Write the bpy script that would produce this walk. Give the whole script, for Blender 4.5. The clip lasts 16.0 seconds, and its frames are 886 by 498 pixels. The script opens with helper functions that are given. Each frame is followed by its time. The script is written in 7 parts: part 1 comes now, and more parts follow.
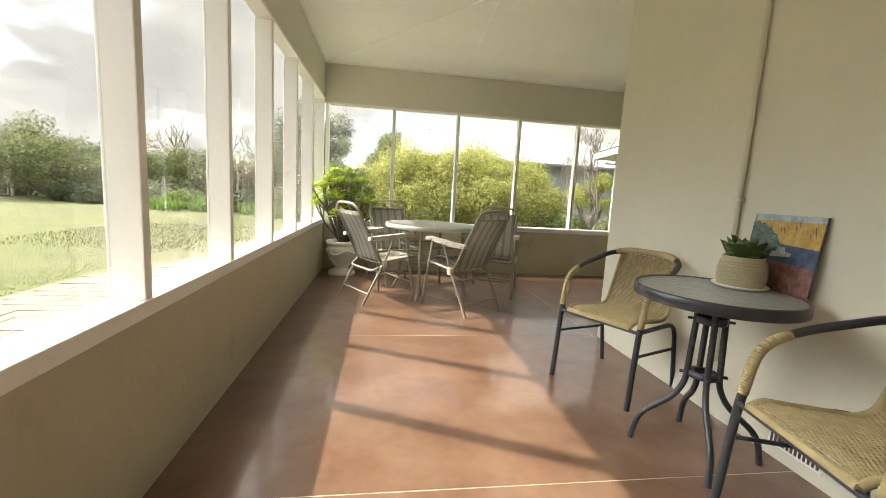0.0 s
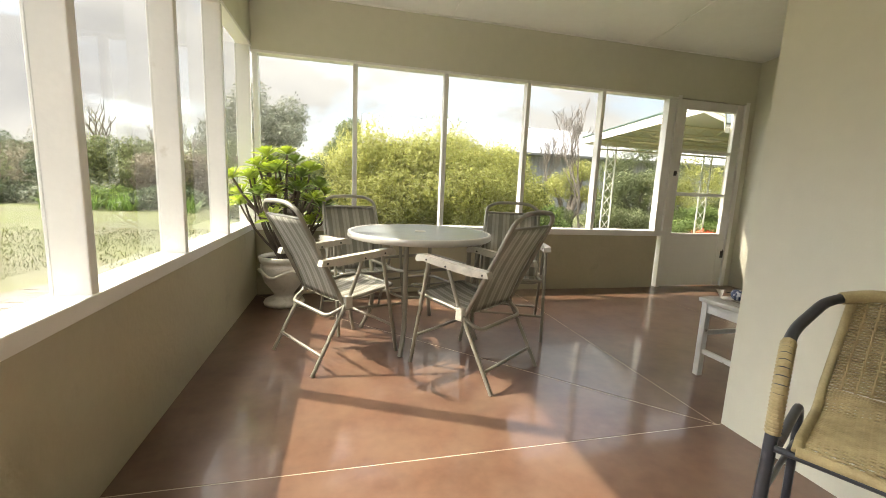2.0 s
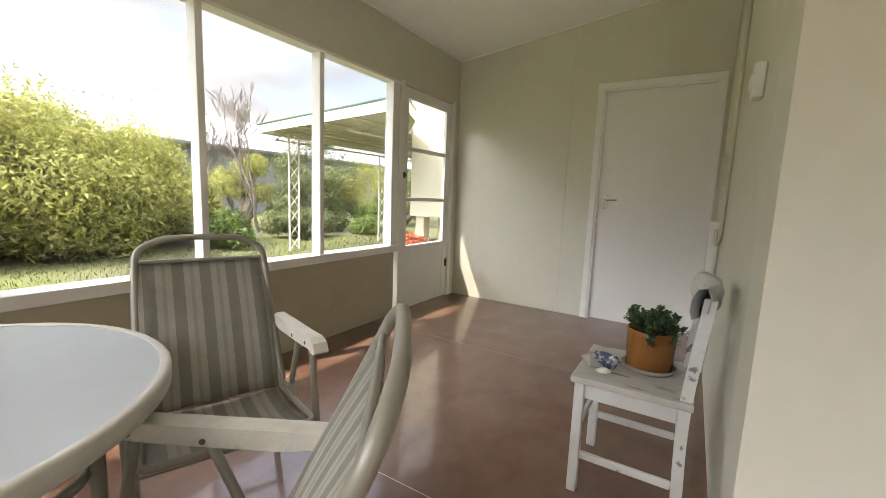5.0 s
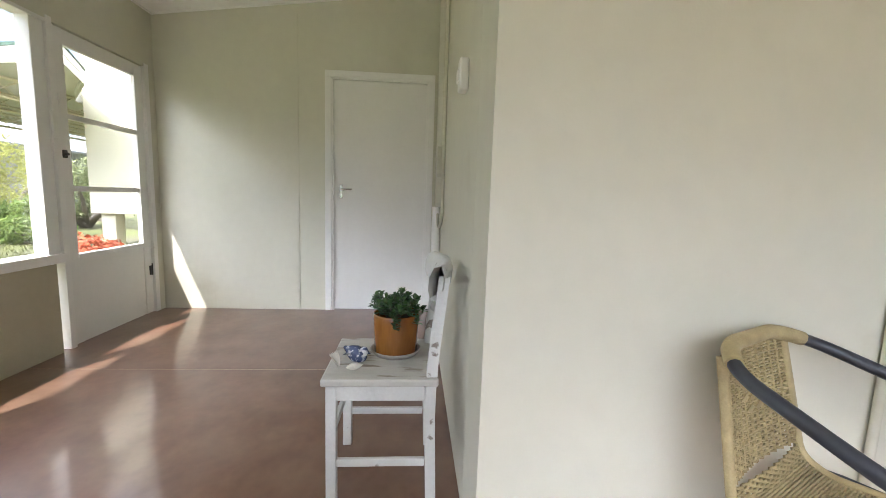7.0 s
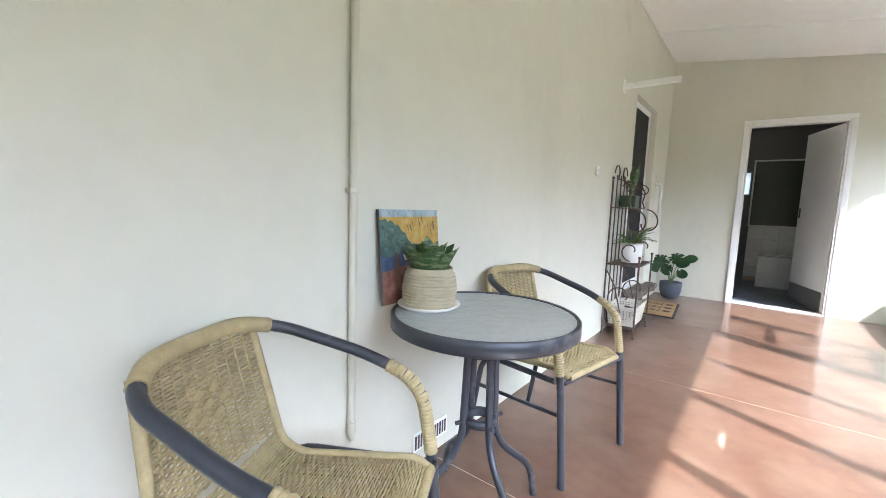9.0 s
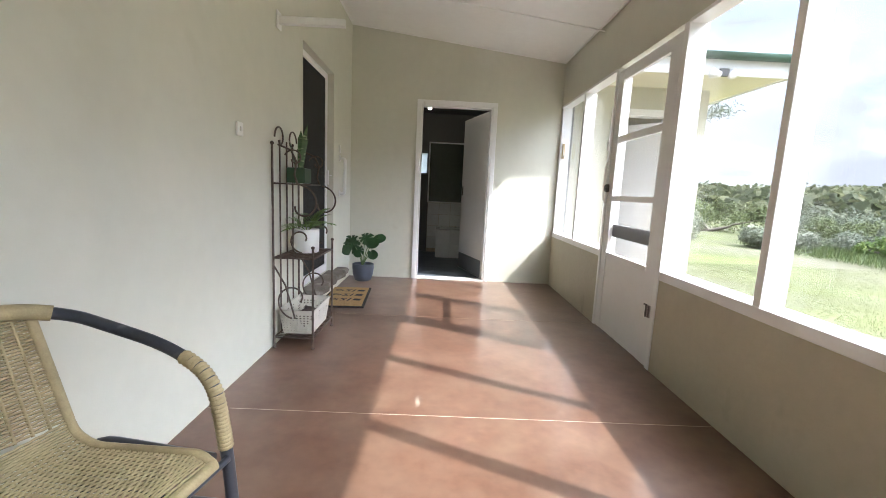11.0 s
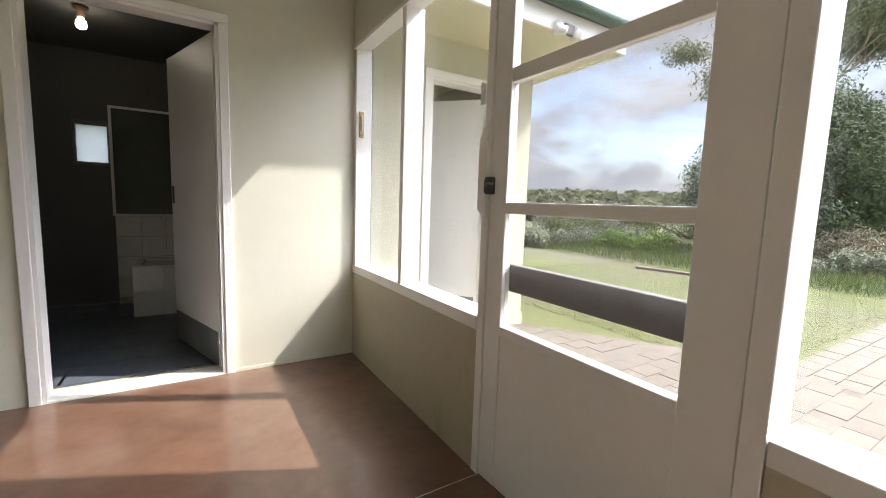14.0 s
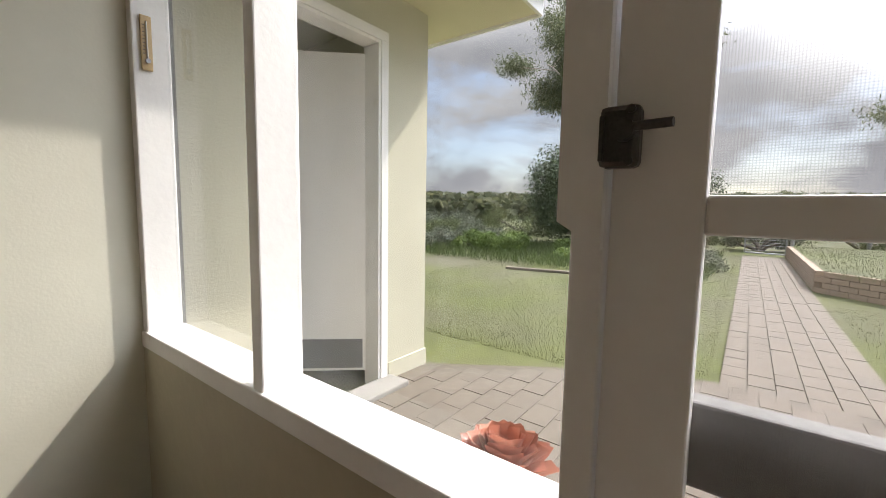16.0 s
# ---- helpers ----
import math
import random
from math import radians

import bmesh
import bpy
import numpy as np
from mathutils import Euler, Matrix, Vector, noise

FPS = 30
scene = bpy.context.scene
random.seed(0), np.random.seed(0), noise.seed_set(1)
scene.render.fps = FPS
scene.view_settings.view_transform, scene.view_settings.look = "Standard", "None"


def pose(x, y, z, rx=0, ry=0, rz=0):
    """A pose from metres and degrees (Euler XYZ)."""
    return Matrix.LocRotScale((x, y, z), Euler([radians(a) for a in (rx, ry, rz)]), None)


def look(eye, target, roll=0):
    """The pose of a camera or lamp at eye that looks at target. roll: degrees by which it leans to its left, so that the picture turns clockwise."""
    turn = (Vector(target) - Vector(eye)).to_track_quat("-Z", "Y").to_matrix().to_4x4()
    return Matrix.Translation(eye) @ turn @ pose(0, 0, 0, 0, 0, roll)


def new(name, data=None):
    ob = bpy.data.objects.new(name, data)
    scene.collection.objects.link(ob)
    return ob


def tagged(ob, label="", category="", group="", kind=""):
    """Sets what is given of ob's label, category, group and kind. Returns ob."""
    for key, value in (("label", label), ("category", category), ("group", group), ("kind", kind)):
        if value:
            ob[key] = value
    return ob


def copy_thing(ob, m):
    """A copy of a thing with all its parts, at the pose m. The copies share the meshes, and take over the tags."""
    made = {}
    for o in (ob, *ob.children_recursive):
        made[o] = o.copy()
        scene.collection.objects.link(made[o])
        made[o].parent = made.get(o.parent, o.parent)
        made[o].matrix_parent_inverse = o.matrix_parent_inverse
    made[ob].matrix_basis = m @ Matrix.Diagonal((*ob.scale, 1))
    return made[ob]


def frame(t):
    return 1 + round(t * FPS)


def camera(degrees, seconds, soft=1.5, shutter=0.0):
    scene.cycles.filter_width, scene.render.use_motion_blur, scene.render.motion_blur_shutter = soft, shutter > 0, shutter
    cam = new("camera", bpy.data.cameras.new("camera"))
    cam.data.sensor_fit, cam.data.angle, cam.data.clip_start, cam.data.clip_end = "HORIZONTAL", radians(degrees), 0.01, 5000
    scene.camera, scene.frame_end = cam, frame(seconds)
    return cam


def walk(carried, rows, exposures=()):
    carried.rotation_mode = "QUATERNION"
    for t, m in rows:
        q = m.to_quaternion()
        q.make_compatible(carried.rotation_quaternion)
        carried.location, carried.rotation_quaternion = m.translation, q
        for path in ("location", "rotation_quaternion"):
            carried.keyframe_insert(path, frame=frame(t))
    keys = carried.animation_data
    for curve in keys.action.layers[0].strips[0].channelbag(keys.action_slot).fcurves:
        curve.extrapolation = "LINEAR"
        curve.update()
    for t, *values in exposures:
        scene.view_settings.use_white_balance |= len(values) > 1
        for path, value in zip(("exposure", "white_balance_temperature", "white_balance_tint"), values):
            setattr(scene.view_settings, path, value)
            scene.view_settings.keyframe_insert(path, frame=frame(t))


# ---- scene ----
cam = camera(94.9, 16.0, soft=0.85)
EXPOSURES = [(0.0, 2.15, 7200, 6), (3.0, 2.08, 7150, 9), (6.5, 2.54, 6300, 13), (8.0, 2.87, 5750, 12), (9.0, 2.95, 5500, 11), (10.2, 2.64, 5650, 10), (12.5, 2.18, 5950, 12), (14.0, 1.9, 6200, 12), (15.0, 1.68, 6300, 12), (16.0, 1.17, 6400, 12)]
PATH = [
    (0, (0.072, -0.053, 1.037), (0.369, 1.906, 0.763), 3.3),
    (0.5, (0.089, 0.347, 1.047), (0.401, 2.302, 0.762), 3.4),
    (1, (0.087, 0.744, 1.029), (0.426, 2.694, 0.745), 3.0),
    (1.5, (0.045, 1.107, 1.015), (0.443, 3.045, 0.725), 2.8),
    (2, (0.074, 1.424, 1.015), (0.549, 3.342, 0.71), 2.5),
    (2.5, (0.057, 1.784, 1.008), (0.686, 3.658, 0.704), 2.0),
    (3, (0.074, 2.095, 0.998), (0.904, 3.892, 0.71), 1.5),
    (3.5, (0.174, 2.383, 1.007), (1.248, 4.046, 0.721), 1.5),
    (4, (0.304, 2.644, 1.07), (1.637, 4.106, 0.779), 1.6),
    (4.2, (0.37, 2.743, 1.095), (1.791, 4.122, 0.811), 2.0),
    (6.3, (0.727, 3.003, 1.061), (2.682, 3.338, 0.808), 1.8),
    (6.5, (0.737, 3.001, 1.054), (2.711, 3.205, 0.806), 2.0),
    (7, (0.758, 2.97, 1.059), (2.737, 2.825, 0.812), 1.9),
    (7.5, (0.765, 2.922, 1.061), (2.679, 2.399, 0.813), 1.9),
    (8, (0.768, 2.837, 1.059), (2.536, 1.934, 0.815), 2.0),
    (8.5, (0.764, 2.669, 1.039), (2.295, 1.402, 0.81), 2.0),
    (9, (0.748, 2.492, 1.053), (1.966, 0.922, 0.829), 2.0),
    (9.5, (0.713, 2.328, 1.064), (1.585, 0.543, 0.832), 2.1),
    (10, (0.731, 2.1, 1.059), (1.257, 0.187, 0.809), 2.1),
    (10.2, (0.736, 2.008, 1.067), (1.132, 0.066, 0.801), 2.3),
    (12.3, (0.573, 0.578, 1.055), (0.054, -1.332, 0.767), 2.7),
    (12.5, (0.559, 0.441, 1.054), (-0.03, -1.45, 0.777), 2.8),
    (13, (0.517, 0.064, 1.059), (-0.23, -1.774, 0.805), 2.6),
    (13.5, (0.418, -0.276, 1.062), (-0.487, -2.044, 0.83), 2.5),
    (14, (0.28, -0.608, 1.078), (-0.768, -2.297, 0.857), 1.9),
    (14.5, (0.176, -0.955, 1.075), (-0.996, -2.56, 0.854), 1.4),
    (15, (0.043, -1.239, 1.075), (-1.242, -2.756, 0.855), 1.1),
    (15.5, (-0.082, -1.467, 1.07), (-1.501, -2.861, 0.863), 1.2),
    (16, (-0.196, -1.694, 1.072), (-1.789, -2.888, 0.876), 1.0),
]
walk(cam, [(t, look(eye, target, roll)) for t, eye, target, roll in PATH], EXPOSURES)

# ---- light: afternoon sun from the north-west and a bright broken-cloud sky ----
SUN_WAY = Vector((-0.84, 0.395, 1.0)).normalized()
world = bpy.data.worlds.new("sky")
scene.world = world
world.use_nodes = True


def build_sky(tree):
    n, l = tree.nodes, tree.links
    n.clear()
    out = n.new("ShaderNodeOutputWorld")
    bg = n.new("ShaderNodeBackground")
    sky = n.new("ShaderNodeTexSky")
    sky.sky_type = "NISHITA"
    sky.sun_disc = False
    sky.sun_elevation = math.asin(SUN_WAY.z)
    sky.sun_rotation = math.atan2(SUN_WAY.x, SUN_WAY.y)
    sky.dust_density = 1.5
    co = n.new("ShaderNodeTexCoord")
    mp = n.new("ShaderNodeMapping")
    mp.inputs["Scale"].default_value = (1.0, 1.0, 2.6)
    mp.inputs["Location"].default_value = (0.3, 0.1, 0.25)
    big = n.new("ShaderNodeTexNoise")
    big.inputs["Scale"].default_value = 2.3
    big.inputs["Detail"].default_value = 9.0
    big.inputs["Roughness"].default_value = 0.56
    big.inputs["Distortion"].default_value = 0.25
    shade = n.new("ShaderNodeTexNoise")
    shade.inputs["Scale"].default_value = 3.4
    shade.inputs["Detail"].default_value = 6.0
    cover = n.new("ShaderNodeValToRGB")
    cover.color_ramp.elements[0].position, cover.color_ramp.elements[1].position = 0.40, 0.52
    cover.color_ramp.elements[0].color = (0.5, 0.5, 0.5, 1)
    tone = n.new("ShaderNodeValToRGB")
    tone.color_ramp.elements[0].position, tone.color_ramp.elements[0].color = 0.36, (2.4, 2.38, 2.38, 1)
    tone.color_ramp.elements[1].position, tone.color_ramp.elements[1].color = 0.64, (1.6, 1.61, 1.70, 1)
    mix = n.new("ShaderNodeMixRGB")
    l.new(co.outputs["Generated"], mp.inputs["Vector"])
    l.new(mp.outputs["Vector"], big.inputs["Vector"])
    l.new(mp.outputs["Vector"], shade.inputs["Vector"])
    l.new(big.outputs["Fac"], cover.inputs["Fac"])
    l.new(shade.outputs["Fac"], tone.inputs["Fac"])
    l.new(cover.outputs["Color"], mix.inputs["Fac"])
    l.new(sky.outputs["Color"], mix.inputs["Color1"])
    l.new(tone.outputs["Color"], mix.inputs["Color2"])
    # thick cloud is brightest round the sun and brighter overhead than at the horizon
    way, dot, glow, high, up, both = n.new("ShaderNodeCombineXYZ"), n.new("ShaderNodeVectorMath"), n.new("ShaderNodeMapRange"), n.new("ShaderNodeMapRange"), n.new("ShaderNodeSeparateXYZ"), n.new("ShaderNodeMath")
    for axis, value in zip("XYZ", SUN_WAY):
        way.inputs[axis].default_value = value
    dot.operation = "DOT_PRODUCT"
    l.new(co.outputs["Generated"], dot.inputs[0])
    l.new(way.outputs[0], dot.inputs[1])
    glow.interpolation_type = "SMOOTHSTEP"
    glow.inputs["From Min"].default_value, glow.inputs["From Max"].default_value, glow.inputs["To Min"].default_value, glow.inputs["To Max"].default_value = 0.76, 1.0, 0.0, 10.0
    l.new(dot.outputs["Value"], glow.inputs["Value"])
    l.new(co.outputs["Generated"], up.inputs[0])
    high.inputs["From Min"].default_value, high.inputs["From Max"].default_value, high.inputs["To Min"].default_value, high.inputs["To Max"].default_value = 0.35, 0.9, 1.0, 6.5
    l.new(up.outputs["Z"], high.inputs["Value"])
    both.operation = "ADD"
    l.new(glow.outputs["Result"], both.inputs[0])
    l.new(high.outputs["Result"], both.inputs[1])
    bright = n.new("ShaderNodeVectorMath")
    bright.operation = "SCALE"
    l.new(mix.outputs["Color"], bright.inputs[0])
    l.new(both.outputs[0], bright.inputs["Scale"])
    l.new(bright.outputs[0], bg.inputs["Color"])
    bg.inputs["Strength"].default_value = 0.115
    l.new(bg.outputs["Background"], out.inputs["Surface"])


build_sky(world.node_tree)
sun = new("sun", bpy.data.lights.new("sun", "SUN"))
sun.data.energy, sun.data.angle, sun.data.color = 2.05, radians(0.9), (1.0, 0.94, 0.84)
sun.matrix_world = look(SUN_WAY * 30, (0, 0, 0))


# ---- materials ----
def material(name, colour, rough=0.6, metal=0.0, vary=0.12, scale=6.0, bump=0.0, bump_scale=60.0, tint=None, tint_at=(0.55, 0.7),
             tint_scale=3.0, coat=0.0, random_tone=0.0, rough_vary=0.0, stretch=(1, 1, 1), spec=0.5, translucent=0.0):
    """A surface with colour variation at two scales, fine relief, and patches of a second colour for wear or dirt."""
    m = bpy.data.materials.new(name)
    m.use_nodes = True
    n, l = m.node_tree.nodes, m.node_tree.links
    b = n["Principled BSDF"]
    b.inputs["Roughness"].default_value, b.inputs["Metallic"].default_value = rough, metal
    b.inputs["Specular IOR Level"].default_value = spec
    b.inputs["Coat Weight"].default_value = coat
    b.inputs["Coat Roughness"].default_value = 0.08
    co = n.new("ShaderNodeTexCoord")
    mp = n.new("ShaderNodeMapping")
    mp.inputs["Scale"].default_value = stretch
    l.new(co.outputs["Object"], mp.inputs["Vector"])

    def nz(s, detail=4.0):
        t = n.new("ShaderNodeTexNoise")
        t.inputs["Scale"].default_value, t.inputs["Detail"].default_value = s, detail
        l.new(mp.outputs["Vector"], t.inputs["Vector"])
        return t.outputs["Fac"]

    def rng(fac, a, c):
        t = n.new("ShaderNodeMapRange")
        t.inputs["From Min"].default_value, t.inputs["From Max"].default_value = 0.25, 0.75
        t.inputs["To Min"].default_value, t.inputs["To Max"].default_value = a, c
        l.new(fac, t.inputs["Value"])
        return t.outputs["Result"]

    hsv = n.new("ShaderNodeHueSaturation")
    hsv.inputs["Color"].default_value = (*colour, 1)
    mul = n.new("ShaderNodeMath")
    mul.operation = "MULTIPLY"
    l.new(rng(nz(scale), 1 - vary, 1 + vary), mul.inputs[0])
    l.new(rng(nz(scale * 9, 2.0), 1 - vary * 0.5, 1 + vary * 0.5), mul.inputs[1])
    value = mul.outputs[0]
    if random_tone:
        oi = n.new("ShaderNodeObjectInfo")
        t = n.new("ShaderNodeMapRange")
        t.inputs["To Min"].default_value, t.inputs["To Max"].default_value = 1 - random_tone, 1 + random_tone
        l.new(oi.outputs["Random"], t.inputs["Value"])
        again = n.new("ShaderNodeMath")
        again.operation = "MULTIPLY"
        l.new(value, again.inputs[0])
        l.new(t.outputs["Result"], again.inputs[1])
        value = again.outputs[0]
    l.new(value, hsv.inputs["Value"])
    colour_out = hsv.outputs["Color"]
    if tint:
        ramp = n.new("ShaderNodeValToRGB")
        ramp.color_ramp.elements[0].position, ramp.color_ramp.elements[1].position = tint_at
        l.new(nz(tint_scale, 8.0), ramp.inputs["Fac"])
        mx = n.new("ShaderNodeMixRGB")
        mx.inputs["Color2"].default_value = (*tint, 1)
        l.new(ramp.outputs["Color"], mx.inputs["Fac"])
        l.new(colour_out, mx.inputs["Color1"])
        colour_out = mx.outputs["Color"]
    l.new(colour_out, b.inputs["Base Color"])
    if rough_vary:
        l.new(rng(nz(scale * 1.7, 5.0), max(0.02, rough - rough_vary), rough + rough_vary), b.inputs["Roughness"])
    if bump:
        bp = n.new("ShaderNodeBump")
        bp.inputs["Strength"].default_value = bump
        bp.inputs["Distance"].default_value = 0.01
        l.new(nz(bump_scale, 3.0), bp.inputs["Height"])
        l.new(bp.outputs["Normal"], b.inputs["Normal"])
    if translucent:
        tr = n.new("ShaderNodeBsdfTranslucent")
        l.new(colour_out, tr.inputs["Color"])
        ms = n.new("ShaderNodeMixShader")
        ms.inputs["Fac"].default_value = translucent
        l.new(b.outputs["BSDF"], ms.inputs[1])
        l.new(tr.outputs["BSDF"], ms.inputs[2])
        l.new(ms.outputs["Shader"], n["Material Output"].inputs["Surface"])
    return m


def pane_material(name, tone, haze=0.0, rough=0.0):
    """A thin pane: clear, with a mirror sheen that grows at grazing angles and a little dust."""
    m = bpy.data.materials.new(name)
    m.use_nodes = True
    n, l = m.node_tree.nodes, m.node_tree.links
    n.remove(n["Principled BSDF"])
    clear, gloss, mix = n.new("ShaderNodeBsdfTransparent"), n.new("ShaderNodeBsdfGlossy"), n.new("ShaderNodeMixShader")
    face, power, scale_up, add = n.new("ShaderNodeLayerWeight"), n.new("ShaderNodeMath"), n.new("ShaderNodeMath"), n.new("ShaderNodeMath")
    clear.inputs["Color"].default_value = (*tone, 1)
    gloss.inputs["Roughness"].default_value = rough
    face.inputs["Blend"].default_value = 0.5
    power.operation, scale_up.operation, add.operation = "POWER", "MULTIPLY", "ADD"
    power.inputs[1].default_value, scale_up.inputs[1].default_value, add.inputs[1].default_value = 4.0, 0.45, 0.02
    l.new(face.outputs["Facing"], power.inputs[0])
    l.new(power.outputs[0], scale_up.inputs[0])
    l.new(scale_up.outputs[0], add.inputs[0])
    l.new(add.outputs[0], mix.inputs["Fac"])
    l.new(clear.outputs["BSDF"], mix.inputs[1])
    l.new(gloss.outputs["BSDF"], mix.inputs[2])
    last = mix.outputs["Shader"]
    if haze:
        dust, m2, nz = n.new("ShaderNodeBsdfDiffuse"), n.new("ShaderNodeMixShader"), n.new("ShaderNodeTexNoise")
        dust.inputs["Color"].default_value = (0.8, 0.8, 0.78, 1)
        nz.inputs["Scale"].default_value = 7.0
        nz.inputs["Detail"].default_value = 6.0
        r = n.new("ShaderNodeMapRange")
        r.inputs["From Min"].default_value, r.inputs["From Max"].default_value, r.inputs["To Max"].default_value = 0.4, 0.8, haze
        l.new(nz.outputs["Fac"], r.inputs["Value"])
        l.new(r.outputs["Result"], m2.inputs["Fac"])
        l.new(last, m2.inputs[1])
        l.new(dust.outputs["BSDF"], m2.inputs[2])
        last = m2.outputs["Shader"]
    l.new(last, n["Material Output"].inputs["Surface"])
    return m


PAINT = (0.62, 0.605, 0.50)
wall_paint = material("sage_wall_paint", PAINT, 0.55, vary=0.035, scale=1.6, bump=0.05, bump_scale=110, tint=(0.54, 0.51, 0.40), tint_at=(0.66, 0.82), tint_scale=2.2)
# the wall sage, darkened for backlit shade under the windows, with dirty patches
low_shade_paint = material("sage_shaded_dirty_paint", (0.45, 0.41, 0.295), 0.5, vary=0.05, scale=2.5, bump=0.2, bump_scale=35, tint=(0.42, 0.37, 0.27), tint_at=(0.62, 0.78), tint_scale=3.0)
ceiling_paint = material("white_ceiling_paint", (0.84, 0.83, 0.79), 0.7, vary=0.03, scale=1.5, bump=0.06, bump_scale=90)
white_paint = material("white_gloss_paint", (0.80, 0.79, 0.76), 0.35, vary=0.03, scale=5, bump=0.08, bump_scale=50, tint=(0.6, 0.57, 0.5), tint_at=(0.68, 0.8), tint_scale=9)
door_paint = material("white_door_paint", (0.78, 0.77, 0.74), 0.4, vary=0.025, scale=3, bump=0.05, bump_scale=60)
slab_red = material("red_oxide_concrete", (0.135, 0.071, 0.045), 0.3, vary=0.24, scale=2.4, tint=(0.205, 0.136, 0.094), tint_at=(0.38, 0.90), tint_scale=4.0, coat=0.5, spec=0.42)


def add_scuffs(m, colour, scale, at, amount, stretch):
    """Worn pale scuffs of a shape of their own, over a material's colour."""
    n, l = m.node_tree.nodes, m.node_tree.links
    b = n["Principled BSDF"]
    was = b.inputs["Base Color"].links[0].from_socket
    co, mp, t, ramp, mul, mx = n.new("ShaderNodeTexCoord"), n.new("ShaderNodeMapping"), n.new("ShaderNodeTexNoise"), n.new("ShaderNodeValToRGB"), n.new("ShaderNodeMath"), n.new("ShaderNodeMixRGB")
    mp.inputs["Scale"].default_value = stretch
    t.inputs["Scale"].default_value, t.inputs["Detail"].default_value, t.inputs["Roughness"].default_value = scale, 6.0, 0.55
    ramp.color_ramp.elements[0].position, ramp.color_ramp.elements[1].position = at
    mul.operation, mul.inputs[1].default_value = "MULTIPLY", amount
    mx.inputs["Color2"].default_value = (*colour, 1)
    l.new(co.outputs["Object"], mp.inputs["Vector"])
    l.new(mp.outputs["Vector"], t.inputs["Vector"])
    l.new(t.outputs["Fac"], ramp.inputs["Fac"])
    l.new(ramp.outputs["Color"], mul.inputs[0])
    l.new(mul.outputs[0], mx.inputs["Fac"])
    l.new(was, mx.inputs["Color1"])
    l.new(mx.outputs["Color"], b.inputs["Base Color"])


add_scuffs(slab_red, (0.34, 0.24, 0.18), 2.6, (0.56, 0.80), 0.22, (1, 1, 1))
add_scuffs(slab_red, (0.07, 0.03, 0.022), 5.0, (0.50, 0.85), 0.4, (1.0, 1.6, 1))
add_scuffs(wall_paint, (0.50, 0.485, 0.39), 1.1, (0.58, 0.80), 0.5, (1, 1, 0.4))
add_scuffs(low_shade_paint, (0.26, 0.22, 0.15), 3.0, (0.60, 0.74), 0.6, (1, 1, 0.6))
joint_fill = material("pale_joint_filler", (0.52, 0.44, 0.35), 0.8, vary=0.2, scale=20, bump=0.3)
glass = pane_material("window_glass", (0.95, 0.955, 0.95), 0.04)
cream_render = material("cream_render", (0.52, 0.50, 0.385), 0.75, vary=0.05, scale=2, bump=0.25, bump_scale=70)
metal_dark = material("dark_metal", (0.09, 0.085, 0.08), 0.4, 0.8, vary=0.2, scale=20)
chrome = material("satin_chrome", (0.6, 0.6, 0.6), 0.25, 1.0, vary=0.05)


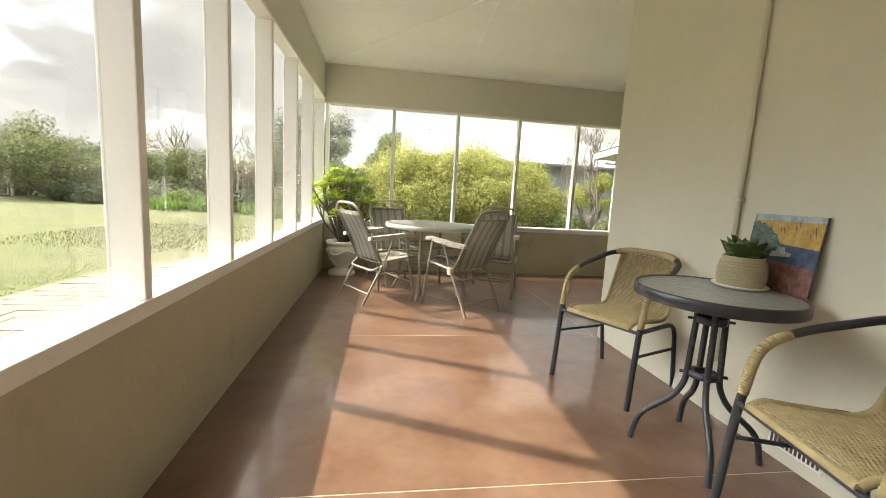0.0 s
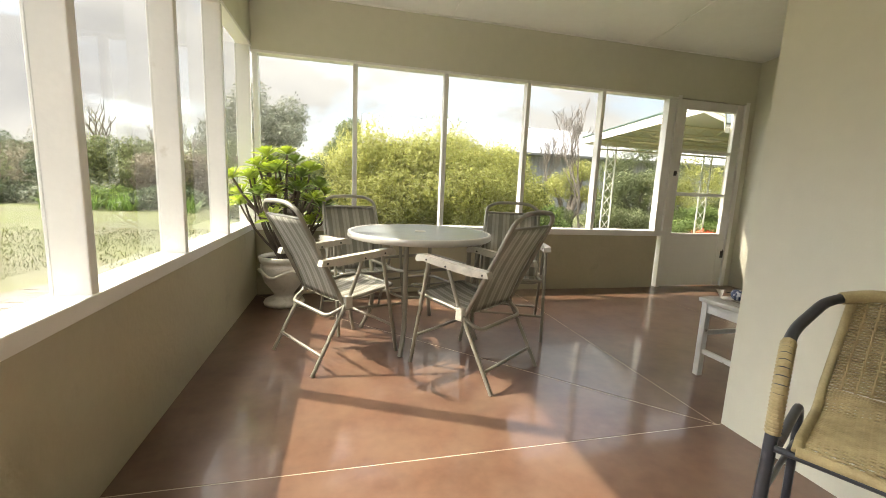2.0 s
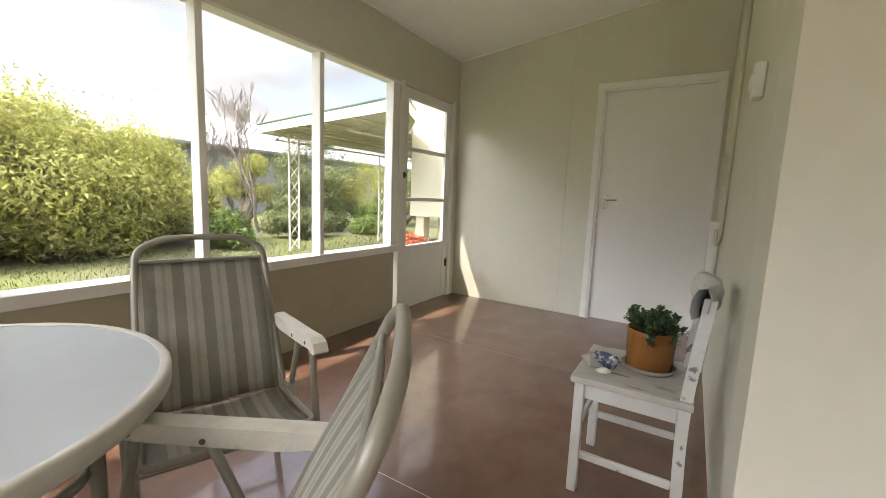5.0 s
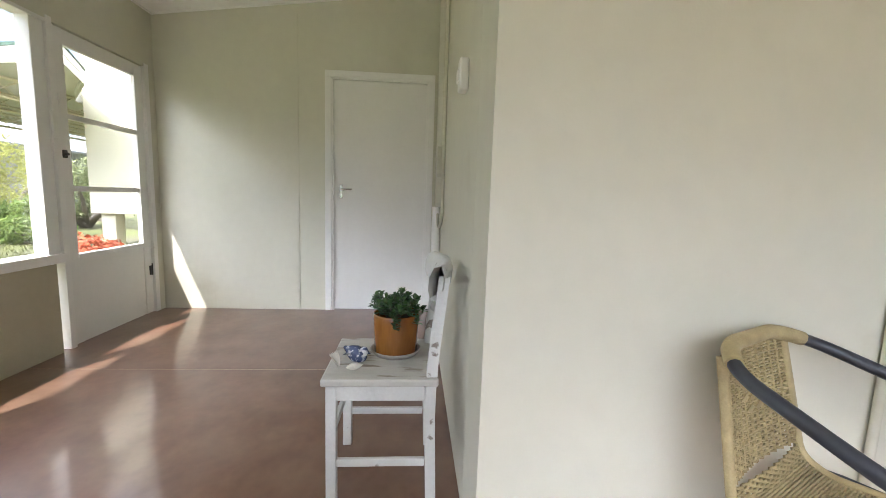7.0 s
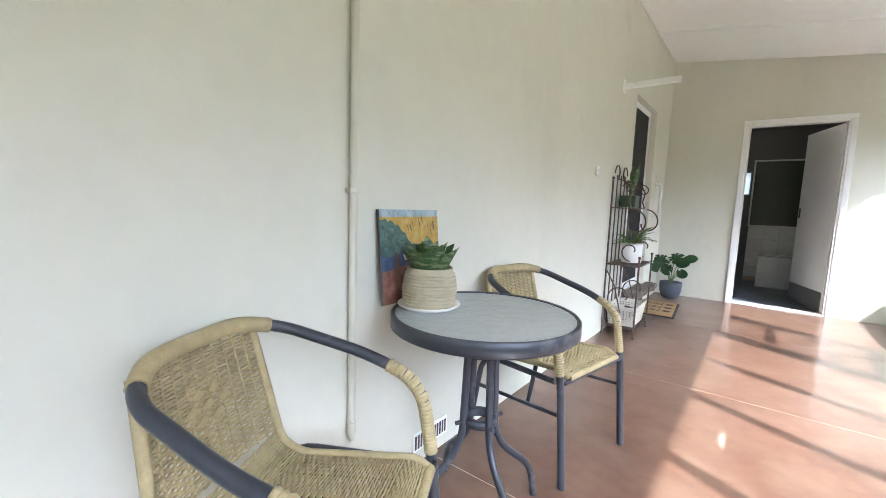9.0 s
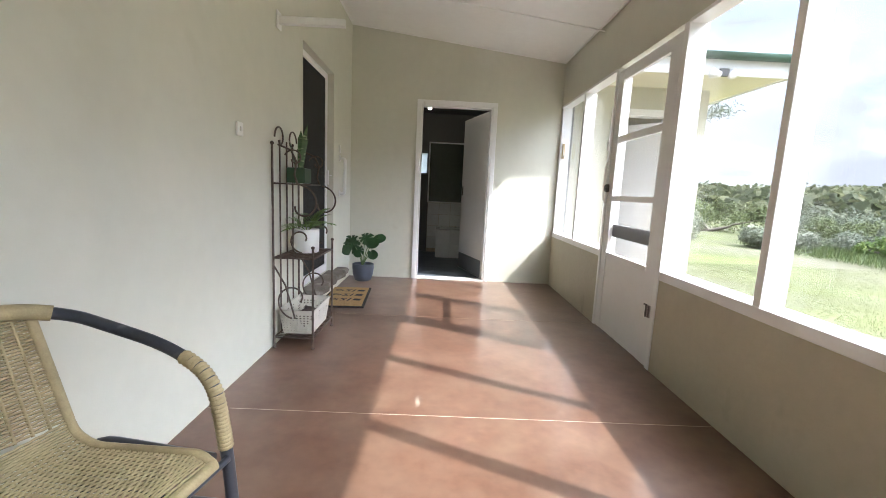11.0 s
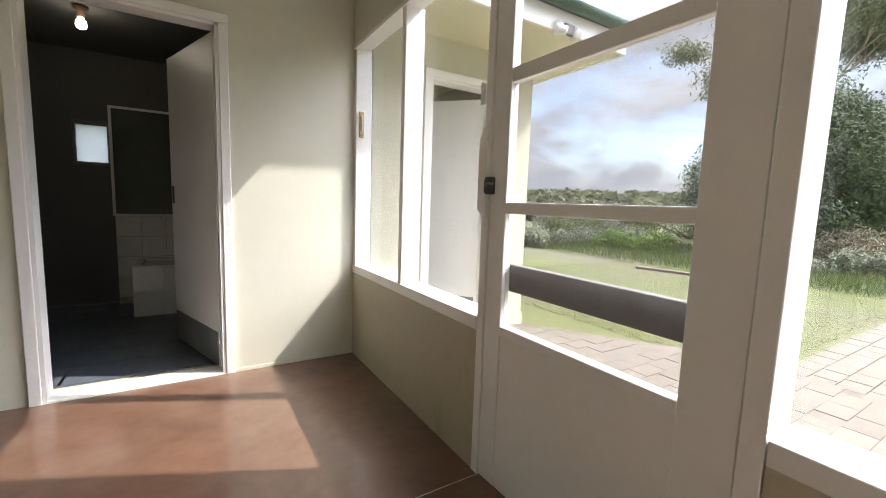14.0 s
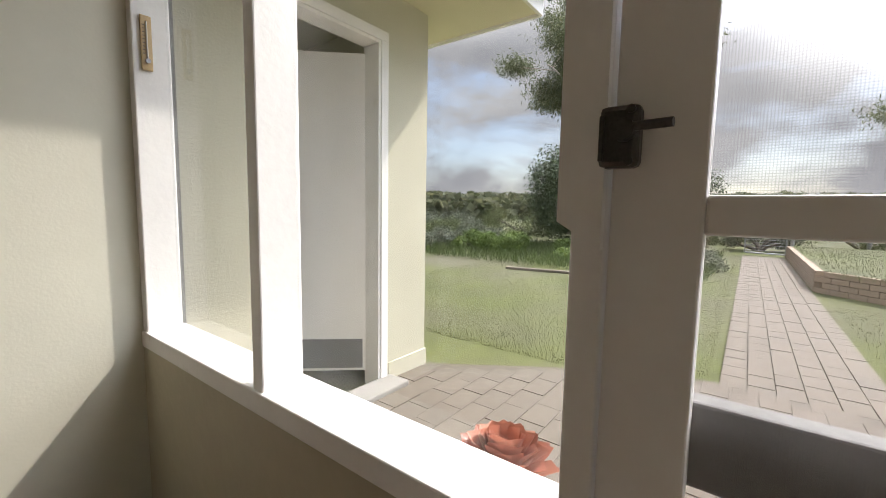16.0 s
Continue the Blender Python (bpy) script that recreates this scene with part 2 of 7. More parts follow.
# ---- mesh helpers ----
class Build:
    """Gathers vertices and faces of one mesh."""

    def __init__(self):
        self.v, self.f, self.smooth = [], [], []

    def add(self, verts, faces, smooth=False, m=None):
        k = len(self.v)
        self.v += [tuple(m @ Vector(p)) if m else tuple(p) for p in verts]
        self.f += [tuple(k + i for i in f) for f in faces]
        self.smooth += [smooth] * len(faces)
        return self

    def box(self, lo, hi, bevel=0.0, m=None):
        """A box between two corners, its edges chamfered by bevel."""
        (x0, y0, z0), (x1, y1, z1) = lo, hi
        if not bevel:
            vs = [(x, y, z) for x in (x0, x1) for y in (y0, y1) for z in (z0, z1)]
            return self.add(vs, [(0, 1, 3, 2), (4, 6, 7, 5), (0, 4, 5, 1), (2, 3, 7, 6), (0, 2, 6, 4), (1, 5, 7, 3)], m=m)
        b = bmesh.new()
        bmesh.ops.create_cube(b, size=1.0)
        for p in b.verts:
            p.co = Vector(((x0 + x1) / 2 + p.co.x * (x1 - x0), (y0 + y1) / 2 + p.co.y * (y1 - y0), (z0 + z1) / 2 + p.co.z * (z1 - z0)))
        bmesh.ops.bevel(b, geom=b.edges[:], offset=bevel, segments=2, affect="EDGES", profile=0.5)
        b.verts.index_update()
        self.add([p.co[:] for p in b.verts], [[p.index for p in f.verts] for f in b.faces], m=m)
        b.free()
        return self

    def tube(self, pts, r, seg=8, closed=False, m=None, caps=True):
        """A round bar along points; r is one radius or one per point."""
        pts = [Vector(p) for p in pts]
        n = len(pts)
        rs = r if isinstance(r, (list, tuple)) else [r] * n
        vs, fs, side = [], [], None
        for i, p in enumerate(pts):
            a, c = pts[(i - 1) % n] if (closed or i) else p, pts[(i + 1) % n] if (closed or i < n - 1) else p
            d = (c - a).normalized() if (c - a).length > 1e-9 else Vector((0, 0, 1))
            if side is None:
                side = d.cross(Vector((0, 0, 1)) if abs(d.z) < 0.9 else Vector((1, 0, 0))).normalized()
            side = (side - d * side.dot(d)).normalized()
            up = d.cross(side)
            for k in range(seg):
                t = 2 * math.pi * k / seg
                vs.append(p + (side * math.cos(t) + up * math.sin(t)) * rs[i])
        for i in range(n if closed else n - 1):
            j = (i + 1) % n
            fs += [(i * seg + k, i * seg + (k + 1) % seg, j * seg + (k + 1) % seg, j * seg + k) for k in range(seg)]
        self.add(vs, fs, True, m)
        if caps and not closed:
            self.add(vs[:seg], [tuple(range(seg))[::-1]], False, m)
            self.add(vs[-seg:], [tuple(range(seg))], False, m)
        return self

    def lathe(self, profile, seg=24, m=None, smooth=True):
        """A turned shape round z from (radius, height) pairs."""
        vs = [(r * math.cos(2 * math.pi * k / seg), r * math.sin(2 * math.pi * k / seg), z) for r, z in profile for k in range(seg)]
        fs = [(i * seg + k, i * seg + (k + 1) % seg, (i + 1) * seg + (k + 1) % seg, (i + 1) * seg + k) for i in range(len(profile) - 1) for k in range(seg)]
        return self.add(vs, fs, smooth, m)

    def prism(self, outline, z0, z1, m=None):
        """An upright prism over a flat outline of (x, y), counter-clockwise."""
        n = len(outline)
        vs = [(x, y, z0) for x, y in outline] + [(x, y, z1) for x, y in outline]
        fs = [tuple(range(n))[::-1], tuple(range(n, 2 * n))] + [(i, (i + 1) % n, n + (i + 1) % n, n + i) for i in range(n)]
        return self.add(vs, fs, m=m)

    def sheet(self, rows, thick=0.0, smooth=True, m=None):
        """A surface through rows of points, closed at the back when it has thickness (along the mean normal)."""
        h, w = len(rows), len(rows[0])
        vs = [Vector(p) for r in rows for p in r]
        fs = [(i * w + j, i * w + j + 1, (i + 1) * w + j + 1, (i + 1) * w + j) for i in range(h - 1) for j in range(w - 1)]
        if thick:
            nrm = sum(((vs[b] - vs[a]).cross(vs[d] - vs[a]) for a, b, c, d in fs), Vector()).normalized()
            k = h * w
            vs = vs + [p - nrm * thick for p in vs]
            fs = fs + [tuple(k + i for i in f[::-1]) for f in fs]
            ring = [j for j in range(w)] + [i * w + w - 1 for i in range(1, h)] + [(h - 1) * w + j for j in range(w - 2, -1, -1)] + [i * w for i in range(h - 2, 0, -1)]
            fs += [(ring[(i + 1) % len(ring)], ring[i], k + ring[i], k + ring[(i + 1) % len(ring)]) for i in range(len(ring))]
        return self.add(vs, fs, smooth, m)

    def mesh(self, name, mat):
        me = bpy.data.meshes.new(name)
        me.from_pydata(self.v, [], self.f)
        me.polygons.foreach_set("use_smooth", self.smooth)
        if mat:
            me.materials.append(mat)
        me.update()
        return me


def part(name, build, mat, parent=None, label="", at=None):
    ob = new(name, build.mesh(name, mat))
    if parent:
        ob.parent = parent
    if at is not None:
        ob.matrix_basis = at
    if label:
        tagged(ob, label)
    return ob


def pane(build, mat, parent):
    """A window pane, which lets the daylight through unshaded."""
    ob = part("pane", build, mat, parent)
    ob.visible_shadow = False
    return ob


def thing(name, label, category, at=None, group="", kind=""):
    ob = new(name)
    ob.empty_display_size = 0.1
    if at is not None:
        ob.matrix_basis = at
    return tagged(ob, label, category, group, kind)


def solid(name, build, mat, label, category, at=None, group="", kind=""):
    """A thing that is one mesh."""
    return tagged(part(name, build, mat, None, "", at), label, category, group, kind)


def setting(name, build, mat, label):
    return tagged(part(name, build, mat), label, name.rstrip("_0123456789").split("_")[0], "", "structure")


def bend(points, r=0.05, n=5, closed=False):
    """Points with their corners rounded."""
    pts, out, k = [Vector(p) for p in points], [], len(points)
    for i, p in enumerate(pts):
        if not closed and i in (0, k - 1):
            out.append(p)
            continue
        a, c = pts[i - 1], pts[(i + 1) % k]
        ra = min(r, (a - p).length * 0.45, (c - p).length * 0.45)
        p0, p1 = p + (a - p).normalized() * ra, p + (c - p).normalized() * ra
        out += [p0 * (1 - t) ** 2 + p * 2 * t * (1 - t) + p1 * t * t for t in (j / n for j in range(n + 1))]
    return out


# ---- the plan ----
XW, XE, XF = -0.665, 1.755, 4.495       # west windows, house wall, far east wall
YS, YC, YN = -3.33, 2.785, 5.18         # south wall, house corner, north windows
SILL, HEAD_W, HEAD_N = 0.64, 2.065, 2.02
GROUND = -0.12
LOW = 2.495                             # ceiling along the windows
RISE = 0.135                            # ceiling rise for each metre


# ---- floor, saw-cut into slabs ----
floor = setting("floor", Build().box((XW - 0.14, YS - 0.1, -0.3), (XF + 0.1, YN + 0.14, -0.0012)), joint_fill, "concrete base under the slabs with pale joints")
g = 0.003
JOINTS = (YS - 0.1, -1.822, -0.286, 1.232, YC - 0.005)
outlines = [[(XW - 0.1, a + g), (XE + 0.4, a + g), (XE + 0.4, b - g), (XW - 0.1, b - g)] for a, b in zip(JOINTS, JOINTS[1:])]
k = YC - 0.005
outlines += [[(XW - 0.1, k + g), (XE - 0.03 - 3 * g, k + g), (XW - 0.1, k + XE - XW + 0.07 - 2.5 * g)],
             [(XE - 0.03 - g, k + 3 * g), (XE - 0.03 - g, YN + 0.1), (XW - 0.1, YN + 0.1), (XW - 0.1, k + XE - XW + 0.07 + 2 * g)],
             [(XE - 0.03 + g, k + g), (3.17 - g, k + g), (3.17 - g, YN + 0.1), (XE - 0.03 + g, YN + 0.1)],
             [(3.17 + g, k + g), (XF + 0.1, k + g), (XF + 0.1, YN + 0.1), (3.17 + g, YN + 0.1)]]
for o in outlines:
    part("slab", Build().prism(o, -0.06, 0.0), slab_red, floor)


# ---- walls ----
def wall_with_openings(name, axis, at, thick, a, b, top, openings, mat, label, bottom=0.0, lean=None):
    """A wall along x or y with rectangular openings (start, end, low, high) cut through it; top may be a function."""
    bd = Build()
    cuts = sorted({a, b, *[v for o in openings for v in o[:2]]})
    h = top if callable(top) else (lambda s: top)

    def block(s0, s1, z0, z1a, z1b):
        if axis == "x":
            lo = [(s0, at, z0), (s1, at, z0), (s1, at + thick, z0), (s0, at + thick, z0)]
        else:
            lo = [(at, s0, z0), (at, s1, z0), (at + thick, s1, z0), (at + thick, s0, z0)]
        hi = [(p[0], p[1], z) for p, z in zip(lo, (z1a, z1b, z1b, z1a))]
        bd.add(lo + hi, [(3, 2, 1, 0), (4, 5, 6, 7), (0, 1, 5, 4), (1, 2, 6, 5), (2, 3, 7, 6), (3, 0, 4, 7)])

    for s0, s1 in zip(cuts, cuts[1:]):
        mid, z = (s0 + s1) / 2, bottom
        for o in sorted((o for o in openings if o[0] < mid < o[1]), key=lambda o: o[2]):
            if o[2] > z:
                block(s0, s1, z, o[2], o[2])
            z = o[3]
        block(s0, s1, z, h(s0), h(s1))
    return setting(name, bd, mat, label)


def west_roof(s):
    return LOW + 0.02 + RISE * (s - XW)


wall_south = wall_with_openings("wall_south", "x", YS - 0.12, 0.12, XW - 0.12, XE + 0.3, lambda s: LOW + 0.09 + RISE * max(0, s - XW), [(0.125, 0.95, -0.01, 2.04)], wall_paint, "sage painted end wall with the bathroom doorway")
wall_house = wall_with_openings("wall_house", "y", XE, 0.26, YS, YC, 3.0, [(-2.56, -1.66, 0.2, 2.12)], wall_paint, "pale sage rendered house wall")
wall_house_north = wall_with_openings("wall_house_north", "x", YC - 0.26, 0.26, XE + 0.262, XF + 0.2, 3.0, [], wall_paint, "pale sage rendered house wall round the corner")
wall_east = wall_with_openings("wall_east", "y", XF, 0.1, YC, YN + 0.1, lambda s: LOW + RISE * max(0.0, YN - s) + 0.03, [(2.865, 3.715, -0.01, 2.07)], wall_paint, "sage panelled end wall with a white door")
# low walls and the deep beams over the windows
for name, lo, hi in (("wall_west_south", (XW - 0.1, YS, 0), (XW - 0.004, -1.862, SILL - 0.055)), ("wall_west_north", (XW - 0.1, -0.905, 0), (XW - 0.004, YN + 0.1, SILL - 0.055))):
    setting(name, Build().box(lo, hi), low_shade_paint, "low sage painted wall under the west windows")
setting("wall_north_low", Build().box((XW, YN + 0.004, 0), (3.42, YN + 0.1, 0.575)), low_shade_paint, "low sage painted wall under the north windows")
setting("wall_west_beam", Build().box((XW - 0.1, YS, HEAD_W + 0.02), (XW - 0.006, YN + 0.1, LOW + 0.085)), wall_paint, "deep sage beam over the west windows")
setting("wall_north_beam", Build().box((XW, YN + 0.006, HEAD_N + 0.02), (XF, YN + 0.1, LOW + 0.03)), wall_paint, "deep sage beam over the north windows")

# ---- ceiling: two slopes that meet in a hip ----
bd = Build()
c0, c1 = LOW, LOW + RISE * (XE - XW + 0.1)
q = XE - XW + 0.1
LOW_S = LOW + 0.07                      # the beam climbs a little towards the south
nw, inn = (XW - 0.05, YN + 0.05, LOW - 0.007), (XE + 0.1, YN - q, c1)
bd.add([(XW - 0.05, YS - 0.1, LOW_S - 0.007), nw, inn, (XE + 0.1, YS - 0.1, c1 + 0.045)], [(0, 1, 2, 3)])
bd.add([nw, (XF + 0.1, YN + 0.05, LOW - 0.007), (XF + 0.1, YN - q, c1), inn], [(0, 1, 2, 3)])
bd.v = bd.v + [(x, y, z + 0.03) for x, y, z in bd.v]
bd.f = bd.f + [(11 - 8 + 8, 10, 9, 8), (15, 14, 13, 12)]
bd.smooth = [False] * len(bd.f)
setting("ceiling", bd, ceiling_paint, "white sloping sheet ceiling")
# thin cover strips on the sheets
for name, a, b in [("trim_hip", (XW, YN), (XE, YN - (XE - XW)))] + [("trim_strip_%d" % i, (XW, y), (XE, y)) for i, y in enumerate((-2.2, 0.1, 2.5))] + [("trim_strip_%d" % (i + 3), (x, YN), (x, YC)) for i, x in enumerate((1.0, 3.0))]:
    za, zb = LOW + RISE * min(a[0] - XW, YN - a[1]) if "hip" in name else LOW, LOW + RISE * (XE - XW)
    setting(name, Build().tube([(*a, za - 0.003), (*b, zb - 0.003)], 0.006, 6), ceiling_paint, "thin cover strip between ceiling sheets")
# small moulding where ceiling meets wall
for name, a, b in (("trim_south", (XW, YS + 0.005, LOW_S), (XE, YS + 0.005, LOW + RISE * (XE - XW) + 0.045)), ("trim_house", (XE - 0.005, YS, LOW + RISE * (XE - XW) + 0.045), (XE - 0.005, YC, LOW + RISE * (XE - XW))),
                   ("trim_east", (XF - 0.005, YN, LOW), (XF - 0.005, YC, LOW + RISE * (YN - YC))), ("trim_north", (XW, YN - 0.005, LOW), (XF, YN - 0.005, LOW)), ("trim_west", (XW + 0.003, YS, LOW_S), (XW + 0.003, YN, LOW))):
    setting(name, Build().tube([a, b], 0.011, 6), ceiling_paint, "narrow white ceiling moulding")

# ---- roof over it, which shades the walls outside ----
roof_sheet = material("roof_sheet", (0.55, 0.56, 0.57), 0.5, 0.3, vary=0.06)
OUT_W, OUT_N, UP = 0.45, 0.6, 0.16
bd = Build()
eave, ridge = LOW - 0.135 * 0.45 + UP, c1 + UP
sw, nwo, neo, inn2 = (XW - OUT_W, YS - 0.2, eave), (XW - OUT_W, YN + OUT_N, eave), (XF + 0.3, YN + OUT_N, eave), (XE + 0.1, YN - q, ridge)
bd.add([sw, nwo, inn2, (XE + 0.1, YS - 0.2, ridge)], [(0, 1, 2, 3)]).add([nwo, neo, (XF + 0.3, YN - q, ridge), inn2], [(0, 1, 2, 3)])
bd.add([inn2, (XF + 0.3, YN - q, ridge), (XF + 0.3, YS - 0.2, ridge), (XE + 0.1, YS - 0.2, ridge)], [(0, 1, 2, 3)])
bd.box((XW - OUT_W, YS - 0.2, eave - 0.10), (XW - OUT_W + 0.025, YN + OUT_N, eave + 0.01))
bd.box((XW - OUT_W, YN + OUT_N - 0.025, eave - 0.10), (XF + 0.3, YN + OUT_N, eave + 0.01))
setting("roof", bd, roof_sheet, "low sheet roof over the verandah")
setting("wall_backing", Build().box((XE + 0.8, YS - 0.3, 0), (XE + 0.9, YC - 0.3, 2.9)), wall_paint, "plain wall inside the house behind the security door")


# ---- west windows ----
west_posts = [-0.15, 0.60, 1.36, 2.105, 2.865, 3.635, 4.395]
bd = Build()
for name, y0, y1, posts in (("window_1", YS, -1.862, [-2.585]), ("window_2", -0.905, YN + 0.02, west_posts)):
    win = thing(name, "white timber framed windows with deep posts over a low wall", "window", kind="structure")
    part("window_sill", Build().box((XW - 0.135, y0, SILL - 0.055), (XW, y1, SILL), 0.004), white_paint, win)
    part("window_head", Build().box((XW - 0.1, y0, HEAD_W), (XW + 0.003, y1, HEAD_W + 0.022), 0.003), white_paint, win)
    edges = [y0 + 0.02] + posts + [y1 + 0.02] if name == "window_1" else [y0 - 0.02] + posts + [y1 - 0.02]
    for y in edges[:-1] if name == "window_1" else edges[1:]:
        part("post", Build().box((XW - 0.115, y - 0.021, SILL - 0.003), (XW - 0.006, y + 0.021, HEAD_W + 0.003), 0.004), white_paint, win)
    for a, b in zip(edges, edges[1:]):
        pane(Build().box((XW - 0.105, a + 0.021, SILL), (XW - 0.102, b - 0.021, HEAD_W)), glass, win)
north_posts = [0.165, 0.975, 1.785, 2.6]
win = thing("window_3", "white timber framed north windows with thin posts", "window", kind="structure")
part("window_sill", Build().box((XW, YN - 0.004, 0.575), (3.49, YN + 0.13, 0.635), 0.004), white_paint, win)
part("window_head", Build().box((XW, YN - 0.003, HEAD_N), (3.49, YN + 0.1, HEAD_N + 0.022), 0.003), white_paint, win)
edges = [XW + 0.03] + north_posts + [3.42]
for x in edges:
    w = 0.045 if x == 3.42 else 0.02
    part("post", Build().box((x - w, YN + 0.008, 0.633), (x + w, YN + 0.092, HEAD_N + 0.003), 0.004), white_paint, win)
for a, b in zip(edges, edges[1:]):
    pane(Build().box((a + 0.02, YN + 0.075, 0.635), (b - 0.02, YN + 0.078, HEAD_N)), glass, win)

# ---- ground ----
lawn_soil = material("lawn_soil", (0.074, 0.084, 0.018), 0.95, vary=0.35, scale=0.9, bump=0.8, bump_scale=60, tint=(0.092, 0.086, 0.048), tint_at=(0.42, 0.66), tint_scale=0.35)
bd = Build()
bd.add([(-2500, -2500, GROUND), (2500, -2500, GROUND), (2500, 2500, GROUND), (-2500, 2500, GROUND)], [(0, 1, 2, 3)])
GROUND_SHEET = setting("ground", bd, lawn_soil, "patchy green and straw coloured lawn")


# ---- doors ----
def striped_material(name, dark, light, stripes):
    """Woven sling fabric with stripes across local y, a fine weave, and light that shines through."""
    m = material(name, dark, 0.75, vary=0.1, scale=9, bump=0.3, bump_scale=300, translucent=0.45)
    n, l = m.node_tree.nodes, m.node_tree.links
    co, sep, ramp = n.new("ShaderNodeTexCoord"), n.new("ShaderNodeSeparateXYZ"), n.new("ShaderNodeValToRGB")
    wave = n.new("ShaderNodeMath")
    wave.operation = "PINGPONG"
    wave.inputs[1].default_value = stripes
    l.new(co.outputs["Object"], sep.inputs["Vector"])
    l.new(sep.outputs["Y"], wave.inputs[0])
    div = n.new("ShaderNodeMath")
    div.operation = "DIVIDE"
    div.inputs[1].default_value = stripes
    l.new(wave.outputs[0], div.inputs[0])
    ramp.color_ramp.interpolation = "CONSTANT"
    ramp.color_ramp.elements[0].color = (*dark, 1)
    ramp.color_ramp.elements[1].position, ramp.color_ramp.elements[1].color = 0.42, (*light, 1)
    e = ramp.color_ramp.elements.new(0.86)
    e.color = (*[0.5 * (a + b) for a, b in zip(dark, light)], 1)
    l.new(div.outputs[0], ramp.inputs["Fac"])
    hsv = next(x for x in n if x.bl_idname == "ShaderNodeHueSaturation")
    l.new(ramp.outputs["Color"], hsv.inputs["Color"])
    return m


def flyscreen_material():
    """Fine wire mesh: opaque threads on a small grid, clear between."""
    m = bpy.data.materials.new("flyscreen")
    m.use_nodes = True
    n, l = m.node_tree.nodes, m.node_tree.links
    b = n["Principled BSDF"]
    b.inputs["Base Color"].default_value = (0.42, 0.42, 0.42, 1)
    b.inputs["Roughness"].default_value = 0.5
    co, sep = n.new("ShaderNodeTexCoord"), n.new("ShaderNodeSeparateXYZ")
    l.new(co.outputs["Object"], sep.inputs["Vector"])
    threads = []
    for axis in ("X", "Z"):
        a, c = n.new("ShaderNodeMath"), n.new("ShaderNodeMapRange")
        a.operation = "PINGPONG"
        a.inputs[1].default_value = 0.0013
        c.inputs["From Max"].default_value, c.inputs["To Min"].default_value, c.inputs["To Max"].default_value = 0.0008, 0.22, 0.06
        l.new(sep.outputs[axis], a.inputs[0])
        l.new(a.outputs[0], c.inputs["Value"])
        threads.append(c.outputs["Result"])
    top = n.new("ShaderNodeMath")
    top.operation = "MAXIMUM"
    l.new(threads[0], top.inputs[0])
    l.new(threads[1], top.inputs[1])
    clear, mix = n.new("ShaderNodeBsdfTransparent"), n.new("ShaderNodeMixShader")
    l.new(top.outputs[0], mix.inputs["Fac"])
    l.new(clear.outputs["BSDF"], mix.inputs[1])
    l.new(b.outputs["BSDF"], mix.inputs[2])
    l.new(mix.outputs["Shader"], n["Material Output"].inputs["Surface"])
    return m


flyscreen = flyscreen_material()
steel_dark = material("worn_latch_steel", (0.10, 0.095, 0.09), 0.35, 0.9, vary=0.3, scale=30)
grey_timber = material("weathered_grey_timber", (0.17, 0.165, 0.16), 0.7, vary=0.25, scale=12, bump=0.3, bump_scale=40)
kick_grey = material("grey_kick_plate", (0.16, 0.165, 0.17), 0.5, vary=0.12, scale=4)


def ladder_door(door, w, h, stile, lights, pane_mat, paint, t=0.036, first=None):
    """A door along local x: stiles, rails between the lights (low, high), a lower panel and panes."""
    first = first or stile
    part("stile", Build().box((0, 0, 0.006), (first, t, h), 0.003), paint, door)
    part("stile", Build().box((w - stile, 0, 0.006), (w, t, h), 0.003), paint, door)
    part("panel", Build().box((first, 0.006, 0.006), (w - stile, t - 0.006, lights[0][0] - 0.03)), paint, door)
    part("rail", Build().box((first - 0.001, -0.002, lights[0][0] - 0.034), (w - stile + 0.001, t + 0.002, lights[0][0]), 0.003), paint, door)
    for (a, b), (c, d) in zip(lights, lights[1:] + [(h, h)]):
        part("rail", Build().box((first, 0.002, b), (w - stile, t - 0.002, c), 0.003), paint, door)
        part("pane", Build().box((first, t * 0.5, a), (w - stile, t * 0.5 + 0.003, b)), pane_mat, door)


def hinge(parent, x, z, y=-0.004):
    bd = Build().box((x - 0.014, y - 0.003, z - 0.04), (x + 0.014, y + 0.002, z + 0.04)).tube([(x, y - 0.005, z - 0.042), (x, y - 0.005, z + 0.042)], 0.005, 6)
    part("hinge", bd, white_paint, parent, "painted hinge")


# north screen door
door_1 = thing("door_1", "white timber door with three glazed lights, shut", "door", pose(3.525, YN + 0.022, 0), kind="structure")
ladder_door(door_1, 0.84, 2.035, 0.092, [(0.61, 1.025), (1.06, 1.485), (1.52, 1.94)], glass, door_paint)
part("keeper_plate", Build().box((0.001, -0.006, 1.16), (0.018, 0.0, 1.39), 0.002), white_paint, door_1, "narrow painted keeper plate")
part("catch", Build().box((0.001, -0.012, 1.565), (0.024, 0.0, 1.635), 0.003).tube([(0.012, -0.016, 1.575), (0.012, -0.016, 1.625)], 0.006, 8), white_paint, door_1, "small painted catch")
knob = part("lock", Build().box((0.02, -0.014, 1.235), (0.05, 0.0, 1.285), 0.003), steel_dark, door_1, "small dark rim lock")
part("knob", Build().tube([(0.035, -0.03, 1.26), (0.035, -0.012, 1.26)], 0.009, 10), steel_dark, knob)
part("bolt", Build().box((0.80, -0.012, 0.33), (0.835, 0.0, 0.41), 0.003).tube([(0.817, -0.016, 0.33), (0.817, -0.016, 0.43)], 0.005, 6), steel_dark, door_1)
hinge(door_1, 0.842, 1.55)
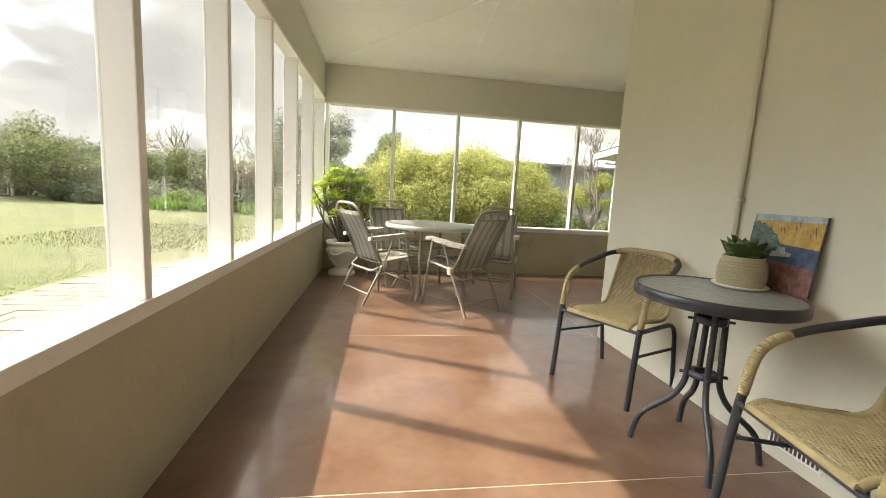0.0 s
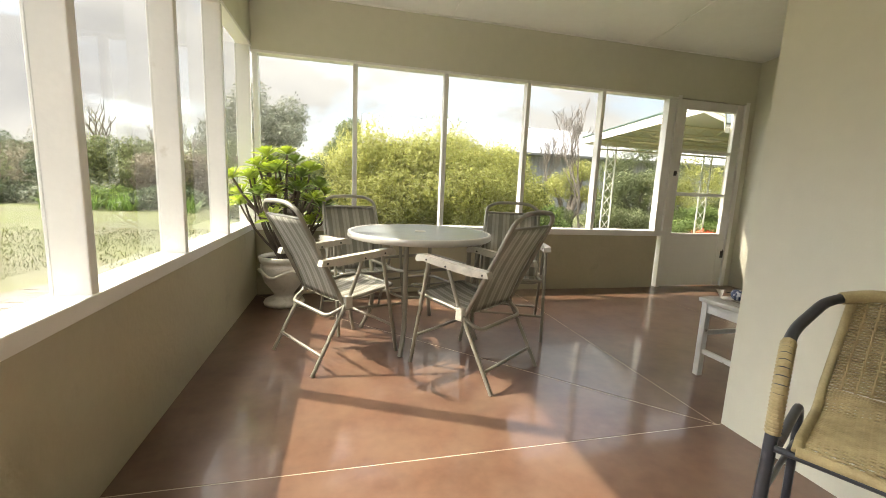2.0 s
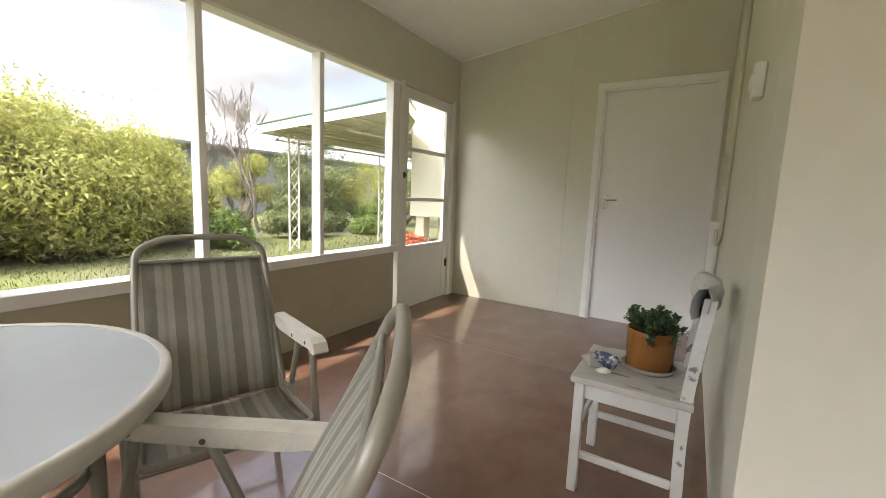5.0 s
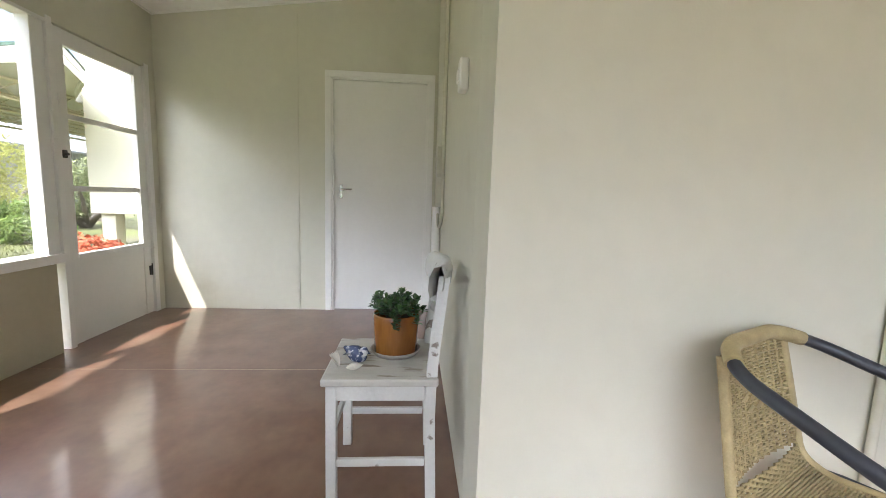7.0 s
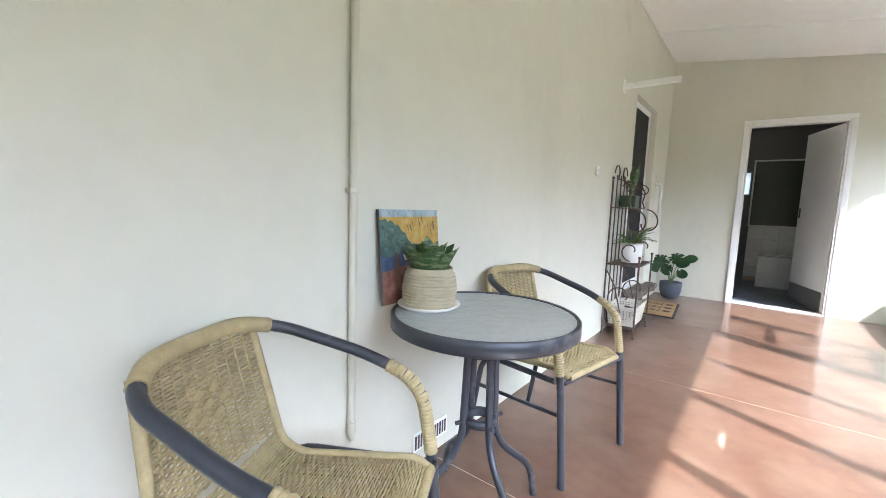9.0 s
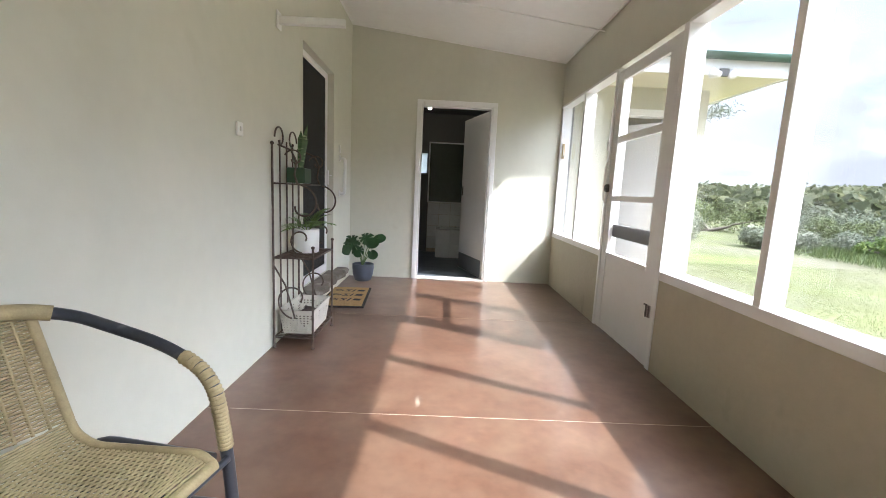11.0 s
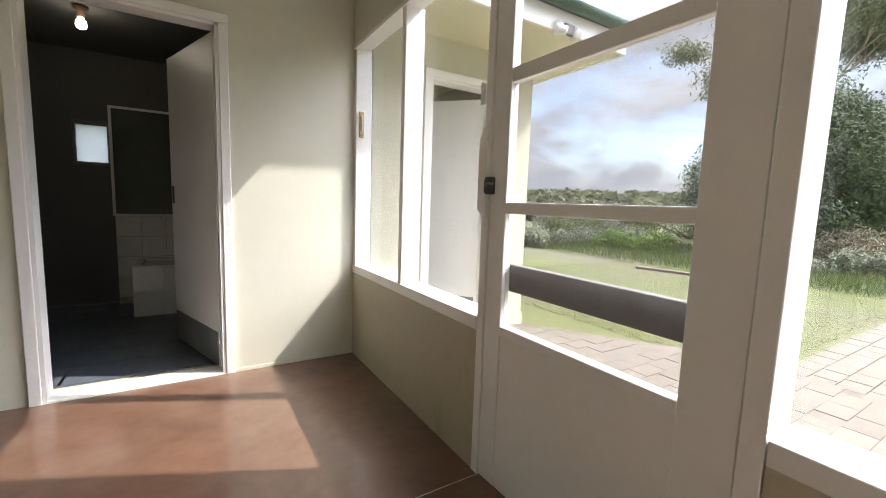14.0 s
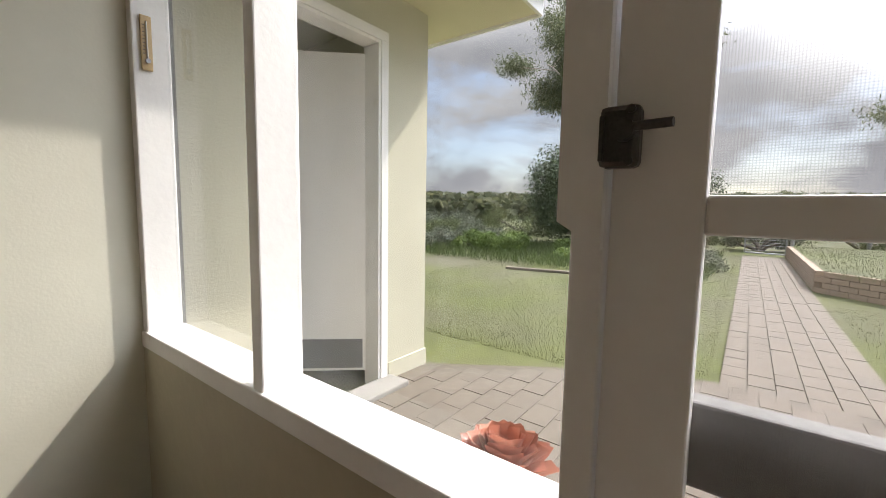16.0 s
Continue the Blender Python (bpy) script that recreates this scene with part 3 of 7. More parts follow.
setting("trim_door_north", Build().box((3.478, YN + 0.0, 0), (3.522, YN + 0.095, HEAD_N + 0.045), 0.003).box((4.37, YN + 0.0, 0), (4.42, YN + 0.095, HEAD_N + 0.045), 0.003), white_paint, "white jambs of the north door")
setting("wall_north_pier", Build().box((4.418, YN + 0.004, 0), (XF, YN + 0.1, HEAD_N + 0.05)), wall_paint, "narrow sage wall beside the north door")
solid("door_keeper", Build().box((-0.016, -0.01, 0), (0.012, 0.0, 0.32), 0.003).box((-0.02, -0.018, 0.16), (0.016, -0.008, 0.3), 0.003), white_paint, "white painted keeper plate on the door post", "keeper plate", pose(3.475, YN + 0.002, 1.19))

# west screen door
door_2 = thing("door_2", "white timber flyscreen door with three lights, shut", "door", pose(XW - 0.042, -0.957, 0, 0, 0, -90), kind="structure")
ladder_door(door_2, 0.862, 2.05, 0.09, [(0.638, 1.05), (1.09, 1.5), (1.55, 1.97)], flyscreen, door_paint, first=0.128)
part("push_bar", Build().box((0.03, -0.034, 0.765), (0.83, -0.001, 0.865), 0.004), grey_timber, door_2, "weathered grey timber bar across the outside")
latch = part("latch", Build().box((0.832, 0.036, 1.118), (0.872, 0.060, 1.182), 0.006), steel_dark, door_2, "dark steel snib latch")
part("lever", Build().tube([(0.85, 0.066, 1.157), (0.80, 0.072, 1.157)], 0.005, 6).tube([(0.846, 0.056, 1.155), (0.846, 0.072, 1.155)], 0.012, 10), steel_dark, latch)
bolt = part("bolt", Build().box((0.004, 0.036, 0.325), (0.052, 0.046, 0.405), 0.003), chrome, door_2, "worn steel door bolt")
part("bolt_rod", Build().tube([(0.028, 0.056, 0.33), (0.028, 0.056, 0.41), (0.04, 0.066, 0.41)], 0.006, 8), steel_dark, bolt)
hinge(door_2, 0.012, 1.74, 0.04)
strike = part("strike_plate", Build().box((0.866, 0.037, 1.112), (0.884, 0.046, 1.186), 0.002).box((0.866, 0.046, 1.125), (0.871, 0.062, 1.172), 0.001), steel_dark, door_2, "rusty steel strike")
for z in (1.124, 1.15, 1.176):
    part("screw", Build().tube([(0.84, 0.059, z), (0.84, 0.063, z)], 0.0045, 8), steel_dark, latch)
setting("trim_door_west", Build().box((XW - 0.115, -0.954, 0), (XW + 0.001, -0.907, HEAD_W + 0.015), 0.003).box((XW - 0.115, -1.86, 0), (XW + 0.001, -1.822, HEAD_W + 0.015), 0.003), white_paint, "white jambs of the west door")
bd = Build()
bd.add([(0, 0, 0.03), (0, 0.05, 0), (0, 0.05, 0.33), (0, 0.02, 0.33), (0, 0, 0.29)] + [(0.012, 0, 0.03), (0.012, 0.05, 0), (0.012, 0.05, 0.33), (0.012, 0.02, 0.33), (0.012, 0, 0.29)],
       [(0, 1, 2, 3, 4)[::-1], (5, 6, 7, 8, 9)] + [(i, (i + 1) % 5, 5 + (i + 1) % 5, 5 + i) for i in range(5)])
solid("door_keeper", bd, white_paint, "white painted keeper plate with clipped corners", "keeper plate", pose(XW + 0.002, -1.872, 1.03))
solid("wall_catch", Build().box((0, -0.012, 0), (0.008, 0.014, 0.075), 0.002).tube([(0.008, 0.0, 0), (0.008, 0.0, 0.08)], 0.005, 6), white_paint, "old painted catch plate on the door post", "catch", pose(XW + 0.002, -1.872, 1.45))


def architrave(name, axis, at, a, b, top, w=0.06, d=0.018, label="white painted door frame", sign=1, sill=0.0):
    """Door casing on a wall face; axis is the wall's direction."""
    bd = Build()
    for lo, hi in (((a - w, 0, 0), (a, d, top)), ((b, 0, 0), (b + w, d, top)), ((a - w, 0, top), (b + w, d, top + w))):
        bd.box(lo, hi, 0.004)
    bd.box((a, -0.10, 0), (a + 0.018, d * 0.6, top)).box((b - 0.018, -0.10, 0), (b, d * 0.6, top)).box((a, -0.10, top - 0.018), (b, d * 0.6, top))
    ob = setting(name, bd, white_paint, label)
    ob.matrix_basis = at
    return ob


architrave("trim_door_south", "x", pose(0, YS, 0), 0.125, 0.95, 2.04, 0.05)
architrave("trim_door_east", "y", pose(XF, 0, 0, 0, 0, 90), 2.868, 3.712, 2.07, 0.055)
lever_mat = chrome


def lever_handle(door, x, z, face, sign):
    plate = part("handle", Build().box((x - 0.014, min(face, face + sign * 0.006), z - 0.06), (x + 0.014, max(face, face + sign * 0.006), z + 0.06), 0.002), lever_mat, door, "satin chrome lever handle")
    part("lever", Build().tube(bend([(x, face, z + 0.02), (x, face + sign * 0.045, z + 0.02), (x + 0.10, face + sign * 0.045, z + 0.022)], 0.015), 0.0075, 8), lever_mat, plate)


door_3 = thing("door_3", "plain white flush door, shut", "door", pose(XF + 0.012, 3.705, 0, 0, 0, -90), kind="structure")
part("leaf", Build().box((0, 0, 0.008), (0.83, 0.038, 2.052), 0.003), door_paint, door_3)
lever_handle(door_3, 0.075, 1.09, 0.0, -1)
door_4 = thing("door_4", "white flush bathroom door with a grey kick plate, standing open", "door", pose(0.15, YS - 0.085, 0, 0, 0, -72), kind="structure")
part("leaf", Build().box((0, -0.036, 0.012), (0.8, 0.0, 2.02), 0.003), door_paint, door_4)
part("kick_plate", Build().box((0.03, 0.0, 0.02), (0.785, 0.004, 0.23)), kick_grey, door_4, "grey kick plate")
plate = part("handle", Build().box((0.74, 0.0, 1.02), (0.77, 0.006, 1.14), 0.002), steel_dark, door_4)
for z in (0.32, 1.75):
    hinge(door_4, 0.0, z, 0.003)

# security door in the house wall
black_mesh = material("black_security_mesh", (0.004, 0.004, 0.004), 0.7, vary=0.1, scale=200, bump=0.3, bump_scale=400)
door_5 = thing("door_5", "black mesh security door in a white frame, shut", "door", pose(1.815, -1.672, 0.215, 0, 0, -90), kind="structure")
fr = Build()
for lo, hi in (((0, 0, 0), (0.045, 0.03, 1.9)), ((0.835, 0, 0), (0.88, 0.03, 1.9)), ((0.045, 0, 0), (0.835, 0.03, 0.075)), ((0.045, 0, 1.85), (0.835, 0.03, 1.9))):
    fr.box(lo, hi, 0.003)
part("frame", fr, white_paint, door_5, "white metal frame")
part("mesh_panel", Build().box((0.045, 0.012, 0.075), (0.835, 0.02, 1.85)), black_mesh, door_5, "black security mesh")
lk = part("lock", Build().box((0.845, -0.02, 0.86), (0.875, 0.0, 1.0), 0.004), white_paint, door_5, "white lock case")
part("lever", Build().tube(bend([(0.86, -0.01, 0.95), (0.86, -0.05, 0.95), (0.80, -0.05, 0.95)], 0.01), 0.006, 6), white_paint, lk)
step_stone = material("old_brown_timber", (0.13, 0.105, 0.08), 0.7, vary=0.35, scale=9, bump=0.5, bump_scale=40, tint=(0.28, 0.24, 0.2), tint_at=(0.55, 0.7), tint_scale=8)
rows = []
for i in range(13):
    y = -2.76 + 1.22 * i / 12
    e = 1.635 + 0.012 * math.sin(i * 2.1) + 0.008 * math.sin(i * 5.3)
    rows.append([(1.80, y, 0.213), (1.70, y, 0.213), (e + 0.012, y, 0.208), (e, y, 0.19), (e + 0.006, y, 0.155), (1.754, y, 0.15)])
solid("door_step", Build().sheet(rows, 0.0, False).box((1.70, -2.755, 0.152), (1.754, -1.545, 0.2)), step_stone, "worn brown timber threshold step under the security door", "door step")

# ---- bathroom beyond the south door ----
grey_tile = material("white_wall_tile", (0.78, 0.78, 0.76), 0.2, vary=0.05, random_tone=0.05)
# dark grey carries the unlit room's dimness in the wall and ceiling colour
dark_room = material("bathroom_wall_dimmed", (0.12, 0.12, 0.115), 0.6, vary=0.06, scale=2)
blue_floor = material("slate_blue_floor_tile", (0.12, 0.14, 0.17), 0.35, vary=0.15, scale=4, random_tone=0.1)
BY = -5.65
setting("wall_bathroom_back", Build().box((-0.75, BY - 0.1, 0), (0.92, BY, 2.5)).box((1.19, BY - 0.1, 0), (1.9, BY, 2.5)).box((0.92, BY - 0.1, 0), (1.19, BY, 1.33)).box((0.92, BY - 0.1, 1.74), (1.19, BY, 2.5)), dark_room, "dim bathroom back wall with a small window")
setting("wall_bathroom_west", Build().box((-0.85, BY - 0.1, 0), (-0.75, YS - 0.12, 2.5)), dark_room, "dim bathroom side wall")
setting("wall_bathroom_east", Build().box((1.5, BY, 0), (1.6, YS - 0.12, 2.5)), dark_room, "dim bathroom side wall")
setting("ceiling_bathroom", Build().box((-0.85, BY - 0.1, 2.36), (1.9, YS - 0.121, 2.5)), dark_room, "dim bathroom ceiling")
bath_floor = setting("floor_bathroom", Build().box((-0.75, BY, -0.3), (1.5, YS - 0.1, -0.012)), joint_fill, "bathroom floor base")
tile_me = Build().box((0.0025, 0.0025, 0), (0.2975, 0.2975, 0.012)).mesh("tile", blue_floor)
for i in range(8):
    for j in range(7):
        t = new("tile", tile_me)
        t.parent = bath_floor
        t.matrix_basis = pose(-0.75 + 0.28 * i * 1.0, BY + 0.3 * j + 0.0, -0.012)
setting("trim_threshold", Build().box((0.143, YS - 0.13, -0.01), (0.932, YS + 0.012, 0.012), 0.004), white_paint, "pale worn doorway threshold")
win = thing("window_4", "small frosted bathroom window", "window", kind="structure")
part("window_frame", Build().box((0.92, BY - 0.06, 1.33), (0.94, BY - 0.01, 1.74)).box((1.17, BY - 0.06, 1.33), (1.19, BY - 0.01, 1.74)).box((0.94, BY - 0.06, 1.33), (1.17, BY - 0.01, 1.36)).box((0.94, BY - 0.06, 1.70), (1.17, BY - 0.01, 1.74)), kick_grey, win)
part("pane", Build().box((0.94, BY - 0.04, 1.36), (1.17, BY - 0.036, 1.70)), material("frosted_glass", (0.8, 0.83, 0.85), 0.6, translucent=0.85, vary=0.03), win)
screen = thing("bath_screen", "dark bath screen in a pale metal frame", "bath screen", pose(0, -5.55, 0))
part("screen_panel", Build().box((0.2, 0, 0.88), (0.89, 0.008, 1.86)), material("dark_screen", (0.035, 0.045, 0.035), 0.3, vary=0.2, scale=3), screen)
fr = Build()
for lo, hi in (((0.18, -0.01, 0.86), (0.91, 0.022, 0.882)), ((0.18, -0.01, 1.858), (0.91, 0.022, 1.88)), ((0.888, -0.01, 0.882), (0.91, 0.022, 1.858)), ((0.18, -0.01, 0.882), (0.2, 0.022, 1.858))):
    fr.box(lo, hi, 0.002)
part("screen_frame", fr, white_paint, screen, "pale metal frame")
dado = thing("tiled_dado", "white square wall tiles under the bath screen", "wall tiles", pose(0, -5.565, 0))
part("backing", Build().box((0.0, -0.08, 0.0), (0.90, 0.0, 0.86)), joint_fill, dado)
wt = Build().box((0.002, 0, 0.002), (0.196, 0.008, 0.196), 0.002).mesh("tile", grey_tile)
for i in range(4):
    for j in range(4):
        t = new("tile", wt)
        t.parent = dado
        t.matrix_basis = pose(0.90 - 0.198 * (i + 1), 0, 0.066 + 0.198 * j)
bath = thing("tiled_bath", "white tiled bath surround with a pale rim", "bath", pose(0, 0, 0))
part("surround", Build().box((-0.7, -5.56, -0.01), (0.735, -4.98, 0.42)).box((-0.7, -5.56, 0.42), (0.735, -5.50, 0.45)).box((-0.7, -5.04, 0.42), (0.735, -4.98, 0.45)).box((0.675, -5.50, 0.42), (0.735, -5.04, 0.45)), grey_tile, bath)
for i in range(6):
    for j in range(2):
        t = new("tile", Build().box((0.002, 0, 0.002), (0.223, 0.008, 0.223), 0.002).mesh("tile", grey_tile) if not (i or j) else t.data)
        t.parent = bath
        t.matrix_basis = pose(0.735 - 0.225 * (i + 1), -4.98, -0.005 + 0.22 * j)
lamp = thing("ceiling_lamp", "bare glowing bulb in a brown batten holder", "ceiling lamp", pose(0.895, -4.5, 2.36))
part("holder", Build().lathe([(0.0, 0.0), (0.045, 0.0), (0.045, -0.02), (0.022, -0.03), (0.022, -0.075), (0.0, -0.075)], 16), material("brown_bakelite", (0.12, 0.07, 0.04), 0.4), lamp)
bulb = bpy.data.materials.new("glowing_bulb")
bulb.use_nodes = True
bulb.node_tree.nodes["Principled BSDF"].inputs["Emission Color"].default_value = (1, 0.86, 0.62, 1)
bulb.node_tree.nodes["Principled BSDF"].inputs["Emission Strength"].default_value = 9.0
part("bulb", Build().lathe([(0.012, -0.072), (0.018, -0.085), (0.03, -0.105), (0.033, -0.125), (0.025, -0.147), (0.0, -0.158)], 16), bulb, lamp, "lit bulb")

# ---- fixtures on the verandah walls ----
conduit_paint = material("painted_conduit", (0.58, 0.56, 0.45), 0.45, vary=0.04)
pipe = thing("conduit_pipe", "thin painted conduit pipe running down the house wall", "pipe", pose(1.738, 1.672, 0))
part("pipe", Build().tube([(0, 0, 0.315), (0, 0, 2.85)], 0.0125, 10), conduit_paint, pipe)
part("outlet", Build().tube([(0.0, 0, 0.335), (0, 0, 0.30), (-0.006, 0, 0.272)], [0.015, 0.0155, 0.008], 10), conduit_paint, pipe)
for z in (1.075, 2.2):
    part("clip", Build().box((-0.013, -0.022, z), (0.016, 0.022, z + 0.014), 0.003), conduit_paint, pipe)
plastic = material("white_plastic", (0.78, 0.77, 0.72), 0.35, vary=0.02)
sw = thing("light_switch", "small white wall switch on the house wall", "switch", pose(1.755, -0.655, 1.30))
part("plate", Build().box((-0.012, -0.032, 0), (0.0, 0.032, 0.07), 0.004), plastic, sw)
part("rocker", Build().box((-0.018, -0.009, 0.024), (-0.011, 0.009, 0.048), 0.002), plastic, sw)
sw = thing("light_switch", "small white switch beside the security door", "switch", pose(1.755, -2.80, 1.41))
part("plate", Build().box((-0.01, -0.02, 0), (0.0, 0.02, 0.075), 0.004), plastic, sw)
part("rocker", Build().box((-0.015, -0.007, 0.028), (-0.009, 0.007, 0.046), 0.002), plastic, sw)
rail = thing("grab_rail", "white grab rail screwed to the house wall", "grab rail", pose(1.755, -2.79, 0.99))
part("bar", Build().tube(bend([(0, 0, 0), (-0.06, 0, 0.0), (-0.06, 0, 0.36), (0, 0, 0.36)], 0.04), 0.016, 10), plastic, rail)
for z in (0.0, 0.36):
    part("flange", Build().tube([(0.0, 0, z), (-0.01, 0, z)], 0.033, 14), plastic, rail)
arm = thing("wall_bracket", "white bar bracket sticking out of the house wall", "bracket", pose(1.755, -1.20, 2.05))
part("bar", Build().box((-0.42, -0.02, 0), (0.0, 0.02, 0.045), 0.004), white_paint, arm)
part("plate", Build().box((-0.008, -0.035, -0.03), (0.0, 0.035, 0.075), 0.003), white_paint, arm)
sensor = thing("motion_detector", "white plastic alarm detector on the wall", "detector", pose(2.31, YC, 1.45))
part("housing", Build().box((-0.032, 0, 0), (0.032, 0.035, 0.115), 0.008), plastic, sensor)
part("detector_lens", Build().box((-0.024, 0.032, 0.03), (0.024, 0.042, 0.075), 0.006), plastic, sensor)
vent = thing("wall_vent", "white slotted vent low in the house wall", "vent", pose(1.755, 1.24, 0.055))
part("vent_frame", Build().box((-0.006, -0.11, 0), (0, 0.11, 0.08), 0.002), white_paint, vent)
for i in range(12):
    part("slot", Build().box((-0.0085, -0.098 + 0.0172 * i, 0.012), (-0.0055, -0.0895 + 0.0172 * i, 0.068)), metal_dark, vent)
pipes = thing("wall_conduits", "painted pipe and cable conduits running down the house wall", "conduit", pose(3.55, YC, 0))
part("pipe", Build().tube(bend([(0.0, 0.035, 0.05), (0.0, 0.035, 1.0)], 0.05), 0.03, 10), white_paint, pipes)
part("cable", Build().tube(bend([(-0.3, 0.016, 2.7), (-0.3, 0.016, 0.92), (-0.18, 0.03, 0.86), (-0.05, 0.03, 0.95)], 0.06), 0.01, 8), conduit_paint, pipes)
part("cable", Build().tube([(-0.15, 0.012, 1.35), (-0.15, 0.012, 2.75)], 0.012, 8), conduit_paint, pipes)
part("junction_box", Build().box((-0.2, 0, 1.2), (-0.1, 0.05, 1.38), 0.005), conduit_paint, pipes)
setting("trim_east_panel", Build().box((XF - 0.005, 3.995, 0), (XF + 0.001, 4.02, 2.62)), wall_paint, "flat cover strip between wall panels")
setting("trim_south_wall", Build().box((XW, YS - 0.001, 0), (0.07, YS + 0.006, 0.02)), wall_paint, "rough edge at the foot of the wall")
thermo = thing("wall_thermometer", "small wooden wall thermometer on the white post", "thermometer", pose(XW + 0.002 - 0.045, YS + 0.043, 1.5))
wood_pale = material("pale_varnished_wood", (0.5, 0.37, 0.19), 0.4, vary=0.12, scale=20, stretch=(1, 1, 0.2))
part("board", Build().box((-0.016, 0, 0), (0.016, 0.008, 0.17), 0.003), wood_pale, thermo)
part("glass_tube", Build().tube([(0, 0.011, 0.035), (0, 0.011, 0.15)], 0.0025, 6), plastic, thermo)
part("reservoir", Build().tube([(0, 0.008, 0.028), (0, 0.016, 0.028)], 0.008, 10), chrome, thermo)
for i in range(9):
    part("scale_mark", Build().box((0.005, 0.0078, 0.05 + 0.011 * i), (0.011, 0.0088, 0.0525 + 0.011 * i)), metal_dark, thermo)

# ---- round glass dining table ----
tube_taupe = material("taupe_powder_coat", (0.27, 0.255, 0.21), 0.38, 0.25, vary=0.08, scale=15)
rim_grey = material("pale_grey_rim", (0.50, 0.48, 0.43), 0.4, 0.1, vary=0.05)


def wavy_glass(name, tone, back, amount):
    """Ripple-backed table glass: a glossy pale sheet that lets some light through."""
    return material(name, tone, 0.09, vary=0.03, scale=2, bump=amount, bump_scale=34, translucent=back, stretch=(1, 0.7, 1))


table_glass = wavy_glass("frosted_table_glass", (0.60, 0.64, 0.66), 0.45, 0.10)
table = thing("dining_table", "round outdoor table with frosted glass top and taupe legs", "table", pose(0.57, 4.08, 0, 0, 0, 21))
T = 0.71
part("glass_top", Build().lathe([(0.025, T), (0.455, T), (0.455, T - 0.008), (0.025, T - 0.008), (0.025, T)], 56, smooth=False), table_glass, table, "frosted glass top")
part("rim", Build().lathe([(0.452, T + 0.003), (0.465, T + 0.004), (0.472, T - 0.002), (0.472, T - 0.03), (0.465, T - 0.036), (0.448, T - 0.036), (0.448, T - 0.012), (0.452, T + 0.003)], 56), rim_grey, table, "pale grey rim")
ring = part("umbrella_ring", Build().lathe([(0.022, T - 0.007), (0.022, T + 0.004), (0.034, T + 0.006), (0.037, T), (0.037, T - 0.007)], 24), rim_grey, table)
part("plug", Build().lathe([(0.0, T - 0.004), (0.022, T - 0.004)], 20), metal_dark, ring)
for a in (45, 135, 225, 315):
    m = pose(0, 0, 0, 0, 0, a)
    part("leg", Build().tube([m @ Vector(p) for p in bend([(0.335, 0, T - 0.02), (0.335, 0, 0.42), (0.325, 0, 0.28), (0.34, 0, 0.14), (0.41, 0, 0.0)], 0.09)], 0.0155, 10), tube_taupe, table)
for z, r, k in ((0.50, 0.32, 0.011), (0.34, 0.315, 0.009)):
    part("stretcher", Build().tube(bend([pose(0, 0, 0, 0, 0, a + d) @ Vector((r, 0, z)) for a in (45, 135, 225, 315) for d in (-8, 8)], 0.07, closed=True), k, 8, closed=True), tube_taupe, table, "square tube brace")
part("umbrella_holder", Build().tube([(0.045 * math.cos(t * math.pi / 8), 0.045 * math.sin(t * math.pi / 8), 0.34) for t in range(16)], 0.006, 6, closed=True)
     .tube([(0.045, 0, 0.34), (0.235, 0.0, 0.34)], 0.006, 6).tube([(-0.045, 0, 0.34), (-0.235, 0.0, 0.34)], 0.006, 6), tube_taupe, table)

# ---- folding sling chairs ----
sling = striped_material("striped_sling", (0.32, 0.31, 0.255), (0.50, 0.48, 0.42), 0.042)
arm_white = material("sun_bleached_arm_plastic", (0.52, 0.49, 0.42), 0.55, vary=0.1, scale=18, tint=(0.42, 0.39, 0.33), tint_at=(0.58, 0.75), tint_scale=14)


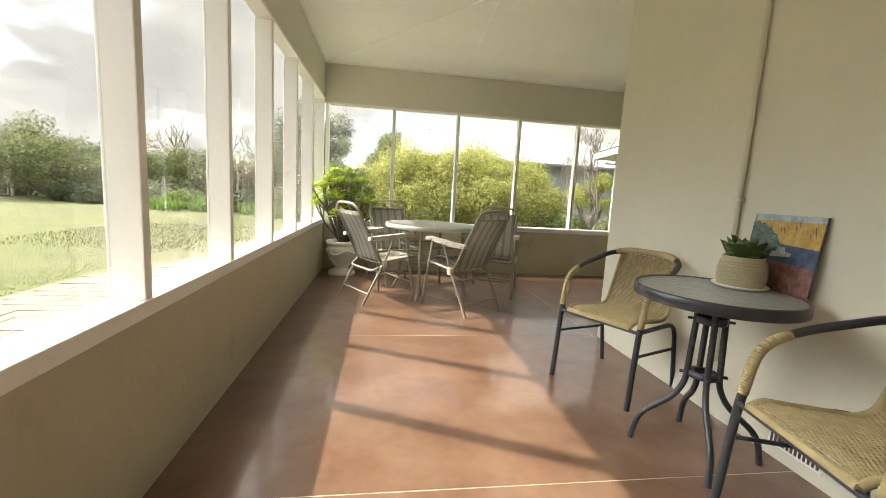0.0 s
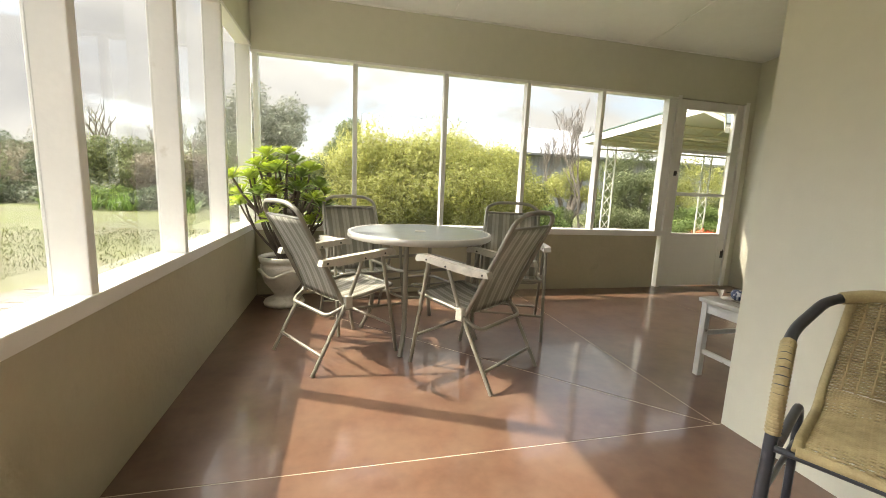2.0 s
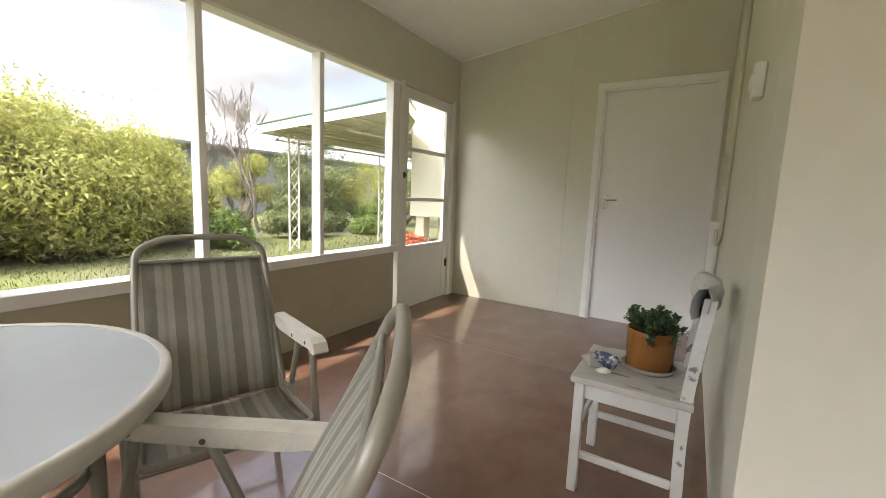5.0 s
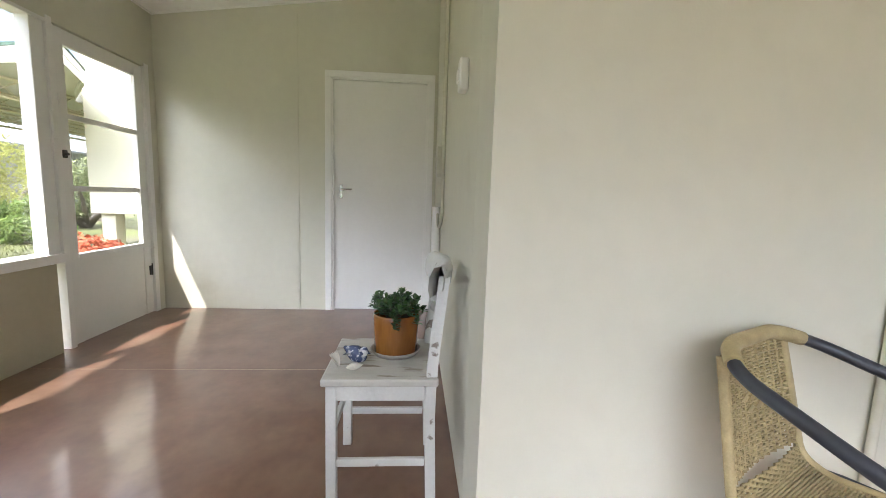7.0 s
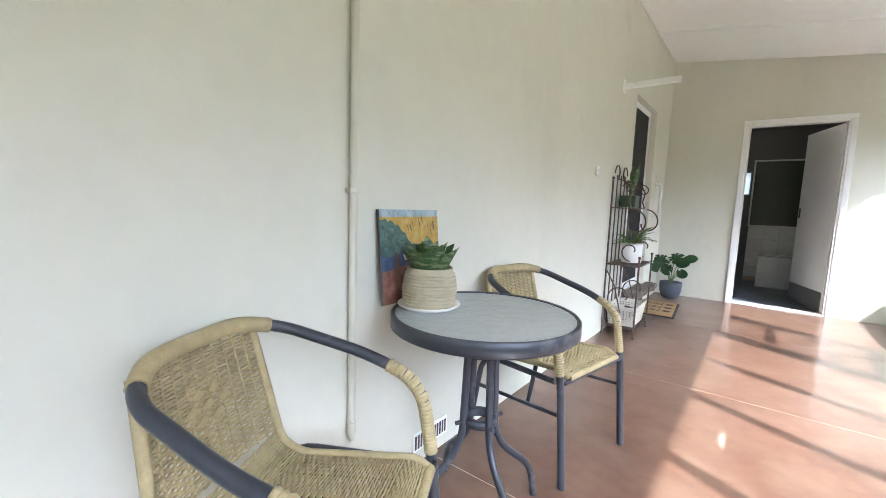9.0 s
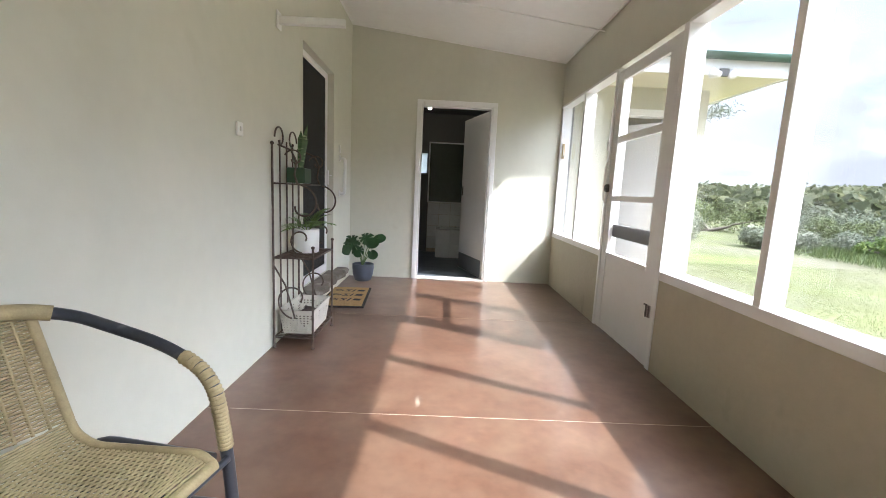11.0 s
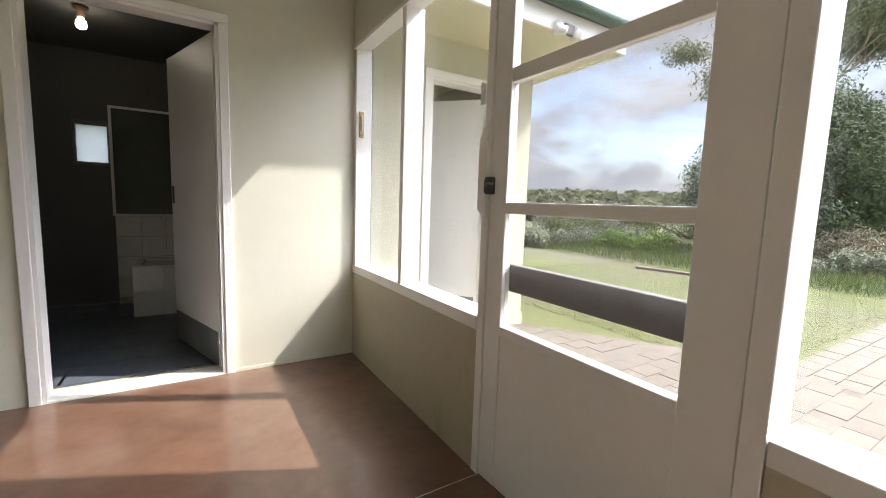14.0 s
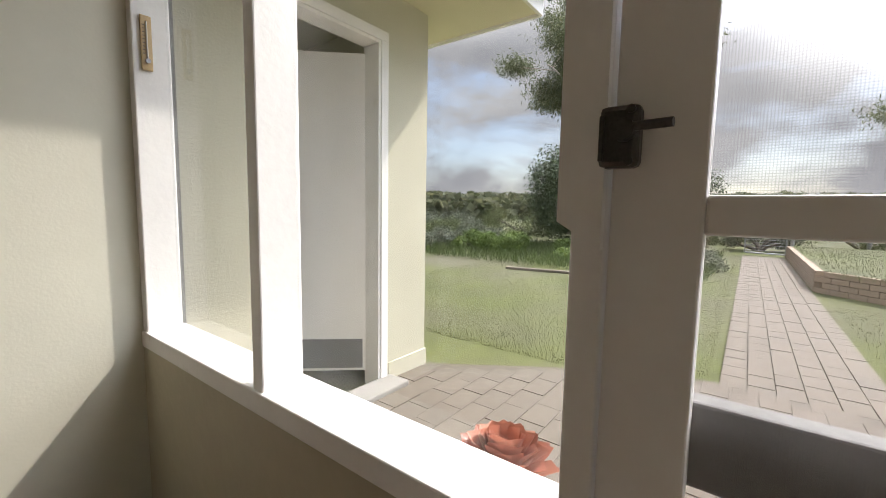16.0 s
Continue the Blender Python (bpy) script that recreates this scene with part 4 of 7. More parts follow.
def sling_chair(at):
    c = thing("folding_chair", "taupe folding garden chair with a striped sling seat and back", "chair", at, "folding chairs round the table")
    W = 0.235
    back = [(-0.075, -W + 0.02, 0.345), (-0.30, -W + 0.03, 0.80), (-0.328, -W + 0.035, 0.862), (-0.348, -0.13, 0.900), (-0.35, 0.0, 0.906), (-0.348, 0.13, 0.900), (-0.328, W - 0.035, 0.862), (-0.30, W - 0.03, 0.80), (-0.075, W - 0.02, 0.345)]
    part("back_frame", Build().tube(bend(back, 0.035), 0.0125, 8), tube_taupe, c)
    part("back_bar", Build().tube([(-0.312, -W + 0.035, 0.825), (-0.312, W - 0.035, 0.825)], 0.008, 8), tube_taupe, c)
    rows = [[(-0.092 - 0.218 * v + 0.018 * math.sin(math.pi * v) - 0.010 * (1 - (2 * u - 1) ** 2), (2 * u - 1) * (W - 0.035), 0.375 + 0.445 * v) for u in (k / 12 for k in range(13))] for v in (i / 14 for i in range(15))]
    part("backrest", Build().sheet(rows, 0.004), sling, c, "striped woven sling back")
    rows = [[(-0.10 + 0.36 * v, (2 * u - 1) * (W - 0.032), 0.372 + 0.045 * v - 0.022 * math.sin(math.pi * v) - 0.012 * (1 - (2 * u - 1) ** 2) * (1 - v * 0.6)) for u in (k / 12 for k in range(13))] for v in (i / 14 for i in range(15))]
    part("seat", Build().sheet(rows, 0.004), sling, c, "striped woven sling seat")
    part("seat_bar", Build().tube(bend([(-0.10, -W + 0.025, 0.37), (0.265, -W + 0.025, 0.415), (0.265, W - 0.025, 0.415), (-0.10, W - 0.025, 0.37)], 0.03), 0.0105, 8), tube_taupe, c)
    for s in (-1, 1):
        y = s * W
        part("front_leg", Build().tube([(0.28, y, 0.0), (0.165, y, 0.605)], 0.0115, 8), tube_taupe, c)
        part("rear_leg", Build().tube([(-0.28, y, 0.0), (-0.065, y, 0.385)], 0.0115, 8), tube_taupe, c)
        part("arm_strut", Build().tube([(-0.062, y, 0.38), (0.03, y, 0.60)], 0.0105, 8), tube_taupe, c)
        profile = [(-0.235, 0.585), (-0.225, 0.615), (-0.05, 0.628), (0.12, 0.640), (0.20, 0.648), (0.235, 0.640), (0.25, 0.615), (0.235, 0.605), (0.19, 0.612), (0.10, 0.600), (-0.12, 0.580)]
        vs = [(x, y + o, z) for o in (-0.022, 0.022) for x, z in profile]
        k = len(profile)
        bd = Build().add(vs, [tuple(range(k)), tuple(range(k, 2 * k))[::-1]] + [((i + 1) % k, i, k + i, k + (i + 1) % k) for i in range(k)])
        armrest = part("armrest", bd, arm_white, c, "sun-bleached pale plastic armrest")
        for x, z in ((-0.2, 0.598), (0.03, 0.605), (0.165, 0.622)):
            part("rivet", Build().tube([(x, y - 0.0245, z), (x, y + 0.0245, z)], 0.006, 8), steel_dark, armrest)
        part("bracket", Build().box((-0.088, y - 0.018, 0.335), (-0.045, y + 0.018, 0.405), 0.006), arm_white, c, "pale plastic hinge bracket")
    part("floor_bar", Build().tube([(-0.225, -W, 0.10), (-0.225, W, 0.10)], 0.009, 8), tube_taupe, c)
    part("floor_bar", Build().tube([(0.248, -W, 0.17), (0.248, W, 0.17)], 0.009, 8), tube_taupe, c)
    part("rear_loop", Build().tube(bend([(-0.06, -W, 0.36), (-0.17, -W + 0.03, 0.30), (-0.17, W - 0.03, 0.30), (-0.06, W, 0.36)], 0.05), 0.0105, 8), tube_taupe, c)
    return c


first = sling_chair(pose(0.03, 3.86, 0, 0, 0, 32))
for x, y, a in ((0.81, 3.55, 126.5), (0.20, 4.42, 285), (1.26, 4.16, 248)):
    copy_thing(first, pose(x, y, 0, 0, 0, a))

# ---- bistro table ----
slate_tube = material("slate_blue_grey_tube", (0.042, 0.046, 0.056), 0.38, 0.2, vary=0.15, scale=14, tint=(0.16, 0.165, 0.17), tint_at=(0.6, 0.8), tint_scale=12)
ripple_glass = wavy_glass("ripple_glass", (0.54, 0.57, 0.55), 0.3, 0.6)
ripple_glass.node_tree.nodes["Principled BSDF"].inputs["IOR"].default_value = 1.75
ripple_glass.node_tree.nodes["Principled BSDF"].inputs["Specular IOR Level"].default_value = 1.0
bistro = thing("bistro_table", "small round table with a ripple glass top and slate grey legs", "table", pose(1.425, 1.39, 0, 0, 0, 63))
part("glass_top", Build().lathe([(0.0, 0.706), (0.292, 0.706), (0.292, 0.70), (0.0, 0.70)], 48, smooth=False), ripple_glass, bistro, "ripple glass top")
part("rim", Build().lathe([(0.288, 0.708), (0.296, 0.711), (0.301, 0.706), (0.301, 0.668), (0.296, 0.664), (0.284, 0.664), (0.284, 0.70), (0.288, 0.708)], 48), slate_tube, bistro, "slate grey metal rim")
for a in (0, 90, 180, 270):
    m = pose(0, 0, 0, 0, 0, a)
    part("leg", Build().tube([m @ Vector(p) for p in bend([(0.05, 0, 0.665), (0.062, 0, 0.30), (0.10, 0, 0.225), (0.225, 0, 0.12), (0.245, 0, 0.0)], 0.06)], 0.0125, 10), slate_tube, bistro)
    part("bolt", Build().tube([m @ Vector((0.05, 0, 0.345)), m @ Vector((0.088, 0, 0.345))], 0.007, 8), slate_tube, bistro)
    part("bolt", Build().tube([m @ Vector((0.05, 0, 0.58)), m @ Vector((0.085, 0, 0.58))], 0.006, 8), slate_tube, bistro)
for z in (0.345, 0.58):
    part("collar", Build().lathe([(0.036, z - 0.012), (0.058, z - 0.012), (0.058, z + 0.012), (0.036, z + 0.012), (0.036, z - 0.012)], 24), slate_tube, bistro)
part("top_brace", Build().tube([(0.28, 0, 0.672), (-0.28, 0, 0.672)], 0.009, 6).tube([(0, 0.28, 0.672), (0, -0.28, 0.672)], 0.009, 6), slate_tube, bistro)

# ---- woven armchairs ----
wicker = material("straw_coloured_wicker", (0.37, 0.30, 0.155), 0.55, vary=0.18, scale=25, bump=0.2, bump_scale=150, spec=0.4)


def woven_chair(at):
    c = thing("wicker_armchair", "slate tube armchair with a woven straw coloured seat and back", "chair", at, "wicker chairs by the bistro table")
    W = 0.225
    hoop_pts = bend([(0.235, W + 0.01, 0.0), (0.20, W + 0.01, 0.42), (0.165, W + 0.015, 0.60), (0.02, W + 0.03, 0.655), (-0.20, W - 0.015, 0.725), (-0.262, 0.12, 0.752), (-0.262, -0.12, 0.752), (-0.20, -W + 0.015, 0.725), (0.02, -W - 0.03, 0.655), (0.165, -W - 0.015, 0.60), (0.20, -W - 0.01, 0.42), (0.235, -W - 0.01, 0.0)], 0.10, 6)
    part("arm_hoop", Build().tube(hoop_pts, 0.0148, 10), slate_tube, c, "slate grey bent tube arms and front legs")

    for s in (-1, 1):
        seg = [p for p in hoop_pts if p.y * s > 0.2 and p.x > 0.06 and 0.40 < p.z < 0.66]
        bd = Build()
        fine = []
        for a, b in zip(seg, seg[1:]):
            k = max(1, int((b - a).length / 0.009))
            fine += [a.lerp(b, i / k) for i in range(k)]
        for a, b in zip(fine, fine[1:]):
            bd.tube([a, a.lerp(b, 0.5), b], [0.0162, 0.0188, 0.0162], 8, caps=False)
        tagged(part("arm_wrap", bd, wicker, c, "wound wicker arm wrap"), kind="stuff")
    # seat and back follow one curve
    prof = bend([(0.205, 0, 0.41), (0.17, 0, 0.432), (-0.13, 0, 0.402), (-0.19, 0, 0.43), (-0.255, 0, 0.742)], 0.07, 8)
    fine = []
    for a, b in zip(prof, prof[1:]):
        k = max(1, int((b - a).length / 0.0075))
        fine += [a.lerp(b, i / k) for i in range(k)]
    seat, back = Build(), Build()
    for i, p in enumerate(fine):
        q = fine[min(i + 1, len(fine) - 1)]
        d = (q - p).normalized() if (q - p).length > 1e-6 else Vector((0, 0, 1))
        nrm = Vector((-d.z, 0, d.x))
        up = p.z > 0.46
        half = (W - 0.045) - (0.025 * max(0.0, (p.z - 0.46) / 0.28) if up else 0.0)
        pts = []
        for k in range(25):
            u = -1 + 2 * k / 24
            bulge = -0.018 * (1 - u * u) if up else -0.012 * (1 - u * u)
            pts.append(p + Vector((0, u * half, 0)) + nrm * (bulge * (-1 if up else 1) + 0.0028 * (-1) ** (k // 1 + i)))
        (back if up else seat).tube(pts, 0.0037, 4, caps=False)
    for k in range(12):
        u = -1 + 2 * k / 11
        for up, bd in ((False, seat), (True, back)):
            pts = [p + Vector((0, u * (W - 0.047 - (0.025 * max(0.0, (p.z - 0.46) / 0.28))), 0)) + Vector((0.018 * (1 - u * u) * -1 if up else 0, 0, 0 if up else -0.012 * (1 - u * u))) for p in fine if (p.z > 0.455) == up]
            if len(pts) > 1:
                bd.tube(pts, 0.0042, 4, caps=False)
    tagged(part("seat", seat, wicker, c, "woven wicker seat"), kind="stuff")
    tagged(part("backrest", back, wicker, c, "woven wicker back"), kind="stuff")
    for s in (-1, 1):
        y = s * (W - 0.042)
        part("seat_edge", Build().tube([p + Vector((0, y, 0)) for p in fine if p.z <= 0.455], 0.0125, 8), wicker, c, "wound wicker edge")
        part("back_edge", Build().tube([p + Vector((0, y - s * 0.025 * max(0.0, (p.z - 0.46) / 0.28), 0)) for p in fine if p.z > 0.44], 0.0115, 8), wicker, c, "wound wicker edge")
        part("rear_leg", Build().tube(bend([(0.17, s * W, 0.395), (-0.20, s * W, 0.39), (-0.27, s * W, 0.0)], 0.09, 6), 0.0125, 8), slate_tube, c)
        part("side_bar", Build().tube([(0.215, s * (W + 0.008), 0.275), (-0.225, s * W, 0.24)], 0.008, 6), slate_tube, c)
    part("front_edge", Build().tube([(0.205, -W + 0.04, 0.41), (0.205, W - 0.04, 0.41)], 0.0145, 8), wicker, c, "wound wicker front edge")
    pad = Build()
    for row, k in ((0, 2), (1, 3), (2, 2)):
        for i in range(k):
            y, z, x = 0.045 * (i - (k - 1) / 2), 0.585 + 0.028 * row, -0.2345 - 0.2 * (0.028 * row)
            pad.add([(x, y - 0.019, z), (x, y, z - 0.013), (x, y + 0.019, z), (x, y, z + 0.013), (x - 0.012, y - 0.019, z), (x - 0.012, y, z - 0.013), (x - 0.012, y + 0.019, z), (x - 0.012, y, z + 0.013)],
                    [(0, 1, 2, 3), (7, 6, 5, 4), (0, 4, 5, 1), (1, 5, 6, 2), (2, 6, 7, 3), (3, 7, 4, 0)])
    part("diamond_weave", pad, wicker, c, "flat diamonds woven into the back")
    part("front_bar", Build().tube([(0.21, -W, 0.40), (0.21, W, 0.40)], 0.009, 6), slate_tube, c)
    top = [p for p in hoop_pts if p.z > 0.733]
    part("top_wrap", Build().tube(top, 0.0185, 10), wicker, c, "wound wicker top edge")
    return c


first = woven_chair(pose(1.42, 2.03, 0, 0, 0, 207.8))
copy_thing(first, pose(1.43, 0.80, 0, 0, 0, 169))

# ---- painted timber chair ----
old_white = material("flaking_white_paint", (0.56, 0.56, 0.53), 0.5, vary=0.06, scale=9, bump=0.3, bump_scale=45, tint=(0.20, 0.17, 0.14), tint_at=(0.66, 0.70), tint_scale=16)
seat_white = material("worn_white_seat_paint", (0.42, 0.405, 0.36), 0.55, vary=0.08, scale=9, bump=0.3, bump_scale=45, tint=(0.20, 0.16, 0.12), tint_at=(0.60, 0.66), tint_scale=10, stretch=(2.5, 0.6, 1))
chair = thing("painted_chair", "old timber kitchen chair in flaking white paint against the wall", "chair", pose(2.245, 2.86, 0))
part("seat", Build().box((-0.20, 0.015, 0.432), (0.205, 0.405, 0.458), 0.006), seat_white, chair, "worn pale painted plank seat")
for s in (-1, 1):
    part("front_leg", Build().box((s * 0.172 - 0.017, 0.355, 0), (s * 0.172 + 0.017, 0.39, 0.432), 0.003), old_white, chair)
    rows = bend([(s * 0.165, 0.03, 0.0), (s * 0.165, 0.045, 0.42), (s * 0.165, 0.005, 0.80)], 0.2, 6)
    part("back_post", Build().sheet([[p + Vector((-0.015, -0.018, 0)), p + Vector((0.015, -0.018, 0)), p + Vector((0.015, 0.018, 0)), p + Vector((-0.015, 0.018, 0)), p + Vector((-0.015, -0.018, 0))] for p in rows], 0, False), old_white, chair)
    part("side_apron", Build().box((s * 0.172 - 0.009, 0.06, 0.375), (s * 0.172 + 0.009, 0.357, 0.432), 0.002), old_white, chair)
    part("side_stretcher", Build().box((s * 0.172 - 0.008, 0.055, 0.135), (s * 0.172 + 0.008, 0.357, 0.163), 0.003), old_white, chair)
part("front_apron", Build().box((-0.156, 0.364, 0.375), (0.156, 0.382, 0.432), 0.002), old_white, chair)
part("rear_stretcher", Build().box((-0.156, 0.03, 0.20), (0.156, 0.048, 0.228), 0.003), old_white, chair)
part("front_stretcher", Build().box((-0.156, 0.364, 0.24), (0.156, 0.38, 0.268), 0.003), old_white, chair)
rows = [[(x, 0.022 - 0.045 * (1 - (x / 0.195) ** 2) + d, z) for d, z in ((0.03, 0.735), (0.038, 0.76), (0.036, 0.80), (0.02, 0.835), (-0.004, 0.84), (-0.014, 0.81), (-0.008, 0.76), (0.03, 0.735))] for x in (-0.195 + 0.039 * i for i in range(11))]
part("crest_rail", Build().sheet(rows, 0), old_white, chair, "curved broad top rail")
part("back_slat", Build().sheet([[(x, 0.028 - 0.03 * (1 - (x / 0.165) ** 2) + d, z) for d, z in ((0.008, 0.60), (0.008, 0.64), (-0.008, 0.64), (-0.008, 0.60), (0.008, 0.60))] for x in (-0.165 + 0.033 * i for i in range(11))], 0, False), old_white, chair)


# ---- plants and pots ----
def leaf_mesh(name, mat, pts, nrm, length, width, rng, droop=0.0, along=None):
    """Many small pointed leaves, one quad each, at the given points and facing about the given normals."""
    k = len(pts)
    a = rng.normal(size=(k, 3)) if along is None else along + rng.normal(size=(k, 3)) * 0.35
    a[:, 2] -= droop
    n = nrm + rng.normal(size=(k, 3)) * 0.45
    n /= np.linalg.norm(n, axis=1, keepdims=True)
    a -= n * np.sum(a * n, axis=1, keepdims=True)
    a /= np.linalg.norm(a, axis=1, keepdims=True) + 1e-9
    b = np.cross(n, a)
    s = rng.uniform(0.65, 1.3, (k, 1))
    la, wb = a * length * s, b * width * 0.5 * s
    v = np.stack([pts, pts + la * 0.45 + wb + n * width * 0.15, pts + la, pts + la * 0.45 - wb + n * width * 0.15], 1).reshape(-1, 3)
    me = bpy.data.meshes.new(name)
    me.vertices.add(4 * k)
    me.vertices.foreach_set("co", v.astype(np.float32).ravel())
    me.loops.add(4 * k)
    me.loops.foreach_set("vertex_index", np.arange(4 * k, dtype=np.int32))
    me.polygons.add(k)
    me.polygons.foreach_set("loop_start", np.arange(0, 4 * k, 4, dtype=np.int32))
    me.update(calc_edges=True)
    me.validate()
    me.materials.append(mat)
    return me


def leaf_material(name, colour, second, translucent=0.35, rough=0.75):
    """Leaves that differ one by one and let light through."""
    m = bpy.data.materials.new(name)
    m.use_nodes = True
    n, l = m.node_tree.nodes, m.node_tree.links
    b = n["Principled BSDF"]
    b.inputs["Roughness"].default_value = rough
    geo, ramp = n.new("ShaderNodeNewGeometry"), n.new("ShaderNodeValToRGB")
    ramp.color_ramp.elements[0].color, ramp.color_ramp.elements[1].color = (*[c * 0.6 for c in colour], 1), (*second, 1)
    mid = ramp.color_ramp.elements.new(0.55)
    mid.color = (*colour, 1)
    l.new(geo.outputs["Random Per Island"], ramp.inputs["Fac"])
    l.new(ramp.outputs["Color"], b.inputs["Base Color"])
    tr, ms = n.new("ShaderNodeBsdfTranslucent"), n.new("ShaderNodeMixShader")
    l.new(ramp.outputs["Color"], tr.inputs["Color"])
    ms.inputs["Fac"].default_value = translucent
    l.new(b.outputs["BSDF"], ms.inputs[1])
    l.new(tr.outputs["BSDF"], ms.inputs[2])
    l.new(ms.outputs["Shader"], n["Material Output"].inputs["Surface"])
    return m


def blade(bd, root, way, length, width, curl=0.3, rows=6, fold=0.25, shape=None, up=Vector((0, 0, 1))):
    """One long leaf: a tapering folded strip that bends over."""
    way = Vector(way).normalized()
    side = way.cross(up)
    side = side.normalized() if side.length > 1e-4 else Vector((1, 0, 0))
    p, d, out = Vector(root), way.copy(), []
    for i in range(rows + 1):
        t = i / rows
        w = width * (shape(t) if shape else math.sin(math.pi * min(1, 0.18 + 0.82 * t)) ** 0.7 if t < 1 else 0.02)
        nr = side.cross(d).normalized()
        out.append([p - side * w * 0.5 + nr * w * fold, p, p + side * w * 0.5 + nr * w * fold])
        p = p + d * length / rows
        d = (d - up * curl / rows).normalized()
    bd.sheet(out)


rng = np.random.default_rng(5)
rnd = random.Random(4)
aeonium_leaf = leaf_material("lime_aeonium_leaf", (0.34, 0.44, 0.05), (0.55, 0.62, 0.12), 0.35, 0.4)
aeonium_dark = leaf_material("green_aeonium_leaf", (0.17, 0.26, 0.04), (0.28, 0.38, 0.07), 0.3, 0.4)
stem_brown = material("woody_stem", (0.11, 0.085, 0.065), 0.8, vary=0.25, scale=20, bump=0.4, bump_scale=60)
soil = material("potting_soil", (0.045, 0.035, 0.028), 0.95, vary=0.4, scale=40, bump=0.8, bump_scale=90)
urn_glaze = material("cream_urn", (0.62, 0.59, 0.52), 0.5, vary=0.08, scale=14, bump=0.35, bump_scale=28, tint=(0.42, 0.38, 0.3), tint_at=(0.55, 0.75), tint_scale=12)
urn = thing("urn_planter", "cream moulded pedestal urn with a branching lime green succulent", "planter", pose(-0.40, 4.90, 0))
part("urn", Build().lathe([(0.0, 0.0), (0.155, 0.0), (0.16, 0.02), (0.15, 0.04), (0.085, 0.065), (0.075, 0.085), (0.10, 0.12), (0.15, 0.19), (0.175, 0.27), (0.178, 0.33), (0.165, 0.345), (0.182, 0.36), (0.19, 0.40), (0.175, 0.405), (0.165, 0.375)], 36), urn_glaze, urn, "cream moulded urn")
part("garland", Build().tube([(0.185 * math.cos(t), 0.185 * math.sin(t), 0.275 + 0.025 * math.sin(4 * t)) for t in (k * 2 * math.pi / 64 for k in range(64))], 0.012, 6, closed=True), urn_glaze, urn, "moulded garland band")
part("soil", Build().lathe([(0.0, 0.375), (0.166, 0.37)], 24), soil, urn)
stems = Build()
heads = []
for i in range(26):
    a, el = i * 2.39996, 0.05 + 0.95 * (i / 26)
    out, h = 0.36 * math.sqrt(1 - el * el * 0.92) * rnd.uniform(0.75, 1.05), 0.76 + 0.46 * el + rnd.uniform(-0.05, 0.05)
    tip = Vector((out * math.cos(a) * 0.95 + 0.02, min(0.17, out * math.sin(a) * 0.8), h))
    base = Vector((0.03 * math.cos(i // 4), 0.03 * math.sin(i // 4), 0.37))
    mid = base.lerp(tip, 0.5) + Vector((math.cos(a) * 0.05, math.sin(a) * 0.03, -0.06))
    pts = [base * (1 - t) ** 2 + mid * 2 * t * (1 - t) + tip * t * t for t in (k / 8 for k in range(9))]
    stems.tube(pts, [0.012 - 0.006 * k / 8 for k in range(9)], 7)
    heads.append((tip, (tip - mid).normalized()))
    if rnd.random() < 0.7:
        t2 = tip + Vector((rnd.uniform(-0.12, 0.12), rnd.uniform(-0.1, 0.08), rnd.uniform(-0.12, 0.03)))
        stems.tube([pts[5], pts[5].lerp(t2, 0.6) + Vector((0, 0, -0.02)), t2], [0.011, 0.009, 0.007], 6)
        heads.append((t2, (t2 - pts[5]).normalized()))
part("branching_stem", stems, stem_brown, urn, "bare woody branching stems")
for j, (tip, d) in enumerate(heads):
    d = (d + Vector((-0.25, 0.1, 0.7))).normalized()
    ax = d.orthogonal().normalized()
    ay = d.cross(ax)
    bd = Build()
    R = rnd.uniform(0.10, 0.14)
    for k in range(24):
        t = k / 24
        ang = k * 2.39996
        lean = 0.25 + 1.05 * t
        w = (ax * math.cos(ang) + ay * math.sin(ang)) * math.sin(lean) + d * math.cos(lean)
        blade(bd, tip - d * 0.02 * t, w, R * (0.45 + 0.55 * t), 0.047 * (0.6 + 0.5 * t), 0.15, 4, 0.2, lambda s: (0.25 + 0.95 * s) * (1 if s < 0.8 else 5.2 * (1 - s) + 0.02), d)
    tagged(part("rosette", bd, aeonium_dark if j % 3 == 2 else aeonium_leaf, urn), kind="stuff")

# orange pot with a jade-like succulent, on the painted chair
amber = material("amber_glazed_ceramic", (0.19, 0.072, 0.016), 0.16, vary=0.18, scale=5, tint=(0.27, 0.12, 0.026), tint_at=(0.45, 0.75), tint_scale=6, stretch=(3, 3, 0.5))
saucer_grey = material("grey_brown_saucer", (0.26, 0.235, 0.20), 0.6, vary=0.1)
jade_leaf = leaf_material("dark_jade_leaf", (0.045, 0.10, 0.03), (0.09, 0.17, 0.05), 0.15, 0.35)
PX, PY, PZ = 2.295, 3.03, 0.458
pot = thing("potted_succulent", "bushy green succulent in an amber glazed pot and grey saucer", "potted plant", pose(PX, PY, PZ))
part("saucer", Build().lathe([(0.0, 0.0), (0.085, 0.0), (0.098, 0.018), (0.093, 0.02), (0.082, 0.006), (0.0, 0.006)], 28), saucer_grey, pot, "grey saucer")
part("pot", Build().lathe([(0.0, 0.006), (0.078, 0.006), (0.082, 0.012), (0.088, 0.155), (0.085, 0.16), (0.08, 0.155), (0.078, 0.14), (0.0, 0.14)], 32), amber, pot, "amber glazed ceramic pot")
bd, st = Build(), Build()
